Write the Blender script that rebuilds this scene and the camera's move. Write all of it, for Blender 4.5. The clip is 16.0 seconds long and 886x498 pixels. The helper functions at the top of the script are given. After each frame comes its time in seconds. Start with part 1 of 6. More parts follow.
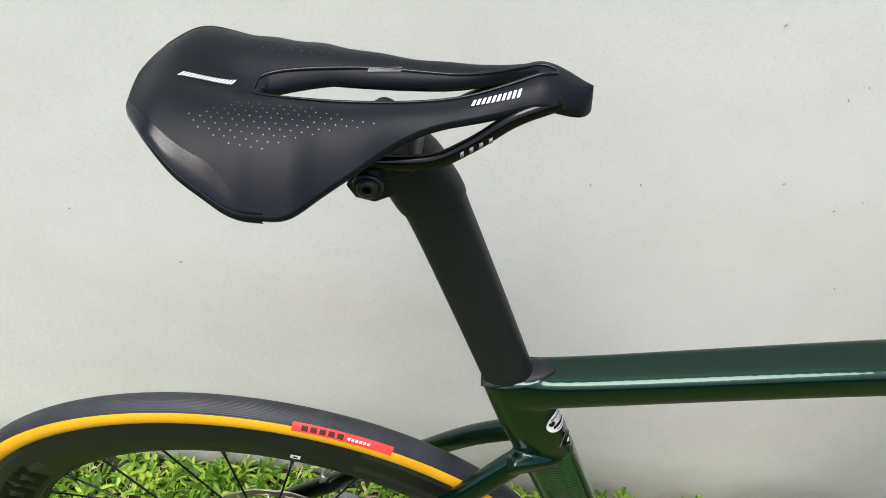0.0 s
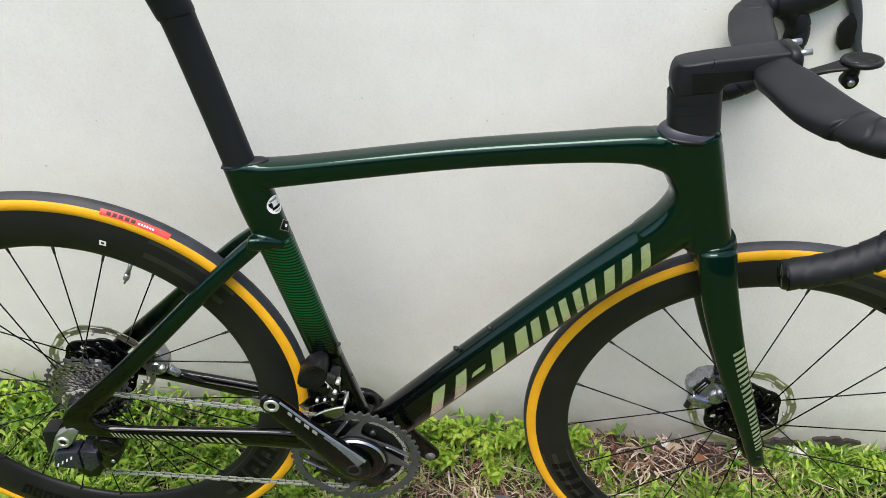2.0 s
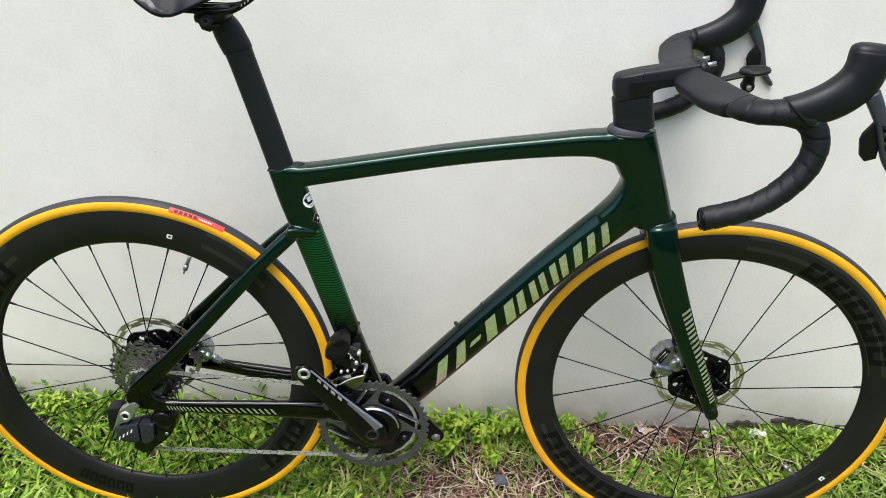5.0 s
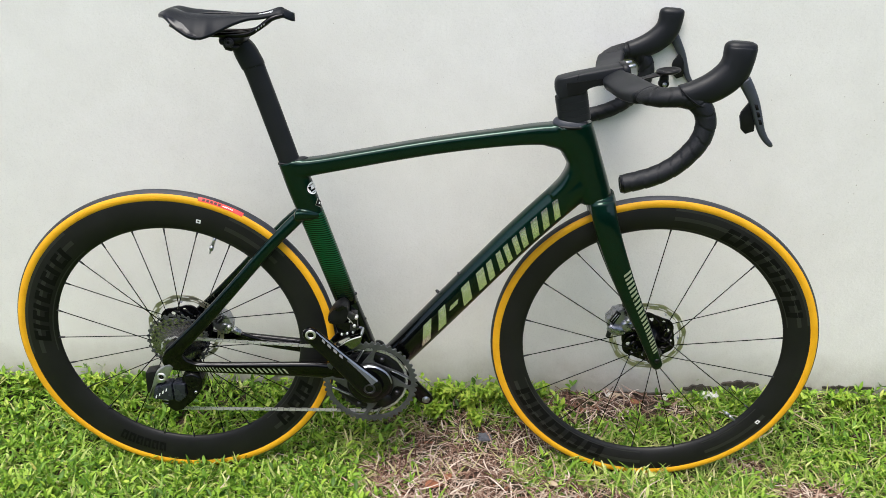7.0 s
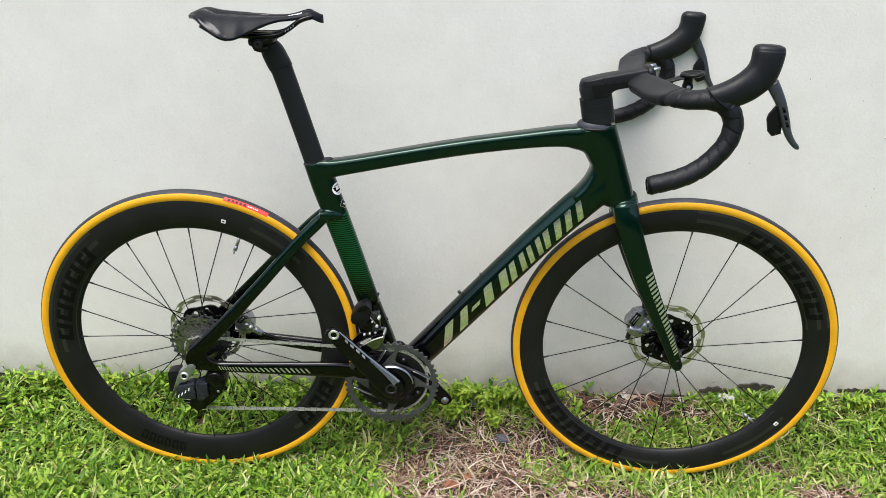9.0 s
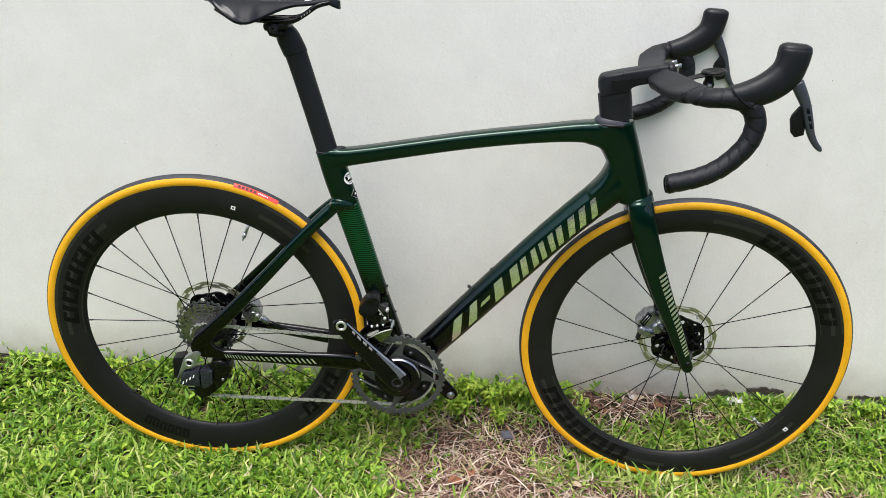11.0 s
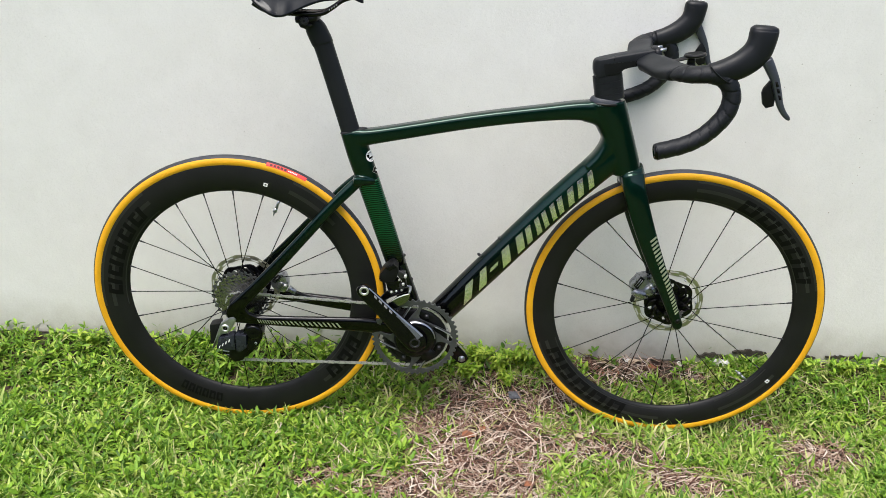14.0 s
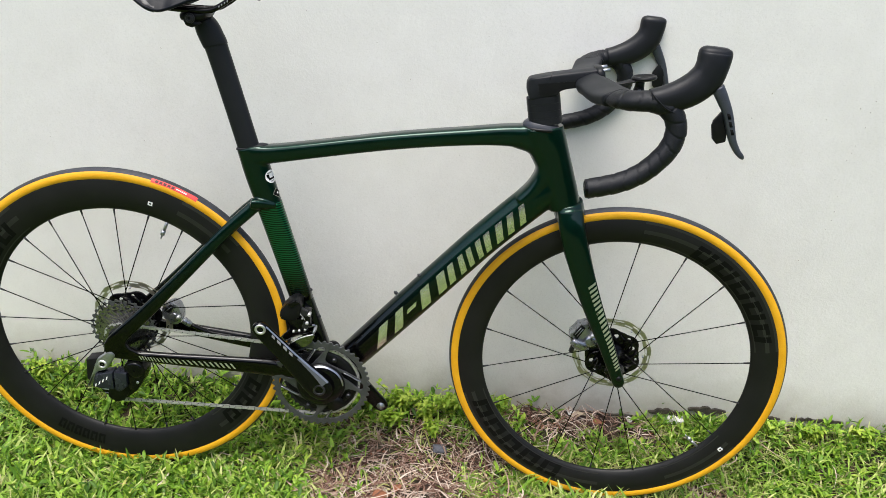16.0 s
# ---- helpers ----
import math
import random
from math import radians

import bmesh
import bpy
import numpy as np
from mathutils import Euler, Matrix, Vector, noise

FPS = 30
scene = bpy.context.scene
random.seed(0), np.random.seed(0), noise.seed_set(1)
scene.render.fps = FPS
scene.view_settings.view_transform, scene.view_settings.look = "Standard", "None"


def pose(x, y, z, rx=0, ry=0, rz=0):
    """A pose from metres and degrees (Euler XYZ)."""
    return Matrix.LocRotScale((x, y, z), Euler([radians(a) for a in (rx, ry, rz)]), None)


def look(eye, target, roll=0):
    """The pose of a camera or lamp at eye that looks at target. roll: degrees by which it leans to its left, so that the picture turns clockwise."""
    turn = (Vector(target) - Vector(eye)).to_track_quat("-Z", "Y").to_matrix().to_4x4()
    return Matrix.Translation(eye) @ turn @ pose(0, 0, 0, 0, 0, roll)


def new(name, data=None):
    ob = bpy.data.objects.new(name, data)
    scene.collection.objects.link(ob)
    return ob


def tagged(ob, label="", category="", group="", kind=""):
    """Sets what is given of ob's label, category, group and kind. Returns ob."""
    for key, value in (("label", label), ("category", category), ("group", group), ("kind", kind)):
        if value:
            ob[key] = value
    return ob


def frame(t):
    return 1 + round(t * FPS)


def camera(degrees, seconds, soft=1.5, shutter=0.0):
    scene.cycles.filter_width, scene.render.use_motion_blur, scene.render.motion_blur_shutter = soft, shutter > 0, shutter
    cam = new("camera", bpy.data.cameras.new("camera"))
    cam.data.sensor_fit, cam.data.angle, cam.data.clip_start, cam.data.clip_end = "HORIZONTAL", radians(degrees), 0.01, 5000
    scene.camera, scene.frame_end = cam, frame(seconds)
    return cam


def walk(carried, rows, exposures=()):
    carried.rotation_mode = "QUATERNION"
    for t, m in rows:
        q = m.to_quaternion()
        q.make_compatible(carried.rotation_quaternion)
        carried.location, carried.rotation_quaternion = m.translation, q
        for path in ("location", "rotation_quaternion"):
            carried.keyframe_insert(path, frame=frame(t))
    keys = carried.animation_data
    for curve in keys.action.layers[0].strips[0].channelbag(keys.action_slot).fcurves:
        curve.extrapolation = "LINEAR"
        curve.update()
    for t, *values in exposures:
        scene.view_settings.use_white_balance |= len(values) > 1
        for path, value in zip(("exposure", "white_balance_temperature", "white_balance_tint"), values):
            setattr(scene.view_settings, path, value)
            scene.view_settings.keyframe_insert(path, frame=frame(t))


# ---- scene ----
cam = camera(60.8, 16.0, soft=0.8)
PATH = [
    (0, (-0.061, 0.046, 1.201), (-0.244, 1.414, -0.246), -2.2),
    (0.5, (-0.038, -0.053, 1.187), (-0.19, 1.422, -0.156), -2.2),
    (1, (0.003, -0.191, 1.18), (-0.053, 1.376, -0.062), 0.3),
    (1.5, (0.133, -0.316, 1.163), (0.108, 1.306, -0.007), 3.0),
    (2, (0.203, -0.42, 1.162), (0.18, 1.231, 0.033), 3.8),
    (2.5, (0.214, -0.448, 1.157), (0.191, 1.232, 0.072), 3.7),
    (3, (0.209, -0.465, 1.158), (0.189, 1.244, 0.12), 3.9),
    (5.5, (0.2, -0.814, 1.15), (0.186, 0.972, 0.251), 2.0),
    (6, (0.284, -0.932, 1.149), (0.264, 0.868, 0.278), 1.8),
    (6.5, (0.282, -0.972, 1.157), (0.25, 0.84, 0.31), 1.2),
    (7, (0.256, -0.975, 1.159), (0.221, 0.846, 0.331), 0.5),
    (7.5, (0.247, -0.982, 1.164), (0.213, 0.843, 0.346), -0.1),
    (8, (0.232, -0.985, 1.163), (0.202, 0.842, 0.351), -0.2),
    (8.5, (0.212, -0.988, 1.158), (0.184, 0.84, 0.347), 0.2),
    (9, (0.208, -0.987, 1.156), (0.177, 0.838, 0.339), 0.8),
    (9.5, (0.21, -0.98, 1.155), (0.171, 0.842, 0.33), 1.6),
    (10, (0.197, -0.977, 1.148), (0.152, 0.841, 0.315), 2.3),
    (12.5, (0.195, -0.962, 1.149), (0.155, 0.856, 0.315), 2.3),
    (13, (0.188, -0.995, 1.156), (0.16, 0.828, 0.333), 2.1),
    (13.5, (0.216, -1.076, 1.142), (0.198, 0.75, 0.327), 1.9),
    (14, (0.156, -1.149, 1.136), (0.136, 0.68, 0.326), 1.7),
    (14.5, (0.08, -1.199, 1.132), (0.061, 0.633, 0.331), 1.7),
    (15, (0.092, -1.223, 1.128), (0.076, 0.613, 0.334), 2.3),
    (15.5, (0.226, -1.156, 1.13), (0.21, 0.683, 0.343), 3.2),
    (16, (0.316, -0.937, 1.111), (0.3, 0.902, 0.326), 4.3),
]
walk(cam, [(t, look(eye, target, roll)) for t, eye, target, roll in PATH], exposures=[(0.0, 0.75), (1.0, 0.72), (2.0, 0.82), (3.0, 0.86), (5.5, 0.81), (6.5, 0.76), (16.0, 0.75)])

# ---- world, sun ----
world = bpy.data.worlds.new("overcast_sky")
scene.world = world
world.use_nodes = True
wn = world.node_tree
wn.nodes.clear()
sky = wn.nodes.new("ShaderNodeTexSky")
sky.sky_type = "NISHITA"
sky.sun_disc = False
sky.sun_elevation = radians(58)
sky.sun_rotation = radians(200)
sky.air_density, sky.dust_density, sky.ozone_density = 1.0, 2.8, 1.0
bg = wn.nodes.new("ShaderNodeBackground")
bg.inputs["Strength"].default_value = 0.13
wout = wn.nodes.new("ShaderNodeOutputWorld")
wn.links.new(sky.outputs[0], bg.inputs["Color"])
wn.links.new(bg.outputs[0], wout.inputs["Surface"])
sun = new("sun", bpy.data.lights.new("sun", "SUN"))
sun.data.energy, sun.data.angle, sun.data.color = 2.3, radians(32), (1.0, 0.985, 0.95)
sun.matrix_world = look((-0.5, -1.25, 3.7), (0, 0, 0))


# ---- materials ----
def base_mat(name):
    m = bpy.data.materials.new(name)
    m.use_nodes = True
    nt = m.node_tree
    return m, nt, nt.nodes["Principled BSDF"]


def node(nt, kind, **inputs):
    n = nt.nodes.new(kind)
    for k, v in inputs.items():
        n.inputs[k.replace("_", " ")].default_value = v
    return n


def coords(nt):
    return nt.nodes.new("ShaderNodeTexCoord").outputs["Object"]


def noise_of(nt, scale, detail=4.0, rough=0.55, vec=None):
    n = node(nt, "ShaderNodeTexNoise", Scale=scale, Detail=detail, Roughness=rough)
    nt.links.new(vec or coords(nt), n.inputs["Vector"])
    return n.outputs["Fac"]


def ramp(nt, fac, stops):
    r = nt.nodes.new("ShaderNodeValToRGB")
    e = r.color_ramp.elements
    while len(e) < len(stops):
        e.new(0.5)
    for el, (p, c) in zip(e, stops):
        el.position, el.color = p, (*c, 1) if len(c) == 3 else c
    nt.links.new(fac, r.inputs[0])
    return r.outputs["Color"]


def mixc(nt, fac, a, b, mode="MIX"):
    n = nt.nodes.new("ShaderNodeMix")
    n.data_type, n.blend_type = "RGBA", mode
    for sock, v in ((n.inputs["Factor"], fac), (n.inputs["A"], a), (n.inputs["B"], b)):
        if isinstance(v, (int, float)):
            sock.default_value = v
        elif isinstance(v, tuple):
            sock.default_value = (*v, 1)
        else:
            nt.links.new(v, sock)
    return n.outputs["Result"]


def bump(nt, bsdf, height, strength, distance=0.001):
    b = node(nt, "ShaderNodeBump", Strength=strength, Distance=distance)
    nt.links.new(height, b.inputs["Height"])
    nt.links.new(b.outputs[0], bsdf.inputs["Normal"])


def surface(name, c1, c2, rough=0.5, rough2=None, metal=0.0, scale=60, fine=900, bumps=0.15, dist=0.0004, coat=0.0, spec=0.5):
    """A plain surface with two scales of variation in colour, gloss and relief."""
    m, nt, p = base_mat(name)
    big, small = noise_of(nt, scale), noise_of(nt, fine, 2.0)
    col = ramp(nt, big, [(0.3, c1), (0.7, c2)])
    nt.links.new(mixc(nt, 0.25, col, ramp(nt, small, [(0.3, tuple(v * 0.75 for v in c1)), (0.7, tuple(min(1, v * 1.25) for v in c2))])), p.inputs["Base Color"])
    r2 = rough2 if rough2 is not None else min(1, rough + 0.1)
    nt.links.new(ramp(nt, big, [(0.3, (rough,) * 3), (0.75, (r2,) * 3)]), p.inputs["Roughness"])
    p.inputs["Metallic"].default_value = metal
    p.inputs["Coat Weight"].default_value = coat
    p.inputs["Coat Roughness"].default_value = 0.06
    p.inputs["Specular IOR Level"].default_value = spec
    if bumps:
        bump(nt, p, small, bumps, dist)
    return m


def paint(name, lo, hi, stripes=False):
    """Dark green flake lacquer that the maker fades to black between the heights lo and hi of the frame."""
    m, nt, p = base_mat(name)
    xyz = nt.nodes.new("ShaderNodeSeparateXYZ")
    nt.links.new(coords(nt), xyz.inputs[0])
    mr = node(nt, "ShaderNodeMapRange", From_Min=lo, From_Max=hi)
    mr.interpolation_type = "SMOOTHSTEP"
    nt.links.new(xyz.outputs["Z"], mr.inputs["Value"])
    flake = noise_of(nt, 2600, 1.0)
    green = ramp(nt, flake, [(0.35, (0.0007, 0.0115, 0.0072)), (0.7, (0.0020, 0.0310, 0.0190))])
    col = mixc(nt, mr.outputs[0], (0.0018, 0.0018, 0.0022), green)
    if stripes:
        w = node(nt, "ShaderNodeTexWave", Scale=72.0, Distortion=2.6, Detail=1.0)
        w.inputs["Detail Scale"].default_value = 0.6
        w.bands_direction = "Z"
        nt.links.new(coords(nt), w.inputs["Vector"])
        line = ramp(nt, w.outputs["Fac"], [(0.42, (0, 0, 0)), (0.55, (1, 1, 1))])
        lines = mixc(nt, line, (0.002, 0.022, 0.010), (0.005, 0.115, 0.046))
        lines = mixc(nt, mr.outputs[0], (0.0018, 0.0018, 0.0022), lines)
        nt.links.new(lines, p.inputs["Base Color"])
    else:
        nt.links.new(col, p.inputs["Base Color"])
    p.inputs["Metallic"].default_value = 0.72
    p.inputs["Roughness"].default_value = 0.30
    p.inputs["Specular IOR Level"].default_value = 0.1
    p.inputs["Coat Weight"].default_value = 0.62
    p.inputs["Coat Roughness"].default_value = 0.03
    bump(nt, p, noise_of(nt, 300, 2.0), 0.02, 0.0005)
    return m


GREEN = paint("green_fade_lacquer", 0.32, 0.62)
GREEN_FORK = paint("green_fork_lacquer", 0.10, 0.45)
GREEN_WAVE = paint("green_wave_lacquer", 0.425, 0.52, True)
BLACK_GLOSS = surface("gloss_black_lacquer", (0.0018, 0.0018, 0.0022), (0.0032, 0.0032, 0.0038), 0.14, 0.22, coat=0.22, bumps=0.02, spec=0.16)
CARBON = surface("satin_carbon", (0.0050, 0.0054, 0.0068), (0.0080, 0.0084, 0.0102), 0.40, 0.5, scale=25, fine=1600, bumps=0.1, spec=0.28)
CARBON_POST = surface("matte_black_carbon", (0.0068, 0.0077, 0.0100), (0.0100, 0.0112, 0.0140), 0.46, 0.56, scale=20, fine=1800, bumps=0.1, spec=0.28)
RIM_MAT = surface("satin_rim_carbon", (0.0075, 0.0077, 0.0075), (0.0115, 0.0117, 0.0112), 0.38, 0.48, scale=18, fine=700, bumps=0.05, spec=0.24)
DECAL_DARK = surface("gloss_black_decal", (0.0020, 0.0020, 0.0020), (0.0028, 0.0028, 0.0028), 0.5, 0.58, bumps=0, spec=0.16)
DECAL_PANEL = surface("grey_satin_decal", (0.011, 0.011, 0.0105), (0.017, 0.017, 0.016), 0.42, 0.5, bumps=0.03)
def tread_rubber():
    m, nt, p = base_mat("black_tread_rubber")
    big, small = noise_of(nt, 45, 5), noise_of(nt, 1500, 2.0)
    col = ramp(nt, big, [(0.3, (0.015, 0.017, 0.022)), (0.7, (0.027, 0.030, 0.038))])
    dust = ramp(nt, noise_of(nt, 420, 3.0), [(0.70, (0, 0, 0)), (0.76, (0.5, 0.5, 0.5))])
    nt.links.new(mixc(nt, dust, col, (0.10, 0.10, 0.10)), p.inputs["Base Color"])
    p.inputs["Roughness"].default_value = 0.56
    w = node(nt, "ShaderNodeTexWave", Scale=260.0, Distortion=0.4)
    w.bands_direction = "Y"
    nt.links.new(coords(nt), w.inputs["Vector"])
    add = nt.nodes.new("ShaderNodeMath")
    add.operation = "MULTIPLY_ADD"
    nt.links.new(small, add.inputs[0])
    add.inputs[1].default_value = 0.5
    nt.links.new(w.outputs["Fac"], add.inputs[2])
    bump(nt, p, add.outputs[0], 0.35, 0.0005)
    return m


TREAD = tread_rubber()
TAN = surface("amber_cotton_sidewall", (0.70, 0.33, 0.005), (0.80, 0.41, 0.010), 0.5, 0.62, scale=35, fine=2200, bumps=0.3)
RED = surface("red_label", (0.62, 0.03, 0.025), (0.75, 0.06, 0.05), 0.45, 0.55, bumps=0.05)
DARK_PRINT = surface("dark_print", (0.05, 0.008, 0.008), (0.08, 0.01, 0.01), 0.5, bumps=0)
TAPE = surface("black_bar_tape", (0.0026, 0.0031, 0.0048), (0.0052, 0.0061, 0.0090), 0.46, 0.58, scale=50, fine=1400, bumps=0.5, dist=0.0006, spec=0.35)
HOOD = surface("black_hood_rubber", (0.0026, 0.0031, 0.0048), (0.0050, 0.0058, 0.0084), 0.44, 0.56, scale=60, fine=1100, bumps=0.35, spec=0.35)
SADDLE = surface("black_saddle_cover", (0.0034, 0.0048, 0.0078), (0.0054, 0.0072, 0.0112), 0.44, 0.54, scale=30, fine=1900, bumps=0.3, spec=0.19)
SADDLE_GLOSS = surface("glossy_saddle_edge", (0.004, 0.0050, 0.0085), (0.006, 0.0072, 0.0115), 0.20, 0.28, bumps=0.02, spec=0.26)
WHITE = surface("white_print", (0.78, 0.78, 0.78), (0.85, 0.85, 0.85), 0.5, bumps=0)
GREY_PRINT = surface("grey_print", (0.2, 0.2, 0.2), (0.28, 0.28, 0.28), 0.5, bumps=0)
PALE_DOT = surface("pale_dot", (0.34, 0.34, 0.35), (0.42, 0.42, 0.43), 0.6, bumps=0)
GOLD = surface("pale_gold_foil", (0.76, 0.76, 0.73), (0.86, 0.86, 0.83), 0.13, 0.18, metal=0.9, scale=12, bumps=0.02)
SILVER_PRINT = surface("silver_print", (0.42, 0.45, 0.37), (0.54, 0.57, 0.47), 0.26, 0.36, metal=0.7, bumps=0)
STEEL = surface("steel", (0.58, 0.57, 0.56), (0.74, 0.73, 0.71), 0.36, 0.5, metal=0.85, scale=90, bumps=0.1)
COG_STEEL = surface("oiled_cog_steel", (0.13, 0.127, 0.12), (0.34, 0.335, 0.32), 0.16, 0.26, metal=0.9, scale=200, bumps=0.08)
CHAIN_STEEL = surface("chain_steel", (0.40, 0.40, 0.385), (0.56, 0.56, 0.54), 0.26, 0.36, metal=0.55, scale=120, bumps=0.1)
ALU = surface("polished_alloy", (0.34, 0.35, 0.38), (0.50, 0.51, 0.55), 0.28, 0.38, metal=0.9, scale=60, bumps=0.05)
DARK_METAL = surface("dark_anodised_metal", (0.03, 0.03, 0.033), (0.055, 0.055, 0.06), 0.35, 0.45, metal=0.7, bumps=0.08)
RING_GREY = surface("grey_anodised_ring", (0.062, 0.065, 0.069), (0.095, 0.099, 0.104), 0.32, 0.42, metal=0.5, scale=70, bumps=0.08)
ROTOR_GOLD = surface("brushed_rotor_steel", (0.36, 0.345, 0.26), (0.47, 0.455, 0.35), 0.28, 0.40, metal=0.85, scale=150, bumps=0.15)
BLACK_PLASTIC = surface("black_plastic", (0.0036, 0.0037, 0.0043), (0.0070, 0.0071, 0.0080), 0.35, 0.5, bumps=0.1, spec=0.24)
SLATE_ALLOY = surface("slate_grey_alloy", (0.026, 0.029, 0.040), (0.044, 0.049, 0.064), 0.22, 0.32, metal=0.5, scale=40, bumps=0.05)
DARK_CHROME = surface("dark_chrome", (0.16, 0.165, 0.175), (0.24, 0.245, 0.26), 0.14, 0.22, metal=1.0, scale=60, bumps=0.05)
CALIPER_ALLOY = surface("satin_caliper_alloy", (0.26, 0.27, 0.29), (0.38, 0.39, 0.42), 0.24, 0.34, metal=0.9, scale=80, bumps=0.06)
# Grey that paints the reflection on the black crank arm's upper face.
FACET_SHEEN = surface("painted_facet_sheen", (0.09, 0.098, 0.112), (0.13, 0.14, 0.155), 0.3, 0.4, metal=0.25, scale=40, bumps=0.05)
LEVER_GREY = surface("slate_grey_lever", (0.040, 0.045, 0.058), (0.058, 0.064, 0.080), 0.34, 0.44, metal=0.3, bumps=0.02)
GREY_COVER = surface("slate_grey_cover", (0.022, 0.025, 0.034), (0.034, 0.038, 0.050), 0.44, 0.54, bumps=0.08)


# ---- mesh helpers ----
def mesh_from(name, verts, faces, smooth=True):
    me = bpy.data.meshes.new(name)
    me.from_pydata([tuple(v) for v in verts], [], faces)
    if smooth:
        me.polygons.foreach_set("use_smooth", [True] * len(me.polygons))
    me.update()
    return me


def part(name, data, material, parent=None, label=""):
    """Links verts and faces, a bmesh or a mesh as one object under a thing or a part."""
    if isinstance(data, tuple):
        me = mesh_from(name, *data)
    elif isinstance(data, bmesh.types.BMesh):
        me = bpy.data.meshes.new(name)
        data.to_mesh(me)
        data.free()
    else:
        me = data
    if not me.materials:
        me.materials.append(material)
    ob = new(name, me)
    ob.parent = parent
    if label:
        ob["label"] = label
    return ob


def joined(*pieces):
    verts, faces = [], []
    for v, f in pieces:
        k = len(verts)
        verts += [tuple(p) for p in v]
        faces += [tuple(i + k for i in q) for q in f]
    return verts, faces


def spline(pts, count):
    """Catmull-Rom through rows of numbers."""
    p = np.array(pts, float)
    p = np.vstack([2 * p[0] - p[1], p, 2 * p[-1] - p[-2]])
    n = len(p) - 3
    out = []
    for s in np.linspace(0, n - 1e-9, count):
        i = int(s)
        u = s - i
        a, b, c, d = p[i:i + 4]
        out.append(0.5 * (2 * b + (c - a) * u + (2 * a - 5 * b + 4 * c - d) * u * u + (3 * b - a - 3 * c + d) * u ** 3))
    return np.array(out)


def tube(rows, count=24, sides=20, power=2.0, ref=(0, 1, 0), flat=()):
    """A lofted tube. Rows: x, y, z, half size across ref's normal, half size along ref."""
    s = spline(rows, count) if count else np.array(rows, float)
    c = s[:, :3]
    verts, faces = [], []
    ref = np.array(ref, float)
    for i in range(len(s)):
        t = c[min(i + 1, len(s) - 1)] - c[max(i - 1, 0)]
        t /= np.linalg.norm(t)
        w = ref - t * ref.dot(t)
        w /= np.linalg.norm(w)
        n = np.cross(w, t)
        for k in range(sides):
            a = 2 * math.pi * k / sides
            ca, sa = math.cos(a), math.sin(a)
            r = (abs(ca) ** power + abs(sa) ** power) ** (-1 / power)
            verts.append(c[i] + n * (s[i, 3] * r * ca) + w * (s[i, 4] * r * sa))
    for i in range(len(s) - 1):
        for k in range(sides):
            j = (k + 1) % sides
            faces.append((i * sides + k, i * sides + j, (i + 1) * sides + j, (i + 1) * sides + k))
    faces.append(tuple(range(sides))[::-1])
    faces.append(tuple(range((len(s) - 1) * sides, len(s) * sides)))
    return verts, faces


def rod(a, b, r, sides=8, r2=None):
    a, b = np.array(a, float), np.array(b, float)
    d = (b - a) / np.linalg.norm(b - a)
    ref = (0, 1, 0) if abs(d[1]) < 0.9 else (1, 0, 0)
    r2 = r if r2 is None else r2
    return tube([(*a, r, r), (*b, r2, r2)], 0, sides, ref=ref)


def lathe(profile, segs=96, closed=False, centre=(0, 0, 0), start=0.0, sweep=360.0):
    """Turns rows (radius, y) round the y axis."""
    full = sweep >= 360
    m = segs if full else segs + 1
    verts, faces = [], []
    for i in range(m):
        a = radians(start + sweep * i / segs)
        for r, y in profile:
            verts.append((centre[0] + r * math.cos(a), centre[1] + y, centre[2] + r * math.sin(a)))
    k = len(profile)
    for i in range(segs):
        i2 = (i + 1) % m
        for j in range(k if closed else k - 1):
            j2 = (j + 1) % k
            faces.append((i * k + j, i * k + j2, i2 * k + j2, i2 * k + j))
    return verts, faces


def plate(outline, y0, y1, bevel=0.0):
    """A plate from an outline in the x-z plane, between two y."""
    n = len(outline)
    verts = [(x, y0, z) for x, z in outline] + [(x, y1, z) for x, z in outline]
    faces = [tuple(range(n))[::-1], tuple(range(n, 2 * n))]
    faces += [(i, (i + 1) % n, n + (i + 1) % n, n + i) for i in range(n)]
    return verts, faces


def block(name, size, at, material, parent, bevel=0.003, turn=(0, 0, 0), label="", segments=2):
    bm = bmesh.new()
    bmesh.ops.create_cube(bm, size=1.0)
    bmesh.ops.scale(bm, vec=size, verts=bm.verts)
    if bevel:
        bmesh.ops.bevel(bm, geom=list(bm.edges), offset=bevel, segments=segments, affect="EDGES", profile=0.5)
    bmesh.ops.transform(bm, matrix=pose(*at, *turn), verts=bm.verts)
    for f in bm.faces:
        f.smooth = True
    ob = part(name, bm, material, parent, label)
    return ob


def flatshade(ob, angle=35):
    """Keeps the sharp edges of a smooth-shaded mesh sharp."""
    me = ob.data
    bm = bmesh.new()
    bm.from_mesh(me)
    bmesh.ops.recalc_face_normals(bm, faces=bm.faces)
    for e in bm.edges:
        if len(e.link_faces) == 2 and e.calc_face_angle(0) > radians(angle):
            e.smooth = False
    for f in bm.faces:
        f.smooth = True
    bm.to_mesh(me)
    bm.free()
    return ob


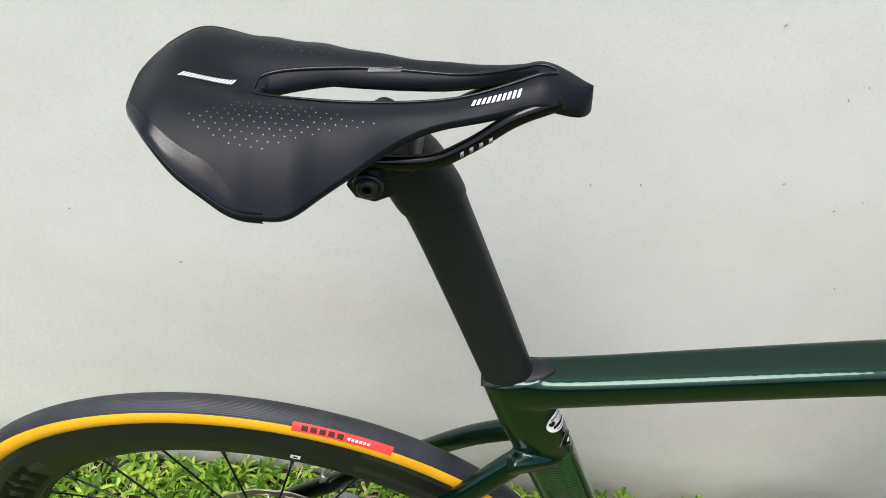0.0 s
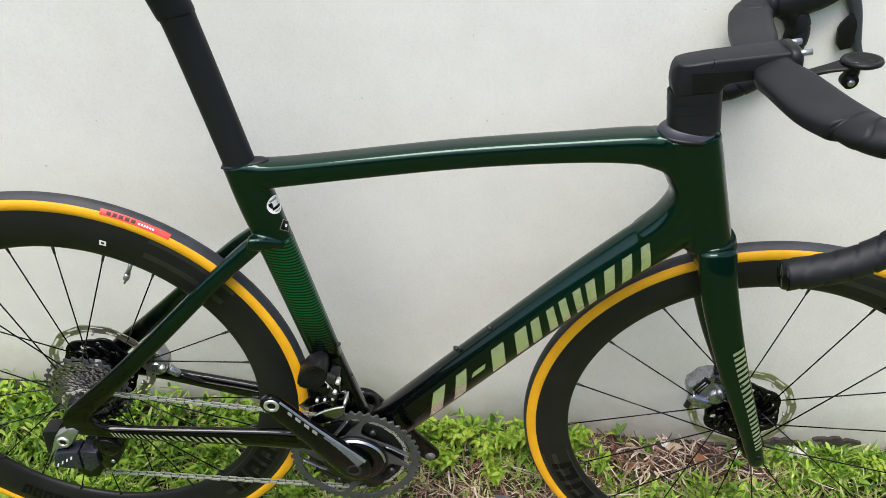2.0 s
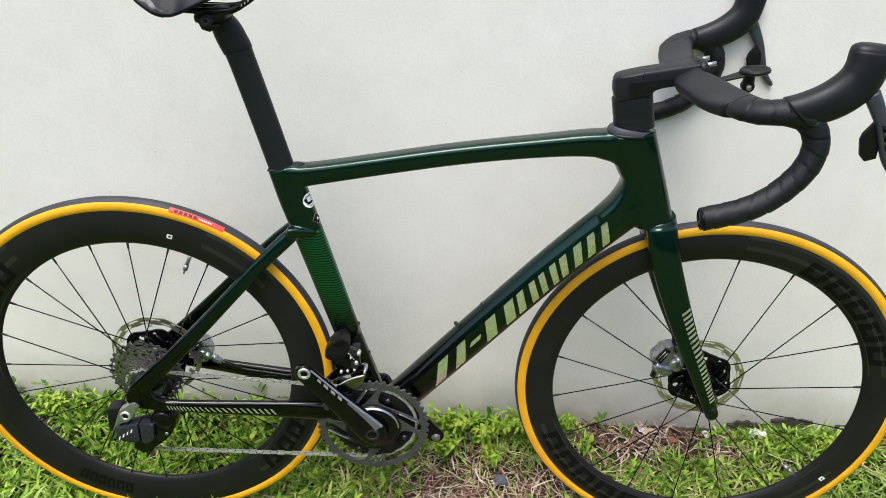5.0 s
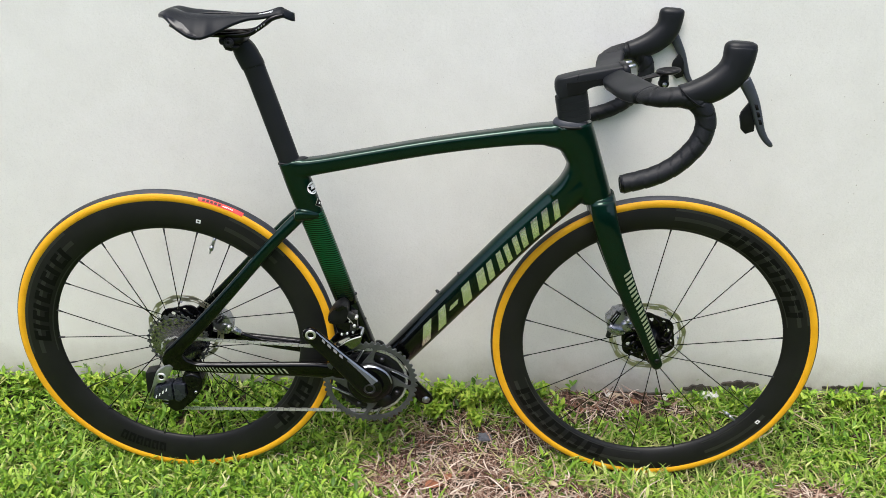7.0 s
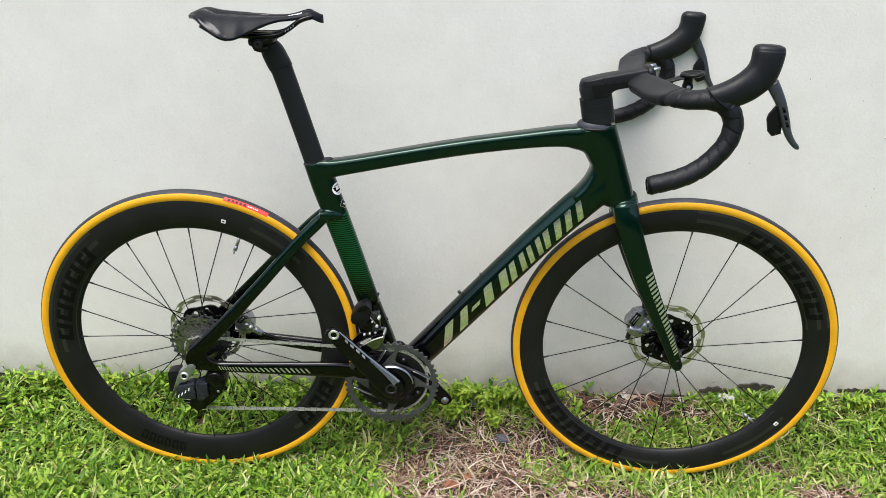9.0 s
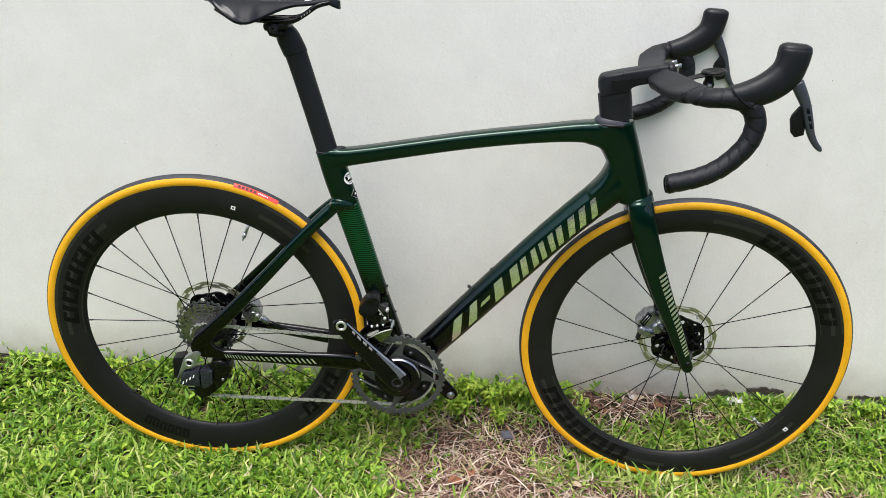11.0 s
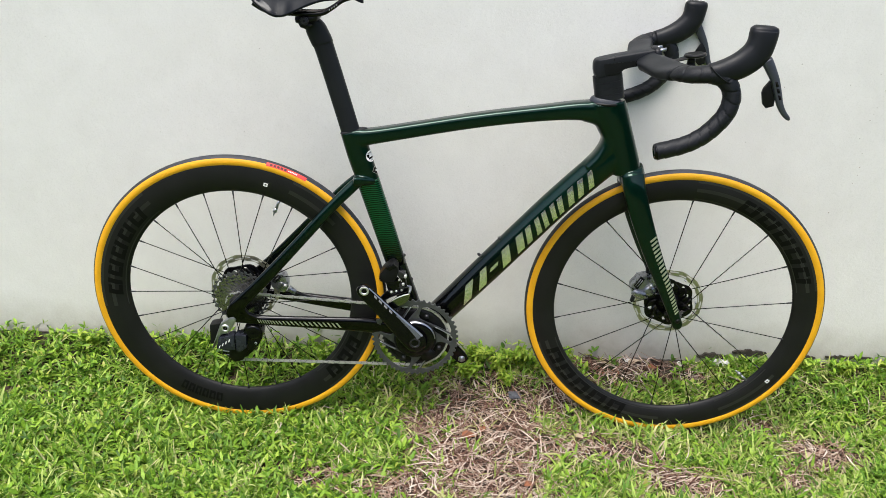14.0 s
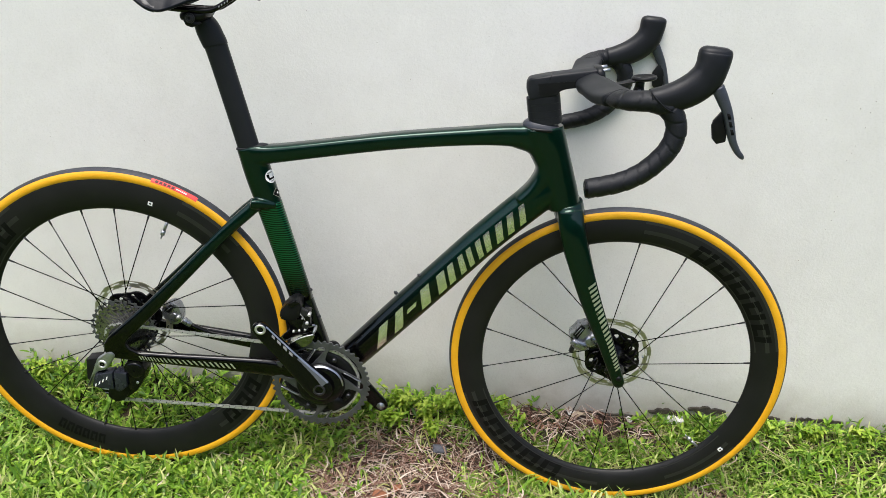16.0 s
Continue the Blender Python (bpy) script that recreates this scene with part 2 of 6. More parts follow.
def slab(name, outline, y0, y1, bevel, material, parent, label=""):
    """A machined block: an outline in the x-z plane between two y, with chamfered edges."""
    bm = bmesh.new()
    v, f = plate(outline, min(y0, y1), max(y0, y1))
    vs = [bm.verts.new(p) for p in v]
    for q in f:
        bm.faces.new([vs[i] for i in q])
    bmesh.ops.recalc_face_normals(bm, faces=bm.faces)
    bmesh.ops.bevel(bm, geom=list(bm.edges), offset=bevel, segments=2, affect="EDGES", profile=0.6)
    return flatshade(part(name, bm, material, parent, label), 28)


def cutplate(outer, holes, y0, y1, bevel=0.0):
    """A flat plate in the x-z plane between two y, with windows cut through it and softened edges."""
    cu = bpy.data.curves.new("cut_plate", "CURVE")
    cu.dimensions, cu.fill_mode = "2D", "BOTH"
    cu.extrude, cu.bevel_depth, cu.offset, cu.bevel_resolution = (y1 - y0) / 2 - bevel, bevel, -bevel, 1
    for loop in (outer, *holes):
        sp = cu.splines.new("POLY")
        sp.points.add(len(loop) - 1)
        for p, (x, z) in zip(sp.points, loop):
            p.co = (x, z, 0, 1)
        sp.use_cyclic_u = True
    ob = bpy.data.objects.new("cut_plate", cu)
    me = bpy.data.meshes.new_from_object(ob)
    bpy.data.objects.remove(ob)
    me.materials.clear()
    me.transform(Matrix(((1, 0, 0, 0), (0, 0, -1, (y0 + y1) / 2), (0, 1, 0, 0), (0, 0, 0, 1))))
    return me


def polar(rows, centre=(0, 0)):
    return [(centre[0] + r * math.cos(radians(a)), centre[1] + r * math.sin(radians(a))) for a, r in rows]


def ring_loop(r, count=48, centre=(0, 0)):
    return polar([(360 * k / count, r) for k in range(count)], centre)


# ---- ground and wall ----
WALL_Y = 0.604


def smooth01(v):
    v = np.clip(v, 0, 1)
    return v * v * (3 - 2 * v)


def ground_z(x, y):
    x, y = np.asarray(x, float), np.asarray(y, float)
    z = 0.000 - 0.014 * np.clip(x, -1.3, 1.4) + 0.058 * smooth01((y - 0.40) / 0.20) + 0.018 * smooth01((x - 0.80) / 0.25) * smooth01((y - 0.46) / 0.12)
    z = z + 0.0045 * np.sin(7.3 * x + 1.1) * np.cos(6.1 * y) + 0.003 * np.sin(17 * x + 2.0) * np.sin(15 * y + 0.7)
    return z


def axis_steps(lo, hi, step, far):
    inner = list(np.arange(lo, hi + 1e-6, step))
    out, d = [], step
    v = hi
    while v < far:
        d *= 1.5
        v += d
        out.append(v)
    left, d, v = [], step, lo
    while v > -far:
        d *= 1.5
        v -= d
        left.append(v)
    return np.array(left[::-1] + inner + out)


def build_ground():
    xs, ys = axis_steps(-1.8, 2.0, 0.02, 400), axis_steps(-1.2, 0.66, 0.02, 400)
    X, Y = np.meshgrid(xs, ys)
    rng = np.random.default_rng(3)
    near = (abs(X) < 2.2) & (abs(Y) < 1.4)
    Z = ground_z(X, Y) + near * rng.normal(0, 0.0016, X.shape)
    n = len(xs)
    verts = np.stack([X.ravel(), Y.ravel(), Z.ravel()], 1)
    faces = [(j * n + i, j * n + i + 1, (j + 1) * n + i + 1, (j + 1) * n + i) for j in range(len(ys) - 1) for i in range(n - 1)]
    m, nt, p = base_mat("soil_with_litter")
    a, b, c = noise_of(nt, 6, 6), noise_of(nt, 55, 5), noise_of(nt, 380, 3)
    soil = ramp(nt, b, [(0.3, (0.018, 0.009, 0.006)), (0.5, (0.060, 0.033, 0.024)), (0.7, (0.13, 0.082, 0.062))])
    moss = ramp(nt, c, [(0.3, (0.012, 0.016, 0.005)), (0.7, (0.04, 0.05, 0.016))])
    near = mixc(nt, ramp(nt, a, [(0.42, (0, 0, 0)), (0.6, (1, 1, 1))]), soil, moss)
    # further off the lawn closes and hides the soil
    turf = mixc(nt, ramp(nt, noise_of(nt, 24, 5), [(0.35, (0, 0, 0)), (0.65, (1, 1, 1))]), (0.05, 0.085, 0.016), (0.14, 0.19, 0.045))
    length = nt.nodes.new("ShaderNodeVectorMath")
    length.operation = "LENGTH"
    oval = nt.nodes.new("ShaderNodeVectorMath")
    oval.operation = "MULTIPLY_ADD"
    nt.links.new(coords(nt), oval.inputs[0])
    oval.inputs[1].default_value = (0.6, 1.3, 1.0)
    oval.inputs[2].default_value = (-0.09, -0.58, 0.0)
    nt.links.new(oval.outputs[0], length.inputs[0])
    reach = nt.nodes.new("ShaderNodeMath")
    reach.operation = "MULTIPLY_ADD"
    nt.links.new(a, reach.inputs[0])
    reach.inputs[1].default_value = 0.9
    nt.links.new(length.outputs["Value"], reach.inputs[2])
    span = node(nt, "ShaderNodeMapRange", From_Min=1.3, From_Max=1.8)
    nt.links.new(reach.outputs[0], span.inputs["Value"])
    nt.links.new(mixc(nt, span.outputs[0], near, turf), p.inputs["Base Color"])
    p.inputs["Roughness"].default_value = 0.95
    bump(nt, p, c, 0.9, 0.004)
    ob = part("ground", (verts, faces), m)
    tagged(ob, "brown soil with moss and dry litter under the lawn", "ground", kind="structure")


def wall_material():
    m, nt, p = base_mat("cream_painted_render")
    vec = coords(nt)
    a, b, c = noise_of(nt, 1.6, 5), noise_of(nt, 14, 6, 0.6), noise_of(nt, 130, 4)
    col = ramp(nt, a, [(0.3, (0.685, 0.675, 0.637)), (0.7, (0.745, 0.738, 0.706))])
    col = mixc(nt, 0.35, col, ramp(nt, b, [(0.3, (0.645, 0.636, 0.602)), (0.7, (0.775, 0.768, 0.736))]))
    speck = ramp(nt, noise_of(nt, 330, 3, 0.6), [(0.30, (0.90, 0.90, 0.89)), (0.46, (1, 1, 1)), (0.60, (1, 1, 1)), (0.74, (1.05, 1.05, 1.05))])
    col = mixc(nt, 0.8, col, speck, "MULTIPLY")
    xyz = nt.nodes.new("ShaderNodeSeparateXYZ")
    nt.links.new(vec, xyz.inputs[0])
    # splash dirt along the foot of the wall, with a ragged upper edge
    add = nt.nodes.new("ShaderNodeMath")
    add.operation = "MULTIPLY_ADD"
    nt.links.new(b, add.inputs[0])
    add.inputs[1].default_value = -0.14
    nt.links.new(xyz.outputs["Z"], add.inputs[2])
    dirt = ramp(nt, add.outputs[0], [(0.0, (0.75, 0.75, 0.75)), (0.035, (0.45, 0.45, 0.45)), (0.12, (0, 0, 0))])
    col = mixc(nt, dirt, col, (0.30, 0.275, 0.22))
    nt.links.new(col, p.inputs["Base Color"])
    p.inputs["Roughness"].default_value = 0.62
    stretch = nt.nodes.new("ShaderNodeMapping")
    stretch.inputs["Scale"].default_value = (0.85, 1, 1.15)
    nt.links.new(vec, stretch.inputs["Vector"])
    fine = noise_of(nt, 190, 4, 0.6, stretch.outputs[0])
    h = nt.nodes.new("ShaderNodeMath")
    h.operation = "MULTIPLY_ADD"
    nt.links.new(c, h.inputs[0])
    h.inputs[1].default_value = 0.8
    nt.links.new(fine, h.inputs[2])
    bump(nt, p, h.outputs[0], 0.1, 0.0020)
    # the render is trowelled more roughly low down
    low = node(nt, "ShaderNodeMapRange", From_Min=0.05, From_Max=0.60, To_Min=0.45, To_Max=0.17)
    nt.links.new(xyz.outputs["Z"], low.inputs["Value"])
    nt.links.new(low.outputs[0], p.inputs["Normal"].links[0].from_node.inputs["Strength"])
    return m


def build_wall():
    xs = np.concatenate([[-14, -6, -3], np.linspace(-1.6, 1.9, 90), [4, 8, 14]])
    zs = np.concatenate([[-0.3, -0.05], np.linspace(0.0, 1.7, 50), [2.2, 2.6]])
    X, Z = np.meshgrid(xs, zs)
    Y = WALL_Y + 0.0016 * np.sin(2.3 * X + 0.5) * np.cos(3.1 * Z) + 0.001 * np.sin(9 * X) * np.sin(7 * Z + 1)
    n, m = len(xs), len(zs)
    verts = list(np.stack([X.ravel(), Y.ravel(), Z.ravel()], 1))
    faces = [(j * n + i, j * n + i + 1, (j + 1) * n + i + 1, (j + 1) * n + i) for j in range(m - 1) for i in range(n - 1)]
    k = len(verts)
    verts += [(-14, 0.8, -0.3), (14, 0.8, -0.3), (14, 0.8, 2.6), (-14, 0.8, 2.6)]
    faces += [(k + 1, k, k + 3, k + 2)]
    faces += [tuple((m - 1) * n + i for i in range(n)) + (k + 2, k + 3)]
    faces += [tuple(j * n for j in range(m)) + (k + 3, k), tuple(j * n + n - 1 for j in range(m))[::-1] + (k + 1, k + 2)]
    wall = flatshade(part("wall_north", (verts, faces), wall_material()), 40)
    tagged(wall, "cream painted rendered garden wall, dirty at its foot", "wall", kind="structure")
    return wall


def plain_wall(name, x0, y0, x1, y1, label):
    """A plain unseen wall added to close the garden behind or beside the camera."""
    d = Vector((x1 - x0, y1 - y0, 0))
    n = Vector((-d.y, d.x, 0)).normalized() * 0.2
    base = [Vector((x0, y0, -0.3)), Vector((x1, y1, -0.3)), Vector((x1, y1, -0.3)) + n, Vector((x0, y0, -0.3)) + n]
    verts = [tuple(v) for v in base] + [(v.x, v.y, 2.1) for v in base]
    faces = [(0, 1, 2, 3), (7, 6, 5, 4), (0, 4, 5, 1), (1, 5, 6, 2), (2, 6, 7, 3), (3, 7, 4, 0)]
    tagged(part(name, (verts, faces, False), ADDED_WALL), label, "wall", kind="structure")


# Dark render of the added walls, toned for what the bicycle reflects.
ADDED_WALL = surface("added_wall_render", (0.055, 0.055, 0.045), (0.12, 0.118, 0.098), 0.85, 0.95, scale=3, fine=120, bumps=0.4, dist=0.004)
build_ground()
wall = build_wall()
plain_wall("wall_south", 9.0, -5.5, -9.0, -5.5, "plain dark wall added out of view to close the plot")
plain_wall("wall_west", -9.0, -5.5, -9.0, 0.6, "plain dark wall added out of view to close the plot")
plain_wall("wall_east", 9.0, 0.6, 9.0, -5.5, "plain dark wall added out of view to close the plot")

# ---- the bicycle ----
bike = new("bicycle")
bike.matrix_world = pose(-0.315, 0.370, 0.0, 0, 0, 1.2)
tagged(bike, "dark green road racing bicycle with amber-walled tyres standing against a wall", "bicycle")
REAR, FRONT, BB = (0.001, -0.0065, 0.3365), (0.980, 0.0, 0.3235), (0.397, 0.0, 0.2580)


def blended(name, pieces, material, parent, voxel=0.0015, passes=16):
    """Several tubes grown into one moulded body."""
    ob = part(name, joined(*pieces), material, parent)
    r = ob.modifiers.new("skin", "REMESH")
    r.mode, r.voxel_size, r.use_smooth_shade = "VOXEL", voxel, True
    s = ob.modifiers.new("soften", "SMOOTH")
    s.factor, s.iterations = 0.5, passes
    return ob


DOWN = [(0.402, 0, 0.2500, 0.027, 0.034), (0.4387, 0, 0.2860, 0.0290, 0.031), (0.5556, 0, 0.4175, 0.0315, 0.026), (0.640, 0, 0.5130, 0.0315, 0.0245), (0.702, 0, 0.5815, 0.0315, 0.0245), (0.775, 0, 0.655, 0.032, 0.0245), (0.815, 0, 0.688, 0.030, 0.024)]


def build_frame():
    top = tube([(0.262, 0, 0.706, 0.020, 0.0165), (0.32, 0, 0.7155, 0.0160, 0.0172), (0.51, 0, 0.7508, 0.0150, 0.0182), (0.65, 0, 0.7705, 0.0160, 0.0190), (0.735, 0, 0.778, 0.020, 0.021), (0.80, 0, 0.772, 0.026, 0.022)], 110, 72, 3.8)
    down = tube(DOWN, 110, 56, 2.1)
    head = tube([(0.7780, 0, 0.7960, 0.0385, 0.024), (0.7795, 0, 0.7900, 0.0385, 0.0245), (0.793, 0, 0.762, 0.0355, 0.025), (0.810, 0, 0.725, 0.0315, 0.025), (0.827, 0, 0.680, 0.0305, 0.027), (0.837, 0, 0.652, 0.0295, 0.029)], 40, 56, 2.5)
    throat = tube([(0.735, 0, 0.773, 0.017, 0.0205), (0.768, 0, 0.7635, 0.018, 0.0215), (0.789, 0, 0.738, 0.018, 0.0225), (0.793, 0, 0.713, 0.018, 0.0235), (0.780, 0, 0.683, 0.018, 0.0235), (0.757, 0, 0.655, 0.018, 0.0235)], 50, 48, 2.6)
    seat = tube([(0.259, 0, 0.722, 0.025, 0.015), (0.274, 0, 0.668, 0.025, 0.017), (0.294, 0, 0.605, 0.024, 0.0165), (0.322, 0, 0.515, 0.023, 0.016), (0.350, 0, 0.425, 0.022, 0.0165), (0.378, 0, 0.335, 0.024, 0.022), (0.395, 0, 0.27, 0.026, 0.03)], 90, 48, 2.4)
    shell = rod((0.397, -0.040, 0.2595), (0.397, 0.040, 0.2595), 0.028, 32)
    pieces = [top, down, head, throat, seat, shell]
    for s in (-1, 1):
        pieces.append(tube([(0.2795, s * 0.011, 0.6225, 0.0085, 0.008), (0.262, s * 0.0175, 0.6085, 0.0120, 0.0085), (0.215, s * 0.0310, 0.563, 0.0115, 0.008), (0.14, s * 0.0455, 0.480, 0.0120, 0.0075), (0.0700, s * 0.0565, 0.4040, 0.0134, 0.0078), (0.0230, s * 0.0625, 0.3560, 0.0145, 0.0075), (0.0000, s * 0.0645, 0.3300, 0.0160, 0.0070), (-0.0040, s * 0.065, 0.3140, 0.0125, 0.0060)], 36, 20, 2.6))
        pieces.append(tube([(0.375, s * 0.030, 0.266, 0.021, 0.014), (0.30, s * 0.040, 0.284, 0.0185, 0.0095), (0.20, s * 0.050, 0.293, 0.0155, 0.008), (0.10, s * 0.060, 0.301, 0.0125, 0.0075), (0.04, s * 0.064, 0.306, 0.0115, 0.007), (0.005, s * 0.064, 0.312, 0.015, 0.0065), (-0.006, s * 0.064, 0.318, 0.014, 0.0055)], 30, 20, 2.6))
        pieces.append(tube([(0.262, s * 0.0225, 0.6205, 0.0085, 0.0080), (0.282, s * 0.0180, 0.6190, 0.0085, 0.0070), (0.303, s * 0.0120, 0.6165, 0.0040, 0.0050)], 10, 16, 5.0))
        pieces.append(plate([(0.030, 0.362), (0.004, 0.350), (-0.0165, 0.331), (-0.0185, 0.318), (-0.0135, 0.3055), (0.004, 0.2995), (0.050, 0.297), (0.070, 0.306), (0.046, 0.3155), (0.030, 0.3235), (0.0235, 0.334), (0.032, 0.350)], min(s * 0.0590, s * 0.0708), max(s * 0.0590, s * 0.0708)))
    return blended("frame", pieces, GREEN, bike)


frame_ob = build_frame()
frame_ob["label"] = "glossy dark green carbon frame fading to black"
# wave-striped sleeve on the seat tube
part("seat_tube_graphic", tube([(0.2905, 0, 0.616, 0.0243, 0.0169), (0.2945, 0, 0.603, 0.0243, 0.0168), (0.322, 0, 0.515, 0.0233, 0.0163), (0.3515, 0, 0.420, 0.0222, 0.0168)], 20, 24, 2.4), GREEN_WAVE, frame_ob, "green seat tube panel with fine dark wave lines")

# seat post and its collar
post = part("seatpost", tube([(0.262, 0, 0.700, 0.0195, 0.0125), (0.2337, 0, 0.80, 0.0194, 0.0130), (0.211, 0, 0.878, 0.0194, 0.0135), (0.202, 0, 0.905, 0.020, 0.0145), (0.192, 0, 0.925, 0.019, 0.015), (0.182, 0, 0.939, 0.012, 0.014)], 36, 24, 2.5), CARBON_POST, bike, "matte black aero seatpost")
part("seatpost_head", tube([(0.2053, 0, 0.8965, 0.0202, 0.0140), (0.2046, 0, 0.8985, 0.0208, 0.0148), (0.2005, 0, 0.9070, 0.0210, 0.0152), (0.1910, 0, 0.9270, 0.0198, 0.0158), (0.180, -0.003, 0.944, 0.0128, 0.0145)], 20, 24, 2.6), CARBON_POST, post, "matte black post head")
collar = part("seatpost_collar", tube([(0.2360, 0, 0.7180, 0.002, 0.0115), (0.247, 0, 0.7190, 0.0036, 0.0130), (0.268, 0, 0.7232, 0.0042, 0.0118), (0.281, 0, 0.7262, 0.0034, 0.0092), (0.2890, 0, 0.7275, 0.0018, 0.004), (0.2910, 0, 0.7278, 0.001, 0.0015)], 20, 20, 2.4), CARBON_POST, bike, "dark seatpost wedge cover")


# ---- wheels ----
def ring_patch(a0, a1, r0, r1, y, profile_y=None, segs=8, slant=0.0):
    """A thin patch on a wheel's flank between two angles and two radii."""
    verts, faces = [], []
    for i in range(segs + 1):
        u = i / segs
        for r in (r0, (r0 + r1) / 2, r1):
            a = radians(a0 + (a1 - a0) * u + slant * (r - r0) / (r1 - r0))
            yy = y if profile_y is None else -(profile_y(r) + 0.0005)
            verts.append((r * math.cos(a), yy, r * math.sin(a)))
    for i in range(segs):
        for j in range(2):
            faces.append((i * 3 + j, i * 3 + j + 1, i * 3 + 4 + j, i * 3 + 3 + j))
    return verts, faces


def build_wheel(name, at, radius, inner, spokes, phase, marks, dark, label_at, valve_at, steer=0.0, tread_label=None):
    outer = radius - 0.0155
    sec = 0.0130
    mid = radius - sec

    def flank(r):
        u = (r - inner) / (outer - inner)
        u = min(max(u, 0), 1)
        return 0.0135 * (1 - (1 - u) ** 2.6) ** 0.5 * (1.16 - 0.20 * u ** 2) * (0.80 + 0.2 * math.sin(math.pi * u))

    rs = [inner + (outer - inner) * u for u in (0, 0.01, 0.03, 0.07, 0.13, 0.22, 0.35, 0.5, 0.65, 0.8, 0.92, 1.0)]
    prof = [(r, -flank(r)) for r in rs] + [(outer - 0.003, 0)] + [(r, flank(r)) for r in rs[::-1]][:-1]
    w = part(name, lathe(prof, 144, True), RIM_MAT, bike, "deep satin black carbon rim wheel")
    w.matrix_basis = pose(*at, 0, 0, -steer)
    circle = [(mid + sec * math.sin(radians(a)), -sec * math.cos(radians(a))) for a in range(-32, 213, 7)]
    i0 = 11
    part("tyre", lathe(circle[i0 - 1:len(circle) - i0 + 4], 160), TREAD, w, "black slick tyre tread")
    part("sidewall", lathe([(r + 0.0001, y) for r, y in circle[:i0]], 160), TAN, w, "amber cotton tyre sidewall")
    part("sidewall", lathe([(r + 0.0001, y) for r, y in circle[3 - i0:]], 160), TAN, w, "amber cotton tyre sidewall")
    # hub
    part("hub", lathe([(0.006, -0.052), (0.014, -0.05), (0.015, -0.036), (0.0195, -0.032), (0.0195, -0.027), (0.013, -0.022), (0.0125, 0.0), (0.015, 0.02), (0.027, 0.026), (0.027, 0.031), (0.016, 0.034), (0.014, 0.05), (0.006, 0.052)], 40), BLACK_GLOSS, w, "black hub")
    # spokes
    for i in range(spokes):
        a = radians(phase + 360 / spokes * i)
        if spokes == 18:
            a += radians(2.2) * max(0.0, -math.cos(a)) ** 0.5
        kind = i % 3
        if spokes == 18:
            side, lead = ((1, 1), (-1, 0), (1, -1))[kind]
        else:
            side, lead = (-1, 1) if kind == 0 else (-1, -1) if kind == 1 else (1, 1 if (i // 3) % 2 == 0 else -1)
        ha = a + lead * radians(58)
        hr = 0.024 if side > 0 else 0.0185
        p0 = (hr * math.cos(ha), -0.0140 if spokes == 24 and side < 0 else side * 0.029, hr * math.sin(ha))
        p1 = ((inner + 0.003) * math.cos(a), side * 0.002, (inner + 0.003) * math.sin(a))
        part("spoke", rod(p0, p1, 0.00105, 6), BLACK_GLOSS, w)
        q = np.array(p1) + (np.array(p0) - np.array(p1)) * 0.055
        part("spoke_nipple", rod(p1, q, 0.0021, 8, 0.0016), DARK_METAL, w)
    # rim graphics: darker panel fields and plain blocks where the maker's name stands
    for a0, a1 in dark:
        part("rim_panel", ring_patch(a0, a1, inner + 0.006, outer - 0.004, 0, flank, 24), DECAL_PANEL, w, "satin grey rim graphic panel")
    for a0, a1, r0, r1, count in marks:
        step = (a1 - a0) / count
        shapes = []
        for k in range(count):
            s0 = a0 + step * k + step * 0.06
            s1 = a0 + step * (k + 1) - step * 0.14
            thin = (s1 - s0) * 0.30
            shapes += [ring_patch(s0, s0 + thin, r0, r1, 0, lambda r: flank(r) + 0.0004, 4, step * 0.12), ring_patch(s1 - thin, s1, r0, r1, 0, lambda r: flank(r) + 0.0004, 4, step * 0.12)]
            h = (r1 - r0) * 0.26
            shapes += [ring_patch(s0 + thin, s1 - thin, r0, r0 + h, 0, lambda r: flank(r) + 0.0004, 4), ring_patch(s0 + thin, s1 - thin, r1 - h, r1, 0, lambda r: flank(r) + 0.0004, 4, 0)]
        part("rim_decal", joined(*shapes), DECAL_DARK, w, "gloss black block lettering shapes")
    for a, r in label_at:
        part("rim_sticker", ring_patch(a - 0.9, a + 0.9, r - 0.004, r + 0.004, 0, lambda q: flank(q) + 0.0006, 3), WHITE, w, "small white sticker")
        part("sticker_print", ring_patch(a - 0.4, a + 0.4, r - 0.0015, r + 0.0018, 0, lambda q: flank(q) + 0.0009, 2), DARK_METAL, w)
    va = radians(valve_at)
    vd = np.array((math.cos(va), 0, math.sin(va)))
    part("valve", joined(rod(vd * (inner + 0.004), vd * (inner - 0.018), 0.0030, 10), rod(vd * (inner - 0.018), vd * (inner - 0.028), 0.0040, 10), rod(vd * (inner - 0.028), vd * (inner - 0.036), 0.0016, 8)), ALU, w, "silver tyre valve")
    if tread_label:
        a0, a1 = tread_label

        def band(b0, b1, f0, f1, lift):
            rows = []
            for i in range(13):
                a = radians(b0 + (b1 - b0) * i / 12)
                for f in np.linspace(f0, f1, 5):
                    rr, yy = mid + (sec + lift) * math.sin(radians(f)), -(sec + lift) * math.cos(radians(f))
                    rows.append((rr * math.cos(a), yy, rr * math.sin(a)))
            return rows, [(i * 5 + j, i * 5 + j + 1, i * 5 + 6 + j, i * 5 + 5 + j) for i in range(12) for j in range(4)]

        part("tyre_label", band(a0, a1, 22, 58, 0.0004), RED, w, "red tyre label with dark and white bars")
        bars = [band(a0 - 1.4 - 1.35 * k, a0 - 2.35 - 1.35 * k, 30, 50, 0.0007) for k in range(5)]
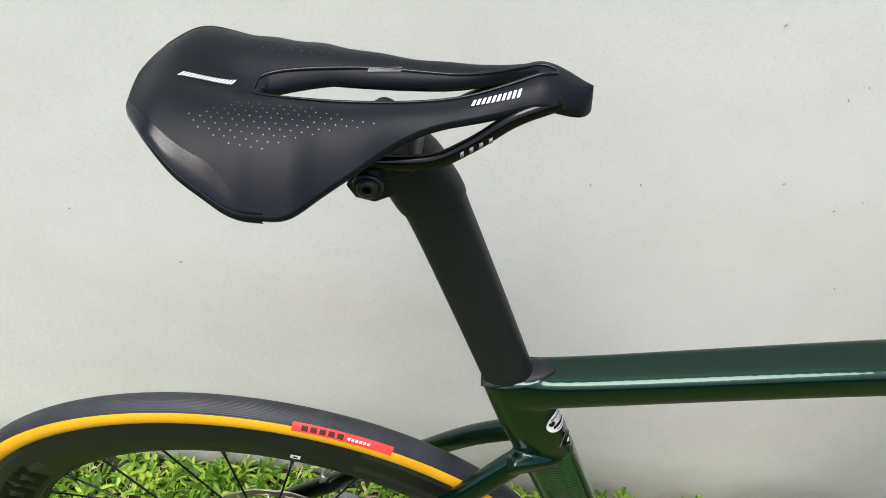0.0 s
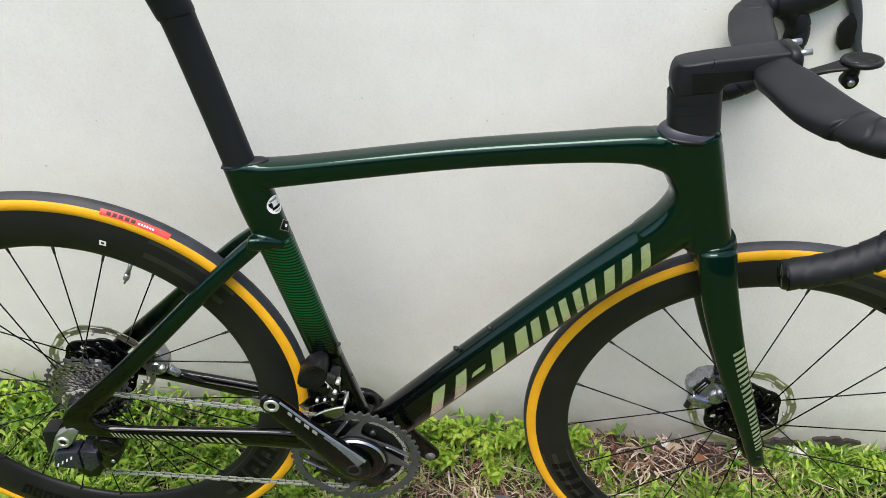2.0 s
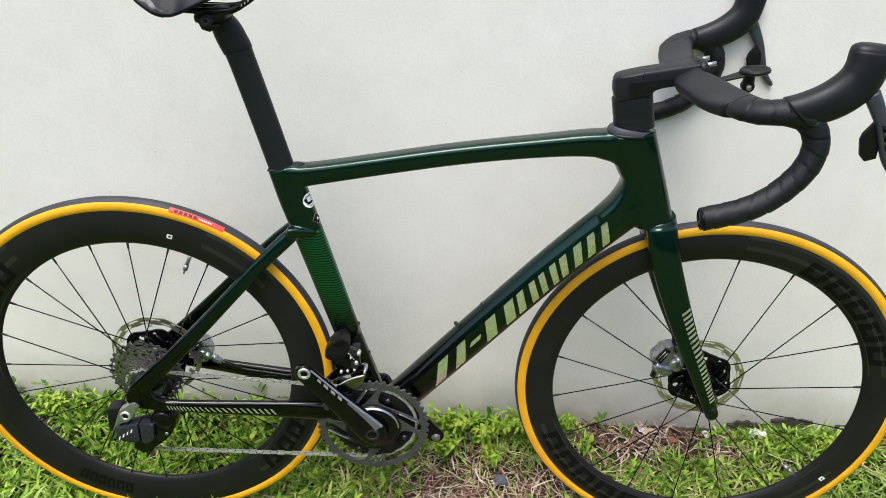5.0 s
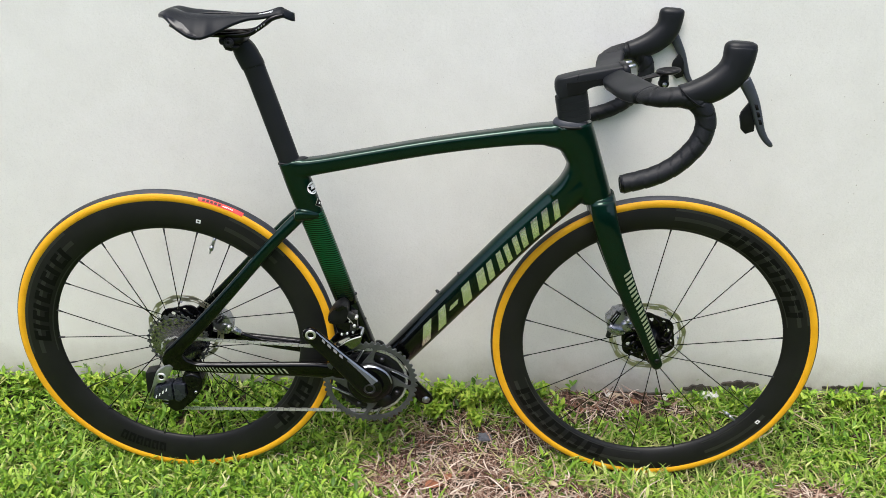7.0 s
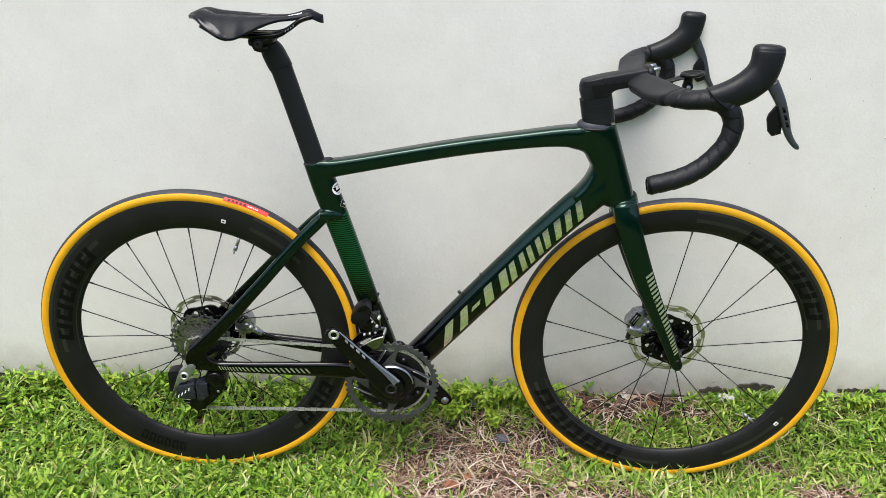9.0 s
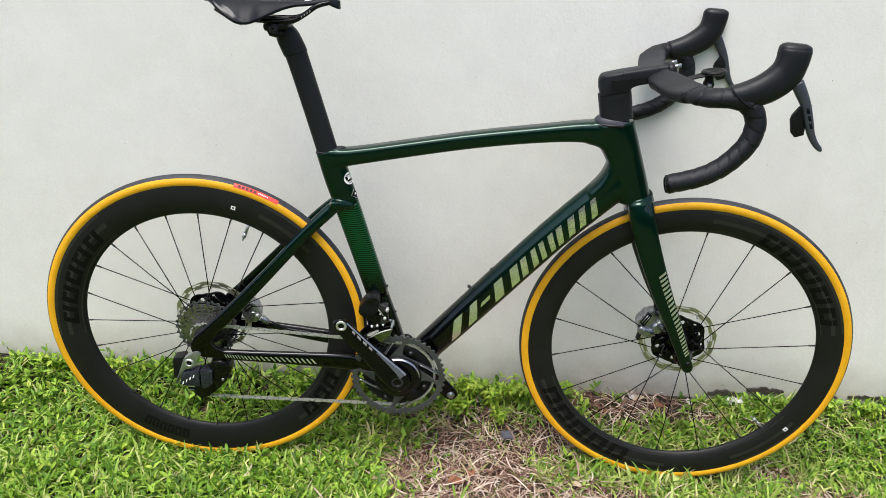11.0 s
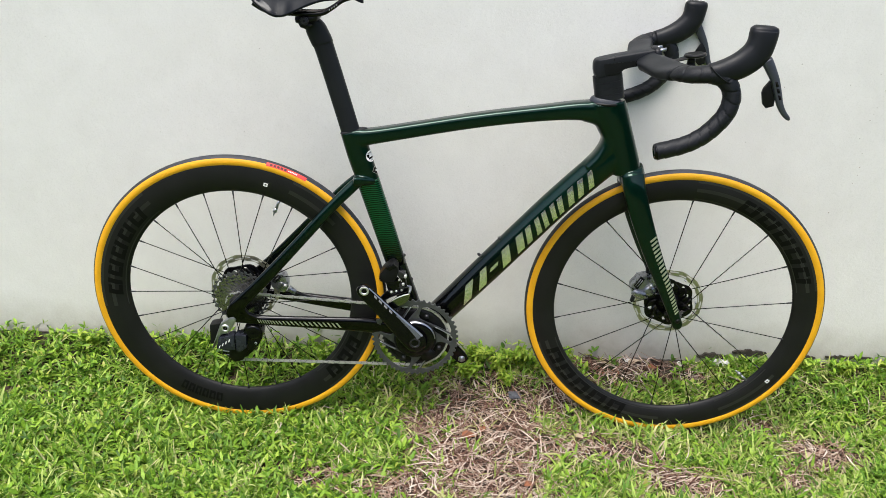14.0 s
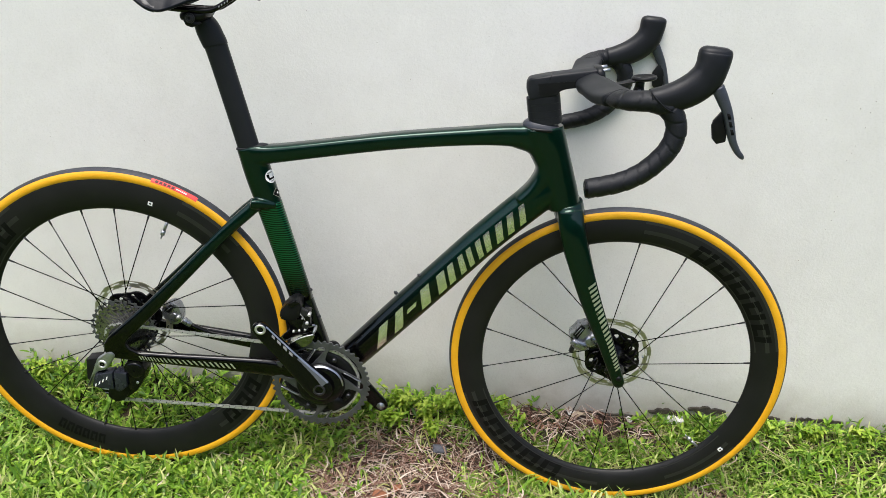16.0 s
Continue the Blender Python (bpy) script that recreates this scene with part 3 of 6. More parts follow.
        part("label_print", joined(*bars), DARK_PRINT, w)
        bars = [band(a0 - 8.4 - 0.62 * k, a0 - 8.8 - 0.62 * k, 34, 44, 0.0007) for k in range(6)]
        part("label_print", joined(*bars), WHITE, w)
    return w, flank


def build_rotor(wheel, y=0.040, turn=0.0):
    """A 160 mm disc: slotted braking ring and a black finned carrier."""
    n = 48
    verts, faces = [], []
    rr = (0.0664, 0.0684, 0.0716, 0.0734, 0.0768, 0.0794)
    for lay in (-0.0009, 0.0009):
        for i in range(n):
            a = radians(360 * i / n)
            wob = 0.0012 * math.sin(a * 12)
            for j, r in enumerate(rr):
                b = a + j * 0.018
                verts.append(((r + (wob if j in (0, 5) else 0)) * math.cos(b), y + lay, (r + (wob if j in (0, 5) else 0)) * math.sin(b)))
    for lay in (0, 1):
        o = lay * n * 6
        for i in range(n):
            for j in range(5):
                if (j == 1 and i % 4 in (0, 1)) or (j == 3 and i % 4 in (2, 3)):
                    continue
                faces.append((o + i * 6 + j, o + i * 6 + j + 1, o + ((i + 1) % n) * 6 + j + 1, o + ((i + 1) % n) * 6 + j))
    for i in range(n):
        i2 = (i + 1) % n
        faces.append((i * 6 + 5, i2 * 6 + 5, n * 6 + i2 * 6 + 5, n * 6 + i * 6 + 5))
        faces.append((i2 * 6, i * 6, n * 6 + i * 6, n * 6 + i2 * 6))
    rotor = part("brake_rotor", (verts, faces, False), ROTOR_GOLD, wheel, "slotted steel disc brake rotor")
    lobes = [(a, 0.0568 + 0.0036 * max(-0.6, math.cos(radians(6 * (a - turn))))) for a in range(0, 360, 3)]
    windows = []
    for k in range(6):
        a = 60 * k + turn
        windows.append(polar([(a - 20, 0.040), (a - 11, 0.0375), (a - 6, 0.041), (a - 9, 0.047), (a - 16, 0.0485), (a - 20, 0.046)]))
        windows.append(polar([(a + 9, 0.050), (a + 14, 0.0475), (a + 18, 0.048), (a + 17, 0.0515), (a + 12, 0.0525)]))
    part("rotor_carrier", cutplate(polar(lobes), windows + [ring_loop(0.018)], y - 0.0065, y - 0.002, 0.0006), BLACK_GLOSS, wheel, "black finned rotor carrier")
    for k in range(12):
        a = 30 * k + turn + 5
        fin = [(a - 4, 0.025), (a + 1, 0.025), (a + 9, 0.034), (a + 20, 0.043), (a + 34, 0.050), (a + 32, 0.051), (a + 15, 0.0445), (a + 3, 0.0355)]
        part("rotor_fin", plate(polar(fin), y - 0.0125, y - 0.0060), BLACK_GLOSS, wheel)
    part("rotor_lockring", lathe([(0.012, y - 0.014), (0.022, y - 0.014), (0.0245, y - 0.011), (0.0245, y - 0.004), (0.012, y - 0.004)], 36, True), DARK_METAL, wheel, "dark rotor lock ring")
    rivets = [rod((0.064 * math.cos(radians(60 * k + turn + 20)), y - 0.0035, 0.064 * math.sin(radians(60 * k + turn + 20))), (0.064 * math.cos(radians(60 * k + turn + 20)), y + 0.002, 0.064 * math.sin(radians(60 * k + turn + 20))), 0.0020, 10) for k in range(6)]
    for rivet in rivets:
        part("rotor_rivet", rivet, ALU, wheel)


rear_wheel, _ = build_wheel("rear_wheel", REAR, 0.3285, 0.2485, 24, 74.6,
                            [(181, 133, 0.262, 0.292, 5), (-20, -46, 0.262, 0.292, 3), (-124, -103, 0.268, 0.290, 6)],
                            [(186, 128), (-14, -50), (64, 40)], [(74.3, 0.2795)], 66.6, 0.0, (75.8, 60.2))
front_wheel, _ = build_wheel("front_wheel", FRONT, 0.3335, 0.2645, 18, 87.8,
                             [(69, 18, 0.272, 0.302, 5), (-104, -156, 0.272, 0.302, 5)],
                             [(88, 14), (-88, -160), (-30, -60)], [(-34.0, 0.293)], -41.0, 5.8)
build_rotor(rear_wheel, 0.042, 12)
build_rotor(front_wheel, 0.040, 40)


# ---- fork ----
def build_fork():
    pieces = [tube([(0.842, 0, 0.660, 0.028, 0.030), (0.848, 0, 0.640, 0.028, 0.034), (0.853, 0, 0.622, 0.022, 0.033)], 10, 24, 2.6)]
    for s in (-1, 1):
        pieces.append(tube([(0.846, s * 0.022, 0.650, 0.024, 0.013), (0.853, s * 0.033, 0.615, 0.0235, 0.0115), (0.872, s * 0.040, 0.560, 0.0225, 0.0095), (0.905, s * 0.046, 0.480, 0.0195, 0.0085), (0.945, s * 0.051, 0.395, 0.0155, 0.0075), (0.974, s * 0.053, 0.330, 0.0125, 0.0065), (0.983, s * 0.053, 0.310, 0.0115, 0.006), (0.987, s * 0.053, 0.302, 0.006, 0.004)], 40, 22, 2.4))
    f = blended("fork", pieces, GREEN_FORK, bike, 0.0015, 14)
    f["label"] = "glossy green carbon fork with bladed legs"
    part("axle_end", rod((0.980, -0.0600, 0.3235), (0.980, -0.056, 0.3235), 0.0055, 20), BLACK_PLASTIC, f)
    return f


fork = build_fork()

DARK_MATTE = surface("matte_black_print", (0.004, 0.004, 0.004), (0.006, 0.006, 0.006), 0.7, bumps=0, spec=0.1)


# ---- head cap, spacers, stem and bars ----
def bar_turn(p, deg=1.2):
    a = radians(-deg)
    x, y = p[0] - 0.79 , p[1]
    return (0.79 + x * math.cos(a) - y * math.sin(a), x * math.sin(a) + y * math.cos(a), *p[2:])


def swung(data):
    v, f = data
    return [bar_turn(tuple(p)) for p in v], f


def flat_stem():
    """The stem's side profile, drawn out across its width with rounded edges."""
    bm = bmesh.new()
    outline = [(0.7500, 0.8445), (0.7440, 0.8600), (0.7425, 0.8740), (0.7470, 0.8815), (0.7830, 0.8905), (0.8330, 0.9005), (0.8640, 0.9065), (0.8715, 0.9020), (0.8700, 0.8890), (0.8450, 0.8770), (0.8287, 0.8718), (0.8100, 0.8680), (0.8000, 0.8635), (0.7975, 0.8560)]
    v, f = plate(outline, -0.0198, 0.0198)
    vs = [bm.verts.new(p) for p in v]
    for q in f:
        bm.faces.new([vs[i] for i in q])
    bmesh.ops.recalc_face_normals(bm, faces=bm.faces)
    bmesh.ops.bevel(bm, geom=list(bm.edges), offset=0.0038, segments=3, affect="EDGES", profile=0.55)
    for cut_x in (0.7440, 0.7460, 0.7485, 0.7520, 0.7570, 0.7630):
        bmesh.ops.bisect_plane(bm, geom=list(bm.verts) + list(bm.edges) + list(bm.faces), plane_co=(cut_x, 0, 0), plane_no=(1, 0, 0))
    for w in bm.verts:
        back = min(max((0.7630 - w.co.x) / 0.0210, 0.0), 0.97)
        w.co.y *= math.sqrt(1 - back ** 2)
        w.co = Vector(bar_turn(tuple(w.co)))
    for e in bm.edges:
        if len(e.link_faces) == 2 and e.calc_face_angle(0) > radians(30):
            e.smooth = False
    for q in bm.faces:
        q.smooth = True
    return bm


part("headset_cover", swung(tube([(0.7800, 0, 0.7950, 0.0370, 0.0238), (0.7800, 0, 0.7990, 0.0358, 0.0230), (0.7805, 0, 0.8040, 0.0316, 0.0207)], 8, 32, 2.1, (0, 1, 0))), GREY_COVER, bike, "slate grey headset cover")
part("headset_seal", swung(tube([(0.7800, 0, 0.7920, 0.0386, 0.0252), (0.7800, 0, 0.7972, 0.0380, 0.0247)], 0, 32, 2.1, (0, 1, 0))), BLACK_PLASTIC, bike, "thin black headset seal")
for k in range(4):
    x, z = 0.7840 - 0.0026 * k, 0.8032 + 0.0121 * k
    flatshade(part("headset_spacer", swung(tube([(x, 0, z, 0.0295, 0.0197), (x - 0.0024, 0, z + 0.0119, 0.0292, 0.0197)], 0, 48, 2.7)), CARBON_POST, bike, "black aero headset spacer"), 20)
stem = part("stem", flat_stem(), CARBON_POST, bike, "matte black one-piece aero stem")
panel = [(0.7610, 0.8745), (0.7665, 0.8515), (0.7870, 0.8565), (0.7960, 0.8655), (0.8290, 0.8735), (0.8340, 0.8850), (0.8000, 0.8800)]
flatshade(part("stem_side_panel", swung(plate(panel, -0.0201, -0.0190)), BLACK_PLASTIC, stem, "recessed black stem side panel"), 30)
part("stem_seam", swung(tube([(0.7800, -0.0199, 0.8815, 0.0004, 0.0004), (0.7812, -0.0198, 0.8860, 0.0004, 0.0004), (0.7820, -0.0180, 0.8900, 0.0004, 0.0004), (0.7830, -0.0080, 0.8910, 0.0004, 0.0004)], 8, 6)), BLACK_GLOSS, stem)
part("stem_face_plate", swung(tube([(0.860, 0, 0.8925, 0.0165, 0.0240), (0.868, 0, 0.8940, 0.0165, 0.0240), (0.873, 0, 0.8950, 0.013, 0.021)], 6, 24, 3.4)), CARBON, stem)
for s in (-1, 1):
    part("stem_bolt", swung(rod((0.864, s * 0.0165, 0.9030), (0.8800, s * 0.0165, 0.9068), 0.0034, 14)), ALU, stem, "silver clamp bolt")

def bar_wing(rows, count=90, sides=44, power=3.6):
    """The flat bar top: rows of centre, half thickness, half chord and the tilt of the chord in degrees."""
    sp = spline(rows, count)
    verts, faces = [], []
    for x, y, z, h, w, tilt in sp:
        c, s = math.cos(radians(tilt)), math.sin(radians(tilt))
        for k in range(sides):
            a = 2 * math.pi * k / sides
            u = w * math.copysign(abs(math.cos(a)) ** (2 / power), math.cos(a))
            v = h * math.copysign(abs(math.sin(a)) ** (2 / power), math.sin(a))
            verts.append((x + u * c - v * s, y, z + u * s + v * c))
    n = len(sp)
    for i in range(n - 1):
        for k in range(sides):
            j = (k + 1) % sides
            faces.append((i * sides + k, i * sides + j, (i + 1) * sides + j, (i + 1) * sides + k))
    faces += [tuple(range(sides))[::-1], tuple(range((n - 1) * sides, n * sides))]
    return verts, faces


WING = [(0.8440, 0.030, 0.8840, 0.0102, 0.0215, 29), (0.8500, 0.060, 0.8845, 0.0102, 0.0245, 25), (0.8610, 0.120, 0.8845, 0.0108, 0.0268, 19), (0.8700, 0.160, 0.8875, 0.0114, 0.0265, 12), (0.8725, 0.168, 0.8885, 0.0114, 0.0262, 10)]
bar_rows = [(x, -y, *q) for x, y, *q in WING[::-1]] + [(0.8480, 0.0, 0.8870, 0.0110, 0.0190, 26)] + WING
bar = part("handlebar", swung(bar_wing(bar_rows)), CARBON_POST, bike, "matte black flat-topped carbon handlebar")

for s in (-1, 1):
    rows = [(0.8720, s * 0.158, 0.8885, 0.0122, 0.0262), (0.8775, s * 0.180, 0.8900, 0.0140, 0.0235), (0.889, s * 0.196, 0.8920, 0.0150, 0.0190), (0.909, s * 0.2035, 0.8945, 0.0156, 0.0165), (0.934, s * 0.205, 0.8890, 0.0158, 0.0158), (0.9500, s * 0.206, 0.8720, 0.0158, 0.0158), (0.9545, s * 0.207, 0.8500, 0.0158, 0.0158), (0.9470, s * 0.2085, 0.8240, 0.0158, 0.0158), (0.9260, s * 0.210, 0.7975, 0.0157, 0.0157), (0.9050, s * 0.2115, 0.7810, 0.0156, 0.0156), (0.8775, s * 0.213, 0.7680, 0.0155, 0.0155), (0.8340, s * 0.2145, 0.7560, 0.0152, 0.0152)]
    sp = spline(rows, 220)
    # the overlap of each wrap of tape shows as a small step
    length = np.concatenate([[0], np.cumsum(np.linalg.norm(np.diff(sp[:, :3], axis=0), axis=1))])
    # the reference turns from forward to sideways along the bend
    c = sp[:, :3]
    verts, faces, sides = [], [], 28
    prev = np.array((0.980, 0, 0.19))
    for i in range(len(sp)):
        t = c[min(i + 1, len(sp) - 1)] - c[max(i - 1, 0)]
        t /= np.linalg.norm(t)
        w = prev - t * prev.dot(t)
        w /= np.linalg.norm(w)
        prev = w
        n = np.cross(w, t)
        for k in range(sides):
            a = 2 * math.pi * k / sides
            lap = (length[i] / 0.0215 + 0.5 * math.sin(a + 0.6)) % 1.0
            g = 0.0008 * (lap - 0.5) - (0.0008 if lap < 0.09 else 0.0)
            verts.append(bar_turn(tuple(c[i] + n * (sp[i, 3] + g) * math.cos(a) + w * (sp[i, 4] + g) * math.sin(a))))
    for i in range(len(sp) - 1):
        for k in range(sides):
            j = (k + 1) % sides
            faces.append((i * sides + k, i * sides + j, (i + 1) * sides + j, (i + 1) * sides + k))
    faces += [tuple(range(sides))[::-1], tuple(range((len(sp) - 1) * sides, len(sp) * sides))]
    part("bar_tape", (verts, faces), TAPE, bike, "black wrapped bar tape on the drop")
    end = np.array(rows[-1][:3])
    part("bar_end_plug", swung(joined(rod(end + (0.002, 0, 0), end + (-0.003, 0, -0.0008), 0.0142, 24, 0.0128))), BLACK_GLOSS, bike, "glossy black bar end plug")
    hood = part("brake_hood", swung(tube([(0.9100, s * 0.2025, 0.8960, 0.0165, 0.0168), (0.9300, s * 0.2035, 0.9000, 0.0195, 0.0172), (0.9530, s * 0.204, 0.9085, 0.0225, 0.0172), (0.9715, s * 0.204, 0.9210, 0.0238, 0.0170), (0.9845, s * 0.204, 0.9360, 0.0242, 0.0168), (0.9893, s * 0.204, 0.9520, 0.0236, 0.0168), (0.9905, s * 0.2035, 0.9650, 0.0242, 0.0162), (0.9908, s * 0.203, 0.9700, 0.0241, 0.0154), (0.9910, s * 0.203, 0.9740, 0.0231, 0.0142), (0.9911, s * 0.203, 0.9768, 0.0206, 0.0122), (0.9912, s * 0.203, 0.9790, 0.0155, 0.0090)], 64, 24, 2.6)), HOOD, bike, "black rubber brake hood")
    lever = part("brake_lever", swung(tube([(1.0020, s * 0.207, 0.9230, 0.0095, 0.0075), (1.0110, s * 0.2085, 0.9090, 0.0088, 0.0070), (1.0225, s * 0.2095, 0.8890, 0.0074, 0.0065), (1.0315, s * 0.2105, 0.8660, 0.0066, 0.0062), (1.0390, s * 0.211, 0.8470, 0.0055, 0.0058), (1.0480, s * 0.2115, 0.8330, 0.0047, 0.0052), (1.0560, s * 0.212, 0.8250, 0.0040, 0.0048), (1.0600, s * 0.212, 0.8215, 0.002, 0.0025)], 36, 16, 3.0)), LEVER_GREY, hood, "dark grey brake lever blade")
    paddle = [(1.0165, 0.8905), (1.0060, 0.8745), (1.0045, 0.8665), (1.0095, 0.8470), (1.0170, 0.8395), (1.0300, 0.8440), (1.0285, 0.8700), (1.0240, 0.8880)]
    ob = slab("shift_paddle", paddle, s * 0.2065 - 0.0030, s * 0.2065 + 0.0030, 0.0016, BLACK_PLASTIC, hood, "black angular shift paddle")
    for p in ob.data.vertices:
        p.co = Vector(bar_turn(tuple(p.co)))
    if s < 0:
        part("hood_lip", swung(tube([(0.9060, s * 0.2160, 0.9105, 0.0010, 0.0010), (0.9150, s * 0.2200, 0.9010, 0.0014, 0.0014), (0.9310, s * 0.2220, 0.8885, 0.0014, 0.0014), (0.9480, s * 0.2190, 0.8820, 0.0012, 0.0012)], 24, 8)), BLACK_PLASTIC, hood, "rolled rear edge of the hood")
    if s < 0:
        marks = [plate([(1.0205 + 0.0046 * k, 0.888 - 0.0115 * k), (1.0250 + 0.0046 * k, 0.8875 - 0.0115 * k), (1.0285 + 0.0046 * k, 0.8800 - 0.0115 * k), (1.0240 + 0.0046 * k, 0.8795 - 0.0115 * k)], s * 0.2168, s * 0.2160) for k in range(3)]
        part("lever_print", swung(joined(*marks)), DARK_MATTE, hood)

# computer mount in front of the stem
MOUNT_DISC = lathe([(0.0002, -0.003), (0.0170, -0.0035), (0.0212, -0.0010), (0.0216, 0.0010), (0.0200, 0.0036), (0.0165, 0.0036), (0.0150, 0.0016), (0.0090, 0.0014), (0.0070, -0.0004), (0.0002, -0.0004)], 36)
mount = part("computer_mount", swung(joined(
    tube([(0.874, -0.008, 0.884, 0.003, 0.012), (0.893, -0.005, 0.884, 0.0030, 0.0075), (0.918, 0, 0.890, 0.0028, 0.0085), (0.938, 0, 0.8965, 0.0025, 0.014)], 14, 14, 3.0),
    ([(0.954 + x, z, 0.9015 + y + 0.12 * x) for x, y, z in MOUNT_DISC[0]], MOUNT_DISC[1]))), BLACK_PLASTIC, bike, "black out-front computer mount")
mount.matrix_basis = Matrix.Translation((-0.011, 0, -0.007))
part("mount_adapter", joined(([(v[0] + 0.949, v[1], v[2] + 0.879) for v in rod((0, -0.006, 0), (0, 0.006, 0), 0.0085, 18)[0]], rod((0, -0.006, 0), (0, 0.006, 0), 0.0085, 18)[1]), tube([(0.949, 0, 0.899, 0.007, 0.006), (0.949, 0, 0.881, 0.0085, 0.006)], 0, 12, 3.0)), BLACK_PLASTIC, mount)
for x, y in ((0.944, -0.010), (0.963, 0.009)):
    part("mount_screw", swung(rod((x, y, 0.9010), (x, y, 0.9032), 0.0022, 10)), ALU, mount)
part("mount_bolt", rod((0.949, -0.0085, 0.878), (0.949, -0.005, 0.878), 0.004, 14), ALU, mount, "silver hex bolt")


# ---- saddle ----
SW = [(0.0510, 0.004), (0.0515, 0.0160), (0.0539, 0.0280), (0.0624, 0.0395), (0.0722, 0.0510), (0.0845, 0.0607), (0.0990, 0.0665), (0.1130, 0.0714), (0.1260, 0.0701), (0.1410, 0.0683), (0.1560, 0.0577), (0.1750, 0.0467), (0.1960, 0.0335), (0.218, 0.0262), (0.240, 0.0210), (0.255, 0.0172)]


SW_CURVE = spline(SW, 400)


def saddle_w(x):
    if x > 0.255:
        return 0.0172 * max(1 - ((x - 0.255) / 0.0349) ** 2.8, 0.002) ** 0.60
    return float(np.interp(x, SW_CURVE[:, 0], SW_CURVE[:, 1]))


def saddle_slot(x):
    if not 0.117 < x < 0.262:
        return 0.0
    u = (x - 0.117) / 0.145
    return 0.0122 * min(1, u / 0.24) ** 0.65 * min(1, (1 - u) / 0.12) ** 0.5 * (1.06 - 0.52 * u)


def saddle_top(x, y):
    w = max(saddle_w(x), 1e-4)
    t = min(abs(y) / w, 1.0)
    z = 0.9865 + 0.0027 * smooth01((0.105 - x) / 0.04) - 0.0062 * math.sin(math.pi * min(max((x - 0.08) / 0.2, 0), 1)) - 0.0125 * smooth01((x - 0.260) / 0.031) - 0.0085 * smooth01((0.076 - x) / 0.028)
    droop = 0.0091 - 0.0080 * smooth01((0.0937 - x) / 0.04) + 0.0227 * math.exp(-((x - 0.120) / 0.0414) ** 2) + 0.004 * smooth01((x - 0.1) / 0.04) * (1 - smooth01((x - 0.18) / 0.04)) + 0.005 * math.exp(-((x - 0.158) / 0.03) ** 2)
    dish = 0.0110 * math.exp(-(y / 0.019) ** 2) * smooth01((0.280 - x) / 0.07) * smooth01((x - 0.06) / 0.05)
    return float(z - droop * t ** 2.9 - dish)


def build_saddle():
    xs = np.unique(np.concatenate([np.linspace(0.0510, 0.060, 20), np.linspace(0.06, 0.115, 40), np.linspace(0.1171, 0.130, 20), np.linspace(0.13, 0.250, 60), np.linspace(0.250, 0.2619, 16), 0.2625 + 0.0272 * np.sin(np.linspace(0, math.pi / 2, 36))]))
    pieces = []
    for s in (-1, 1):
        verts, faces, k = [], [], 25
        for x in xs:
            w, g = saddle_w(x), saddle_slot(x)
            g = min(g, w * 0.8)
            ring = []
            for j in range(19):
                t = j / 18
                y = g + (w - g) * math.sin(t * math.pi / 2) ** 0.9
                z = saddle_top(x, y)
                if g > 0.001 and j == 0:
                    z -= 0.0018
                ring.append((y, z))
            ze = ring[-1][1]
            ring += [(w * 1.004, ze - 0.0018), (w * 0.975, ze - 0.0044), (w * 0.90, ze - 0.0046)]
            zi = saddle_top(x, g) - 0.0060
            ring += [(g + (w - g) * 0.6, min(zi, saddle_top(x, w * 0.6) - 0.0050)), (g + (w - g) * 0.25, zi), (g, zi)]
            verts += [(x, s * y, z) for y, z in ring]
        for i in range(len(xs) - 1):
            for j in range(k):
                j2 = (j + 1) % k
                if j == k - 1 and saddle_slot(xs[i]) == 0 and saddle_slot(xs[i + 1]) == 0:
                    continue
                faces.append((i * k + j, i * k + j2, (i + 1) * k + j2, (i + 1) * k + j) if s > 0 else (i * k + j2, i * k + j, (i + 1) * k + j, (i + 1) * k + j2))
        faces += [tuple(range(k)), tuple(range((len(xs) - 1) * k, len(xs) * k))]
        pieces.append((verts, faces))
    ob = part("saddle", joined(*pieces), SADDLE, bike, "black short-nosed saddle with a long cut-out")
    bm = bmesh.new()
    bm.from_mesh(ob.data)
    bmesh.ops.remove_doubles(bm, verts=bm.verts, dist=0.0002)
    bmesh.ops.recalc_face_normals(bm, faces=bm.faces)
    bm.to_mesh(ob.data)
    bm.free()
    return flatshade(ob, 80)


saddle = build_saddle()
saddle.matrix_basis = pose(0.0392, -0.0175, 0.0098, 0, -1.5, 0) @ Matrix.Diagonal((0.947, 0.962, 1, 1))
# glossy liner round the cut-out
loop = [(x, saddle_slot(x) + 0.0005) for x in np.linspace(0.1175, 0.2615, 60)]
loop = [(x, y) for x, y in loop] + [(x, -y) for x, y in loop[::-1]]
liner = []
for k in range(len(loop)):
    (x0, y0), (x1, y1) = loop[k], loop[(k + 1) % len(loop)]
    for h, z in ((0, 0), (0, 1)):
        q = (x0, y0, saddle_top(x0, y0))
        liner.append((q[0], q[1] * (1 - 0.10 * z), q[2] - 0.0030 - 0.0045 * z))
n = len(loop)
part("cutout_liner", (liner, [(2 * k, 2 * k + 1, 2 * ((k + 1) % n) + 1, 2 * ((k + 1) % n)) for k in range(n)]), SADDLE_GLOSS, saddle, "glossy liner of the cut-out").modifiers.new("thickness", "SOLIDIFY").thickness = 0.0012


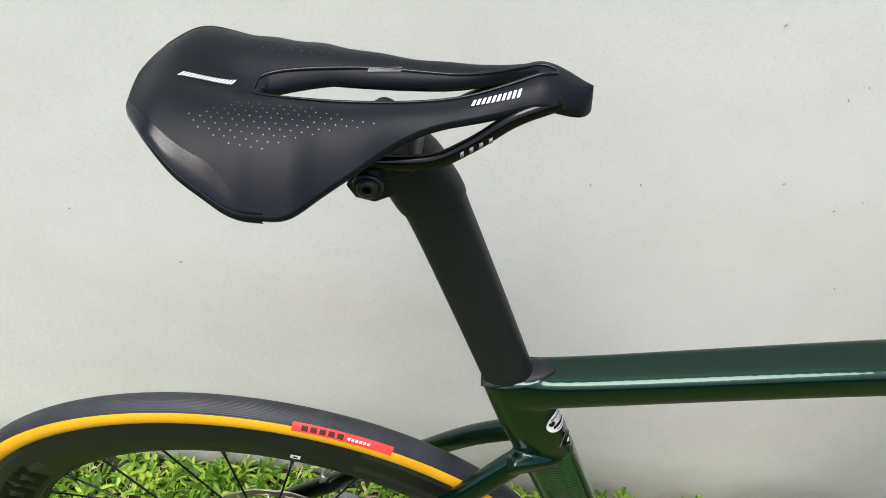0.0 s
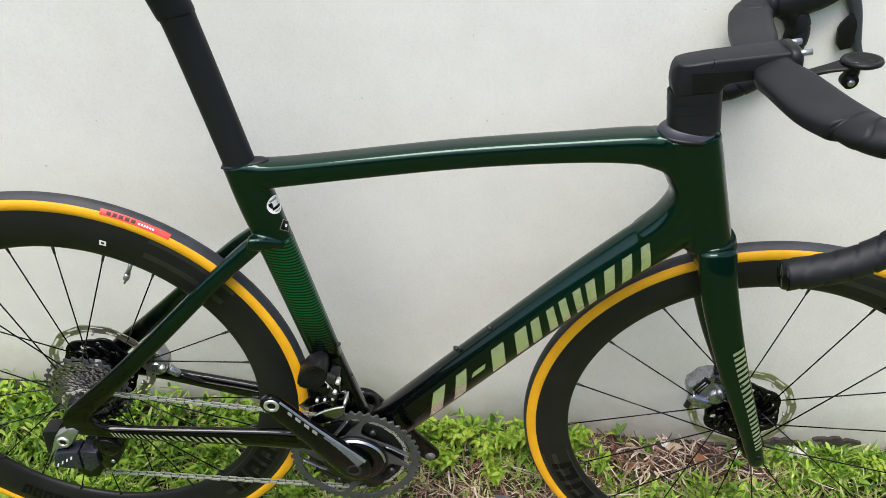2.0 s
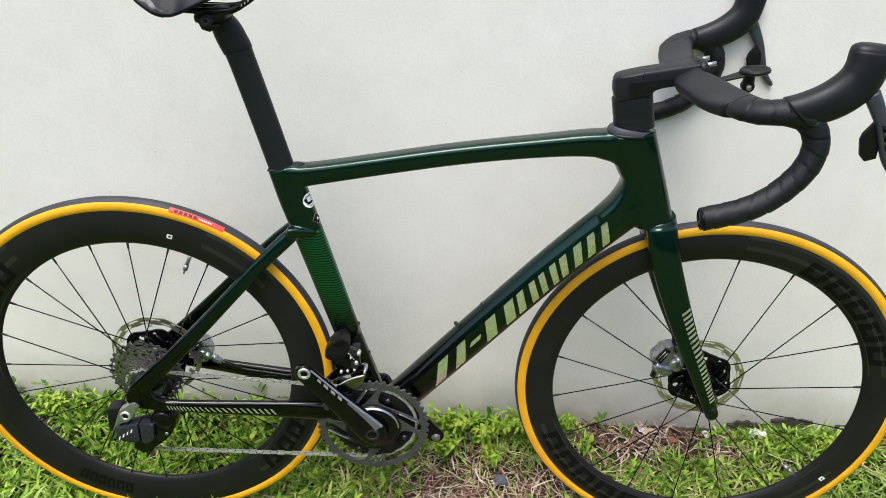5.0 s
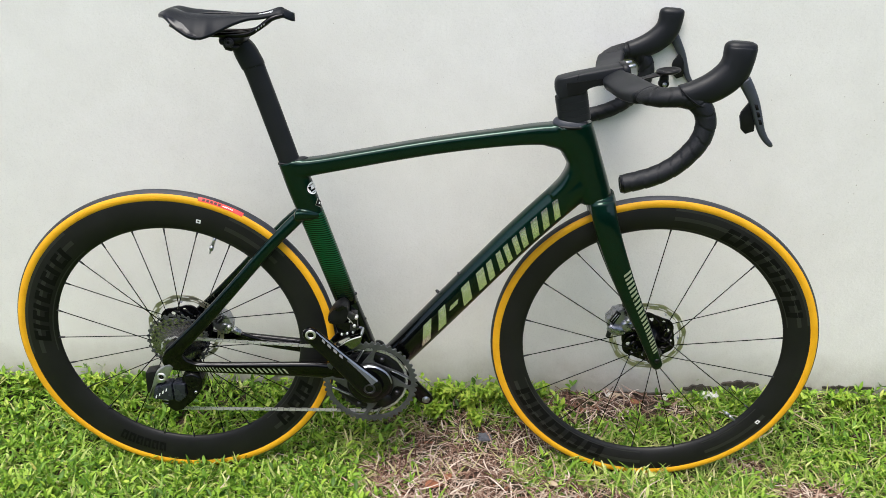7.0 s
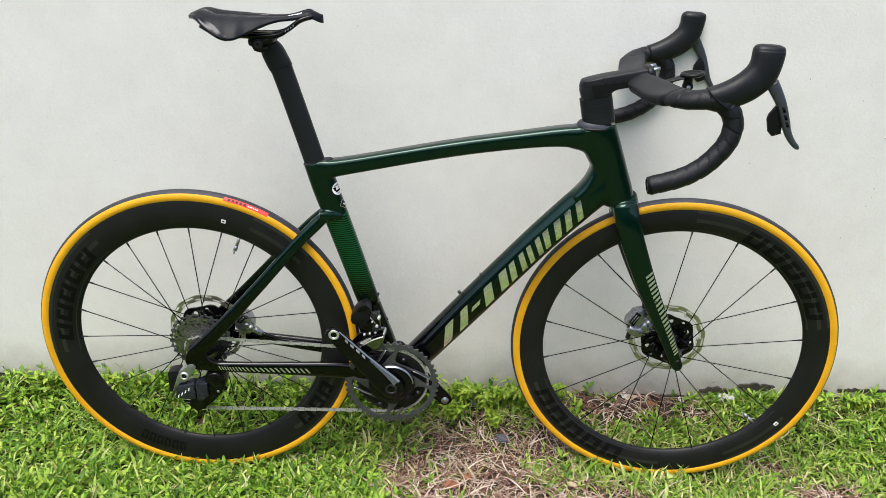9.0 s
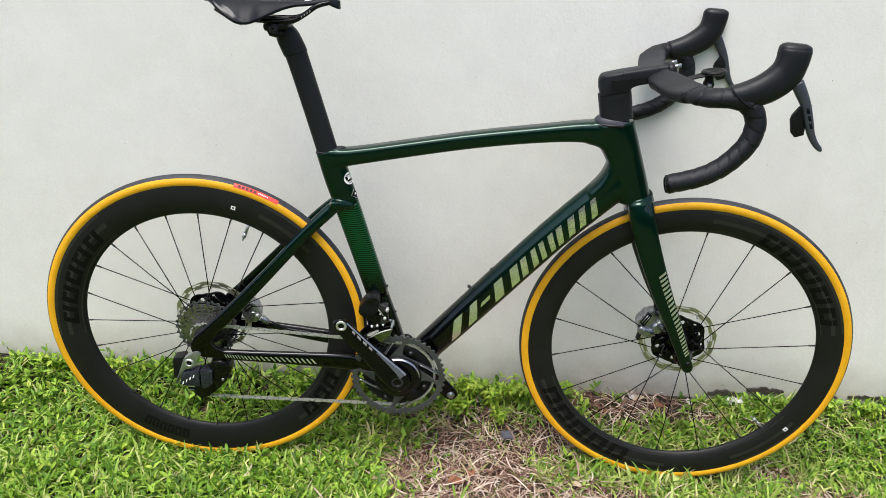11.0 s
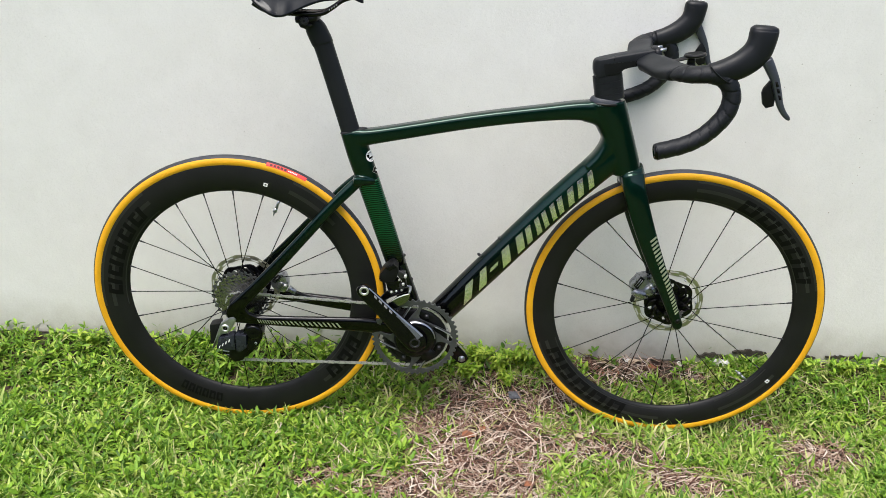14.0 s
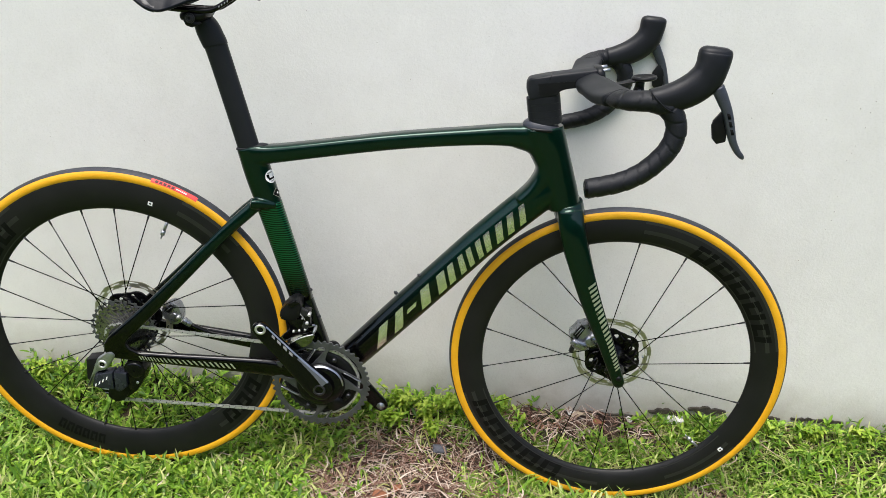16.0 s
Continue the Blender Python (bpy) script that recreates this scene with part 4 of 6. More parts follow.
# raised glossy lip that runs round the cut-out and closes past its nose end
lip = []
for u in np.linspace(0, 1, 90, endpoint=False):
    a = 2 * math.pi * u
    x = 0.1915 - 0.0795 * math.cos(a)
    half = 0.0062 + 0.0098 * (1 - smooth01((x - 0.16) / 0.12))
    y = half * math.copysign(abs(math.sin(a)) ** 0.55, math.sin(a))
    lip.append((x, y))
lv, lf = [], []
for k, (x, y) in enumerate(lip):
    (xa, ya), (xb, yb) = lip[k - 1], lip[(k + 1) % len(lip)]
    d = np.array((xb - xa, yb - ya)) / max(1e-6, math.hypot(xb - xa, yb - ya))
    for j in range(6):
        o = 0.0010 * math.cos(j * math.pi / 3)
        px, py = x - d[1] * o, y + d[0] * o
        lv.append((px, py, saddle_top(px, py) + 0.0002 + 0.0009 * math.sin(j * math.pi / 3)))
for k in range(len(lip)):
    for j in range(6):
        lf.append((k * 6 + j, k * 6 + (j + 1) % 6, ((k + 1) % len(lip)) * 6 + (j + 1) % 6, ((k + 1) % len(lip)) * 6 + j))
part("cutout_lip", (lv, lf), SADDLE_GLOSS, saddle, "raised glossy lip round the cut-out")


def saddle_patch(points_xy, lift=0.0005):
    return [(x, y, saddle_top(x, y) + lift) for x, y in points_xy]


def print_row(x0, y0, x1, y1, count, height, material, lean=0.002, gap=0.25, split=True):
    bars = []
    for i in range(count):
        u0, u1 = (i + gap / 2) / count, (i + 1 - gap / 2) / count
        cuts = [(u0, u0 + (u1 - u0) * 0.38), (u1 - (u1 - u0) * 0.38, u1)] if split else [(u0, u1)]
        for a, b in cuts:
            pts = [(x0 + (x1 - x0) * a, y0 + (y1 - y0) * a), (x0 + (x1 - x0) * b, y0 + (y1 - y0) * b)]
            quad = [(pts[0][0], pts[0][1] - height / 2), (pts[1][0], pts[1][1] - height / 2), (pts[1][0] + lean, pts[1][1] + height / 2), (pts[0][0] + lean, pts[0][1] + height / 2)]
            bars.append((saddle_patch(quad, 0.0007), [(0, 1, 2, 3)]))
    return joined(*bars)


part("saddle_print", print_row(0.0778, -0.0092, 0.1012, 0.0002, 7, 0.0048, WHITE, 0.0014, 0.2), WHITE, saddle, "white printed bars")
part("saddle_print", print_row(0.2280, -0.0170, 0.2530, -0.0130, 5, 0.0036, WHITE, 0.0012, 0.2), WHITE, saddle, "white printed bars")
part("saddle_print", print_row(0.171, 0.0142, 0.189, 0.0146, 9, 0.0030, GREY_PRINT, 0.0006), GREY_PRINT, saddle, "small grey printed bars")


def dots(side):
    v, f = [], []
    for i in range(19):
        for j in range(10):
            x = 0.0910 + 0.0053 * i + 0.00265 * (j % 2)
            y = 0.0250 + 0.0029 * j
            mid = 0.0385 - 0.085 * (x - 0.09)
            half = 0.0118 * (1 - smooth01((x - 0.122) / 0.060)) * smooth01((x - 0.086) / 0.034) + 0.0020
            if abs(y - mid) > half or x > 0.186 or y > saddle_w(x) * 0.9:
                continue
            k = len(v)
            for a in range(6):
                px, py = x + 0.00032 * math.cos(a * math.pi / 3), y + 0.00027 * math.sin(a * math.pi / 3)
                v.append((px, side * py, saddle_top(px, py) + 0.00035))
            f.append(tuple(range(k, k + 6)) if side > 0 else tuple(range(k, k + 6))[::-1])
    return v, f


tagged(part("perforations", dots(-1), PALE_DOT, saddle, "rows of tiny pale perforation dots"), kind="stuff")
tagged(part("perforations", dots(1), GREY_PRINT, saddle, "rows of tiny dark perforation dots"), kind="stuff")
for s in (-1, 1):
    v, f = [], []
    xs = np.linspace(0.0550, 0.128, 30)
    for x in xs:
        w = saddle_w(x)
        lo = 0.83 + 0.14 * smooth01((x - 0.100) / 0.028)
        for t in (lo, (lo + 1) / 2, 0.985):
            v.append((x, s * w * t, saddle_top(x, w * t) + 0.0005))
        v.append((x - 0.0004, s * (w + 0.0006), saddle_top(x, w) - 0.0028))
        v.append((x, s * (w - 0.001), saddle_top(x, w) - 0.0050))
    for i in range(len(xs) - 1):
        for j in range(4):
            q = (i * 5 + j, i * 5 + j + 1, i * 5 + 6 + j, i * 5 + 5 + j)
            f.append(q if s > 0 else q[::-1])
    part("rear_bumper", (v, f), SADDLE_GLOSS, saddle, "glossy dark rear edge guard")
for s in (-1, 1):
    rail = part("saddle_rail", tube([(0.072, s * 0.030, 0.963, 0.0040, 0.0036), (0.092, s * 0.026, 0.951, 0.0042, 0.0036), (0.120, s * 0.022, 0.9455, 0.0044, 0.0036), (0.165, s * 0.022, 0.9425, 0.0045, 0.0036), (0.205, s * 0.022, 0.9430, 0.0045, 0.0036), (0.228, s * 0.021, 0.9530, 0.0042, 0.0036), (0.250, s * 0.018, 0.9665, 0.0042, 0.0036), (0.274, s * 0.012, 0.9725, 0.0040, 0.0036)], 40, 14), BLACK_GLOSS, saddle, "black carbon saddle rail")
    if s < 0:
        marks = [plate([(0.2225 + 0.0050 * k, 0.948 + 0.0029 * k), (0.2245 + 0.0050 * k, 0.9492 + 0.0029 * k), (0.2245 + 0.0050 * k, 0.9522 + 0.0029 * k), (0.2225 + 0.0050 * k, 0.951 + 0.0029 * k)], -0.0252, -0.0248) for k in range(4)]
        part("rail_print", joined(*marks), GREY_PRINT, saddle)
SHIFT = pose(0.001, -0.0105, 0.0095)
clamp = part("seatpost_clamp", joined(
    tube([(0.158, 0, 0.934, 0.007, 0.025), (0.168, 0, 0.936, 0.0095, 0.028), (0.190, 0, 0.939, 0.010, 0.029), (0.200, 0, 0.942, 0.006, 0.026)], 12, 18, 3.0),
    rod((0.1765, -0.034, 0.9345), (0.1765, 0.034, 0.9345), 0.0078, 24)), BLACK_PLASTIC, bike, "black seatpost rail clamp")
clamp.matrix_basis = SHIFT
part("clamp_bolt", lathe([(0.0024, -0.0365), (0.0040, -0.0375), (0.0056, -0.0365), (0.0063, -0.034), (0.0063, -0.032)], 24, False, (0.1765, 0, 0.9345)), DARK_METAL, clamp, "dark clamp bolt head")
part("clamp_washer", lathe([(0.0063, -0.0348), (0.0080, -0.0348), (0.0084, -0.0325), (0.0063, -0.0320)], 28, True, (0.1765, 0, 0.9345)), DARK_METAL, clamp)
part("clamp_fin", joined(plate([(0.164, 0.930), (0.168, 0.922), (0.178, 0.919), (0.188, 0.924), (0.180, 0.930)], -0.028, 0.028)), BLACK_PLASTIC, clamp)


# ---- printed shapes that follow a tube ----
def on_tube(rows, power, u, v, lift=0.0009, side=-1, count=200, cache={}):
    key = (rows[0], rows[-1], len(rows))
    if key not in cache:
        cache[key] = spline(rows, count)
    s = cache[key]
    q = min(max(u, 0), 1) * (count - 1)
    i = min(int(q), count - 2)
    fr = q - i
    c = s[i] * (1 - fr) + s[i + 1] * fr
    t = s[i + 1, :3] - s[i, :3]
    t = t / np.linalg.norm(t)
    w = np.array((0, 1.0, 0)) - t * t[1]
    w /= np.linalg.norm(w)
    n = np.cross(w, t)
    y = c[4] * max(0.0, 1 - abs(v) ** power) ** (1 / power)
    return c[:3] + n * c[3] * v + w * side * (y + lift)


def tube_quad(rows, power, u0, u1, v0, v1, slant, nu=3, nv=5, lift=0.0009):
    verts, faces = [], []
    for i in range(nu + 1):
        for j in range(nv + 1):
            v = v0 + (v1 - v0) * j / nv
            verts.append(on_tube(rows, power, u0 + (u1 - u0) * i / nu + slant * (j / nv - 0.5), v, lift))
    for i in range(nu):
        for j in range(nv):
            a = i * (nv + 1) + j
            faces.append((a, a + 1, a + nv + 2, a + nv + 1))
    return verts, faces


# the name along the down tube: two slanted strokes to a character, with no letter forms
slots = [(0.262, 0.325), (0.340, 0.368), (0.382, 0.470), (0.482, 0.550), (0.566, 0.634), (0.648, 0.718), (0.735, 0.800)]
for k, (u0, u1) in enumerate(slots):
    if k == 1:
        shape = tube_quad(DOWN, 2.1, u0, u1, -0.10, 0.10, -0.01)
    else:
        d = (u1 - u0) * 0.34
        shape = joined(tube_quad(DOWN, 2.1, u0, u0 + d, -0.44, 0.60, -0.033), tube_quad(DOWN, 2.1, u1 - d, u1, -0.44, 0.60, -0.033))
    part("frame_lettering_block", shape, GOLD, frame_ob, "pale gold foil block shape")

FORK_R = [(0.846, -0.022, 0.650, 0.024, 0.013), (0.853, -0.033, 0.615, 0.0235, 0.0115), (0.872, -0.040, 0.560, 0.0225, 0.0095), (0.905, -0.046, 0.480, 0.0195, 0.0085), (0.945, -0.051, 0.395, 0.0155, 0.0075), (0.974, -0.053, 0.330, 0.0125, 0.0065), (0.983, -0.053, 0.310, 0.0115, 0.006)]
STAY_R = [(0.375, -0.030, 0.266, 0.021, 0.014), (0.30, -0.040, 0.284, 0.0185, 0.0095), (0.20, -0.050, 0.293, 0.0155, 0.008), (0.10, -0.060, 0.301, 0.0125, 0.0075), (0.04, -0.064, 0.306, 0.0115, 0.007)]
blocks = [tube_quad(FORK_R, 2.4, 0.432 + 0.0168 * k, 0.4410 + 0.0168 * k, -0.86, -0.12, 0.010) for k in range(22)]
tagged(part("fork_lettering", joined(*blocks), SILVER_PRINT, fork, "row of silver block shapes"), kind="stuff")
blocks = [tube_quad(STAY_R, 2.6, 0.955 - 0.0243 * k, 0.9445 - 0.0243 * k, -0.35, 0.35, 0.022) for k in range(22)]
tagged(part("stay_lettering", joined(*blocks), SILVER_PRINT, frame_ob, "row of silver block shapes"), kind="stuff")


def on_seat(z, arc, lift):
    """A point of the seat tube's skin: a height on its axis and a way round from the near side to the front."""
    zs = (0.515, 0.605, 0.668, 0.722)
    x, hd, hw = (float(np.interp(z, zs, q)) for q in ((0.322, 0.294, 0.274, 0.259), (0.023, 0.024, 0.025, 0.025), (0.016, 0.0165, 0.017, 0.015)))
    n = Vector((0.953, 0, 0.303))
    last, gone = None, 0.0
    for k in range(181):
        a = radians(k * 0.9)
        r = (abs(math.sin(a)) ** 2.4 + abs(math.cos(a)) ** 2.4) ** (-1 / 2.4)
        off = n * (hd * r * math.sin(a)) + Vector((0, -hw * r * math.cos(a), 0))
        gone += (off - last).length if last else 0.0
        if gone >= arc:
            break
        last = off
    return Vector((x, 0, z)) + off * (1 + lift / off.length)


def disc_on_seat(z, arc, r, material, lift, name, label, shape=24, squash=1.0):
    verts = [on_seat(z + 0.953 * r * math.sin(2 * math.pi * k / shape + math.pi / 2), arc + squash * r * math.cos(2 * math.pi * k / shape + math.pi / 2), lift) for k in range(shape)]
    verts.append(on_seat(z, arc, lift))
    return part(name, (verts, [(k, (k + 1) % shape, shape) for k in range(shape)]), material, frame_ob, label)


def seat_quad(z0, z1, a0, a1, material, lift, name):
    """A small printed bar on the seat tube between two heights and two ways round."""
    rows = [on_seat(z0 + (z1 - z0) * j / 2, a0 + (a1 - a0) * i / 4, lift) for i in range(5) for j in range(3)]
    return part(name, (rows, [(i * 3 + j, i * 3 + j + 1, i * 3 + 4 + j, i * 3 + 3 + j) for i in range(4) for j in range(2)]), material, frame_ob)


disc_on_seat(0.664, 0.0255, 0.0120, WHITE, 0.0008, "round_badge", "white round badge with dark printed bars")
seat_quad(0.6655, 0.6690, 0.0165, 0.0215, BLACK_GLOSS, 0.0012, "badge_bar")
seat_quad(0.6590, 0.6625, 0.0190, 0.0320, BLACK_GLOSS, 0.0012, "badge_bar")
seat_quad(0.6700, 0.6722, 0.0190, 0.0300, GREY_PRINT, 0.0012, "badge_bar")
seat_quad(0.6555, 0.6570, 0.0210, 0.0290, GREY_PRINT, 0.0012, "badge_bar")
disc_on_seat(0.6330, 0.0265, 0.0098, SILVER_PRINT, 0.0008, "size_badge", "silver-edged black size badge", 4)
disc_on_seat(0.6330, 0.0265, 0.0086, BLACK_GLOSS, 0.0012, "size_badge_field", "black badge field", 4)
disc_on_seat(0.6330, 0.0265, 0.0026, WHITE, 0.0016, "size_badge_bar", "white bar", 4)
for x, z in ((0.5345, 0.450), (0.5775, 0.4905)):
    d = np.array((-0.735, 0, 0.678))
    p = np.array((x, -0.004, z))
    part("bottle_bolt", joined(rod(p - d * 0.003, p + d * 0.0022, 0.0034, 14), rod(p + d * 0.0022, p + d * 0.0042, 0.0020, 12)), DARK_METAL, frame_ob, "dark steel bottle cage bolt")
for x, z in ((0.3665, 0.442), (0.3835, 0.384)):
    p, d = np.array((x, -0.002, z)), np.array((0.955, 0, 0.30))
    part("bottle_bolt", joined(rod(p - d * 0.004, p + d * 0.0040, 0.0036, 14), rod(p + d * 0.0040, p + d * 0.0055, 0.0022, 12)), DARK_METAL, frame_ob, "dark steel bottle cage bolt")


# ---- drivetrain ----
def gear(radius, teeth, depth, hole, y0, y1, at=(0, 0, 0), power=0.5):
    n = teeth * 4
    outer = []
    for i in range(n):
        a = 2 * math.pi * i / n
        r = radius + (0 if i % 4 in (0, 1) else -depth)
        if i % 4 in (0, 1):
            a += (0.18 if i % 4 == 0 else -0.18) * 2 * math.pi / teeth
        outer.append((r * math.cos(a), r * math.sin(a)))
    verts = []
    for y in (y0, y1):
        verts += [(at[0] + x, y, at[2] + z) for x, z in outer]
        verts += [(at[0] + hole * math.cos(2 * math.pi * i / n), y, at[2] + hole * math.sin(2 * math.pi * i / n)) for i in range(n)]
    f = []
    for i in range(n):
        j = (i + 1) % n
        f += [(i, n + i, n + j, j), (2 * n + j, 3 * n + j, 3 * n + i, 2 * n + i), (i, j, 2 * n + j, 2 * n + i), (n + j, n + i, 3 * n + i, 3 * n + j)]
    return verts, f, False


CX, CZ = BB[0], BB[2]
crank = part("crankset", lathe([(0.010, -0.056), (0.040, -0.056), (0.0445, -0.053), (0.0455, -0.049), (0.043, -0.044), (0.010, -0.044)], 48, True, BB), BLACK_GLOSS, bike, "black crankset with grey chainrings")


def chainring_windows(centre):
    """Four kidney windows and four slanted slots, as the one-piece ring has them."""
    out = []
    for q in range(4):
        o = 90 * q
        kidney = [(82, 0.0560), (81, 0.0720), (78, 0.0800), (72, 0.0838)] + [(a, 0.0844) for a in range(66, 18, -6)] + [(14, 0.0838), (10.5, 0.0805), (15, 0.0735), (22, 0.0660), (31, 0.0590), (42, 0.0530), (56, 0.0490), (70, 0.0485), (78, 0.0505)]
        slot = [(36, 0.0505), (32, 0.0470), (20, 0.0480), (8, 0.0580), (-1, 0.0690), (-6, 0.0790), (-4, 0.0838), (3, 0.0840), (7.5, 0.0780), (13, 0.0695), (21, 0.0615), (29, 0.0550)]
        out += [polar([(a + o, r) for a, r in kidney], centre), polar([(a + o, r) for a, r in slot], centre)]
    return out


def teeth_loop(radius, teeth, depth, centre):
    rows = []
    for k in range(teeth):
        for f, d in ((0.0, 1.0), (0.16, 0.92), (0.34, 0.12), (0.42, 0.0), (0.58, 0.0), (0.66, 0.12), (0.84, 0.92)):
            rows.append((360 * (k + f) / teeth, radius - depth * d))
    return polar(rows, centre)


part("large_chainring", cutplate(teeth_loop(0.0978, 48, 0.0048, (CX, CZ)), chainring_windows((CX, CZ)) + [ring_loop(0.036, 48, (CX, CZ))], -0.0475, -0.0440, 0.0005), RING_GREY, crank, "grey toothed one-piece chainring with cut windows")
for q in range(4):
    rib = [(33, 0.0535), (23, 0.0612), (14, 0.0700), (8, 0.0800)]
    rows = [(x, -0.0480, z, 0.0011, 0.0010) for x, z in polar([(a + 90 * q, r) for a, r in rib], (CX, CZ))]
    part("ring_rib", tube(rows, 10, 8, 3.0), ALU, crank, "polished rib across a window")
part("spider", lathe([(0.020, -0.0530), (0.0465, -0.0530), (0.0480, -0.0515), (0.0480, -0.0476), (0.020, -0.0476)], 64, True, BB), BLACK_PLASTIC, crank, "black spider behind the arm")
part("spider_foot", plate(polar([(-74, 0.030), (-72, 0.058), (-60, 0.063), (-47, 0.062), (-36, 0.056), (-34, 0.030)], (CX, CZ)), -0.0545, -0.0480), BLACK_PLASTIC, crank)
part("small_chainring", gear(0.0765, 37, 0.0040, 0.066, -0.0385, -0.0360, BB), DARK_METAL, crank, "small inner chainring")
part("ring_shield", lathe([(0.037, -0.0420), (0.0640, -0.0400), (0.0700, -0.0385), (0.0700, -0.0370), (0.037, -0.0370)], 64, True, BB), BLACK_PLASTIC, crank)
for k in range(4):
    a = radians(65 + 90 * k)
    c = (CX + 0.060 * math.cos(a), 0, CZ + 0.060 * math.sin(a))
    part("ring_bolt", rod((c[0], -0.0475, c[2]), (c[0], -0.040, c[2]), 0.0048, 14), DARK_METAL, crank)
# Highlight on the dark disc's upper edge, laid on as a bright alloy arc.
part("spider_highlight", lathe([(0.0435, -0.0560), (0.0455, -0.0545), (0.0468, -0.0500), (0.0455, -0.0480)], 64, False, BB, 5, 120), ALU, crank, "bright arc painting the highlight on the spider's upper edge")
PED = (0.2850, -0.070, 0.3860)


def arm_rows(y0, y1, end):
    e = np.array(end)
    b = np.array((CX, 0, CZ))
    rows = []
    for u, h, t in ((-0.150, 0.005, 0.004), (-0.135, 0.014, 0.007), (-0.07, 0.0225, 0.0085), (0.0, 0.0255, 0.0090), (0.12, 0.0250, 0.0090), (0.3, 0.0220, 0.0085), (0.6, 0.0182, 0.0075), (0.9, 0.0162, 0.0068), (1.0, 0.0155, 0.0066), (1.06, 0.0122, 0.0060), (1.088, 0.006, 0.004)):
        p = b + (e - b) * u
        rows.append((p[0], y0 + (y1 - y0) * max(u, 0), p[2], h, t))
    return rows


arm = part("crank_arm", tube(arm_rows(-0.0610, -0.0690, (PED[0], 0, PED[2])), 40, 24, 3.4), BLACK_GLOSS, crank, "glossy black hollow crank arm")
R = arm_rows(-0.0610, -0.0690, (PED[0], 0, PED[2]))[3:9]
part("crank_strip", tube_quad(R, 3.4, 0.02, 0.98, 0.86, 0.985, 0.0, 24, 4, 0.0007), ALU, arm, "polished bevel along the crank arm")
# The arm's gloss reflection, painted as a grey strip narrowing away from the spindle.
part("crank_strip", joined(*[tube_quad(R, 3.4, 0.04 + 0.06 * k, 0.10 + 0.06 * k, 0.42 + 0.04 * k, 0.86, 0.0, 2, 4, 0.0008) for k in range(8)]), FACET_SHEEN, arm, "grey strip painting the sheen on the crank arm's upper face")
part("crank_print", joined(*[tube_quad(R, 3.4, 0.56 + 0.060 * k, 0.596 + 0.060 * k, 0.56, 0.80, 0.012, 2, 3, 0.0011) for k in range(4)]), GREY_PRINT, arm, "grey printed bars")
part("crank_bolt", lathe([(0.0005, -0.0660), (0.0072, -0.0662), (0.0080, -0.0706), (0.0112, -0.0710), (0.0126, -0.0698), (0.0130, -0.0675)], 28, False, BB), DARK_METAL, arm, "dark crank bolt with a deep socket")
part("pedal_thread", lathe([(0.0004, -0.0735), (0.0056, -0.0738), (0.0062, -0.0770), (0.0096, -0.0774), (0.0106, -0.0768), (0.0108, -0.0750)], 28, False, (PED[0] + 0.0012, 0, PED[2] + 0.0025)), STEEL, arm, "bright pedal thread insert")
END = (2 * CX - PED[0], 0, 2 * CZ - PED[2])
arm_l = part("crank_arm", tube(arm_rows(0.0700, 0.0800, END), 40, 24, 3.4), BLACK_GLOSS, crank, "glossy black crank arm")
part("pedal_thread", lathe([(0.0004, 0.0708), (0.0058, 0.0712), (0.0062, 0.0728), (0.0085, 0.0722), (0.009, 0.0740)], 24, False, END), ALU, arm_l, "bright pedal thread insert")

TEETH = (31, 27, 24, 21, 19, 17, 16, 15, 14, 13, 12, 11)
core = [(0.010, -0.0148)] + [(T * 0.00202 * 0.66, -0.0158 - 0.00275 * k) for k, T in enumerate(TEETH)] + [(0.0150, -0.0500), (0.010, -0.0505)]
cassette = part("cassette", lathe(core, 40, False, REAR), BLACK_PLASTIC, bike, "steel twelve-speed cassette")
for k, T in enumerate(TEETH):
    y = -0.0170 - 0.00275 * k
    rim = T * 0.00202 + 0.002
    turn = 5.0 * k
    hollow = [polar([(turn + a - 8, rim - 0.0100), (turn + a + 8, rim - 0.0100), (turn + a + 7, rim - 0.0058), (turn + a - 7, rim - 0.0058)], (REAR[0], REAR[2])) for a in range(0, 360, 24)] if k < 3 else []
    loop = teeth_loop(rim, T, 0.0040, (REAR[0], REAR[2]))
    part("sprocket", cutplate(loop, hollow + [ring_loop(rim * 0.60, 40, (REAR[0], REAR[2]))], y - 0.0009, y + 0.0007), RING_GREY if k == 0 else COG_STEEL, cassette)
part("lock_ring", lathe([(0.006, -0.0510), (0.0115, -0.0510), (0.0130, -0.0495), (0.0120, -0.0480)], 32, True, REAR), DARK_METAL, cassette)


# chain: one link mesh, laid pitch by pitch along its path
def link_mesh(half):
    out = []
    for s in (-1, 1):
        shape = []
        for cx, a0 in ((0.0064, -70), (-0.0064, 110)):
            shape += [(cx * 0.74 + 0.0025 * math.cos(radians(a0 + 35 * i)), 0.0025 * math.sin(radians(a0 + 35 * i))) for i in range(5)]
            shape.append((0.0, math.copysign(0.0018, cx)))
        out.append(plate(shape, s * half - 0.0005, s * half + 0.0005))
    return mesh_from("chain_link", *joined(*out), smooth=False)


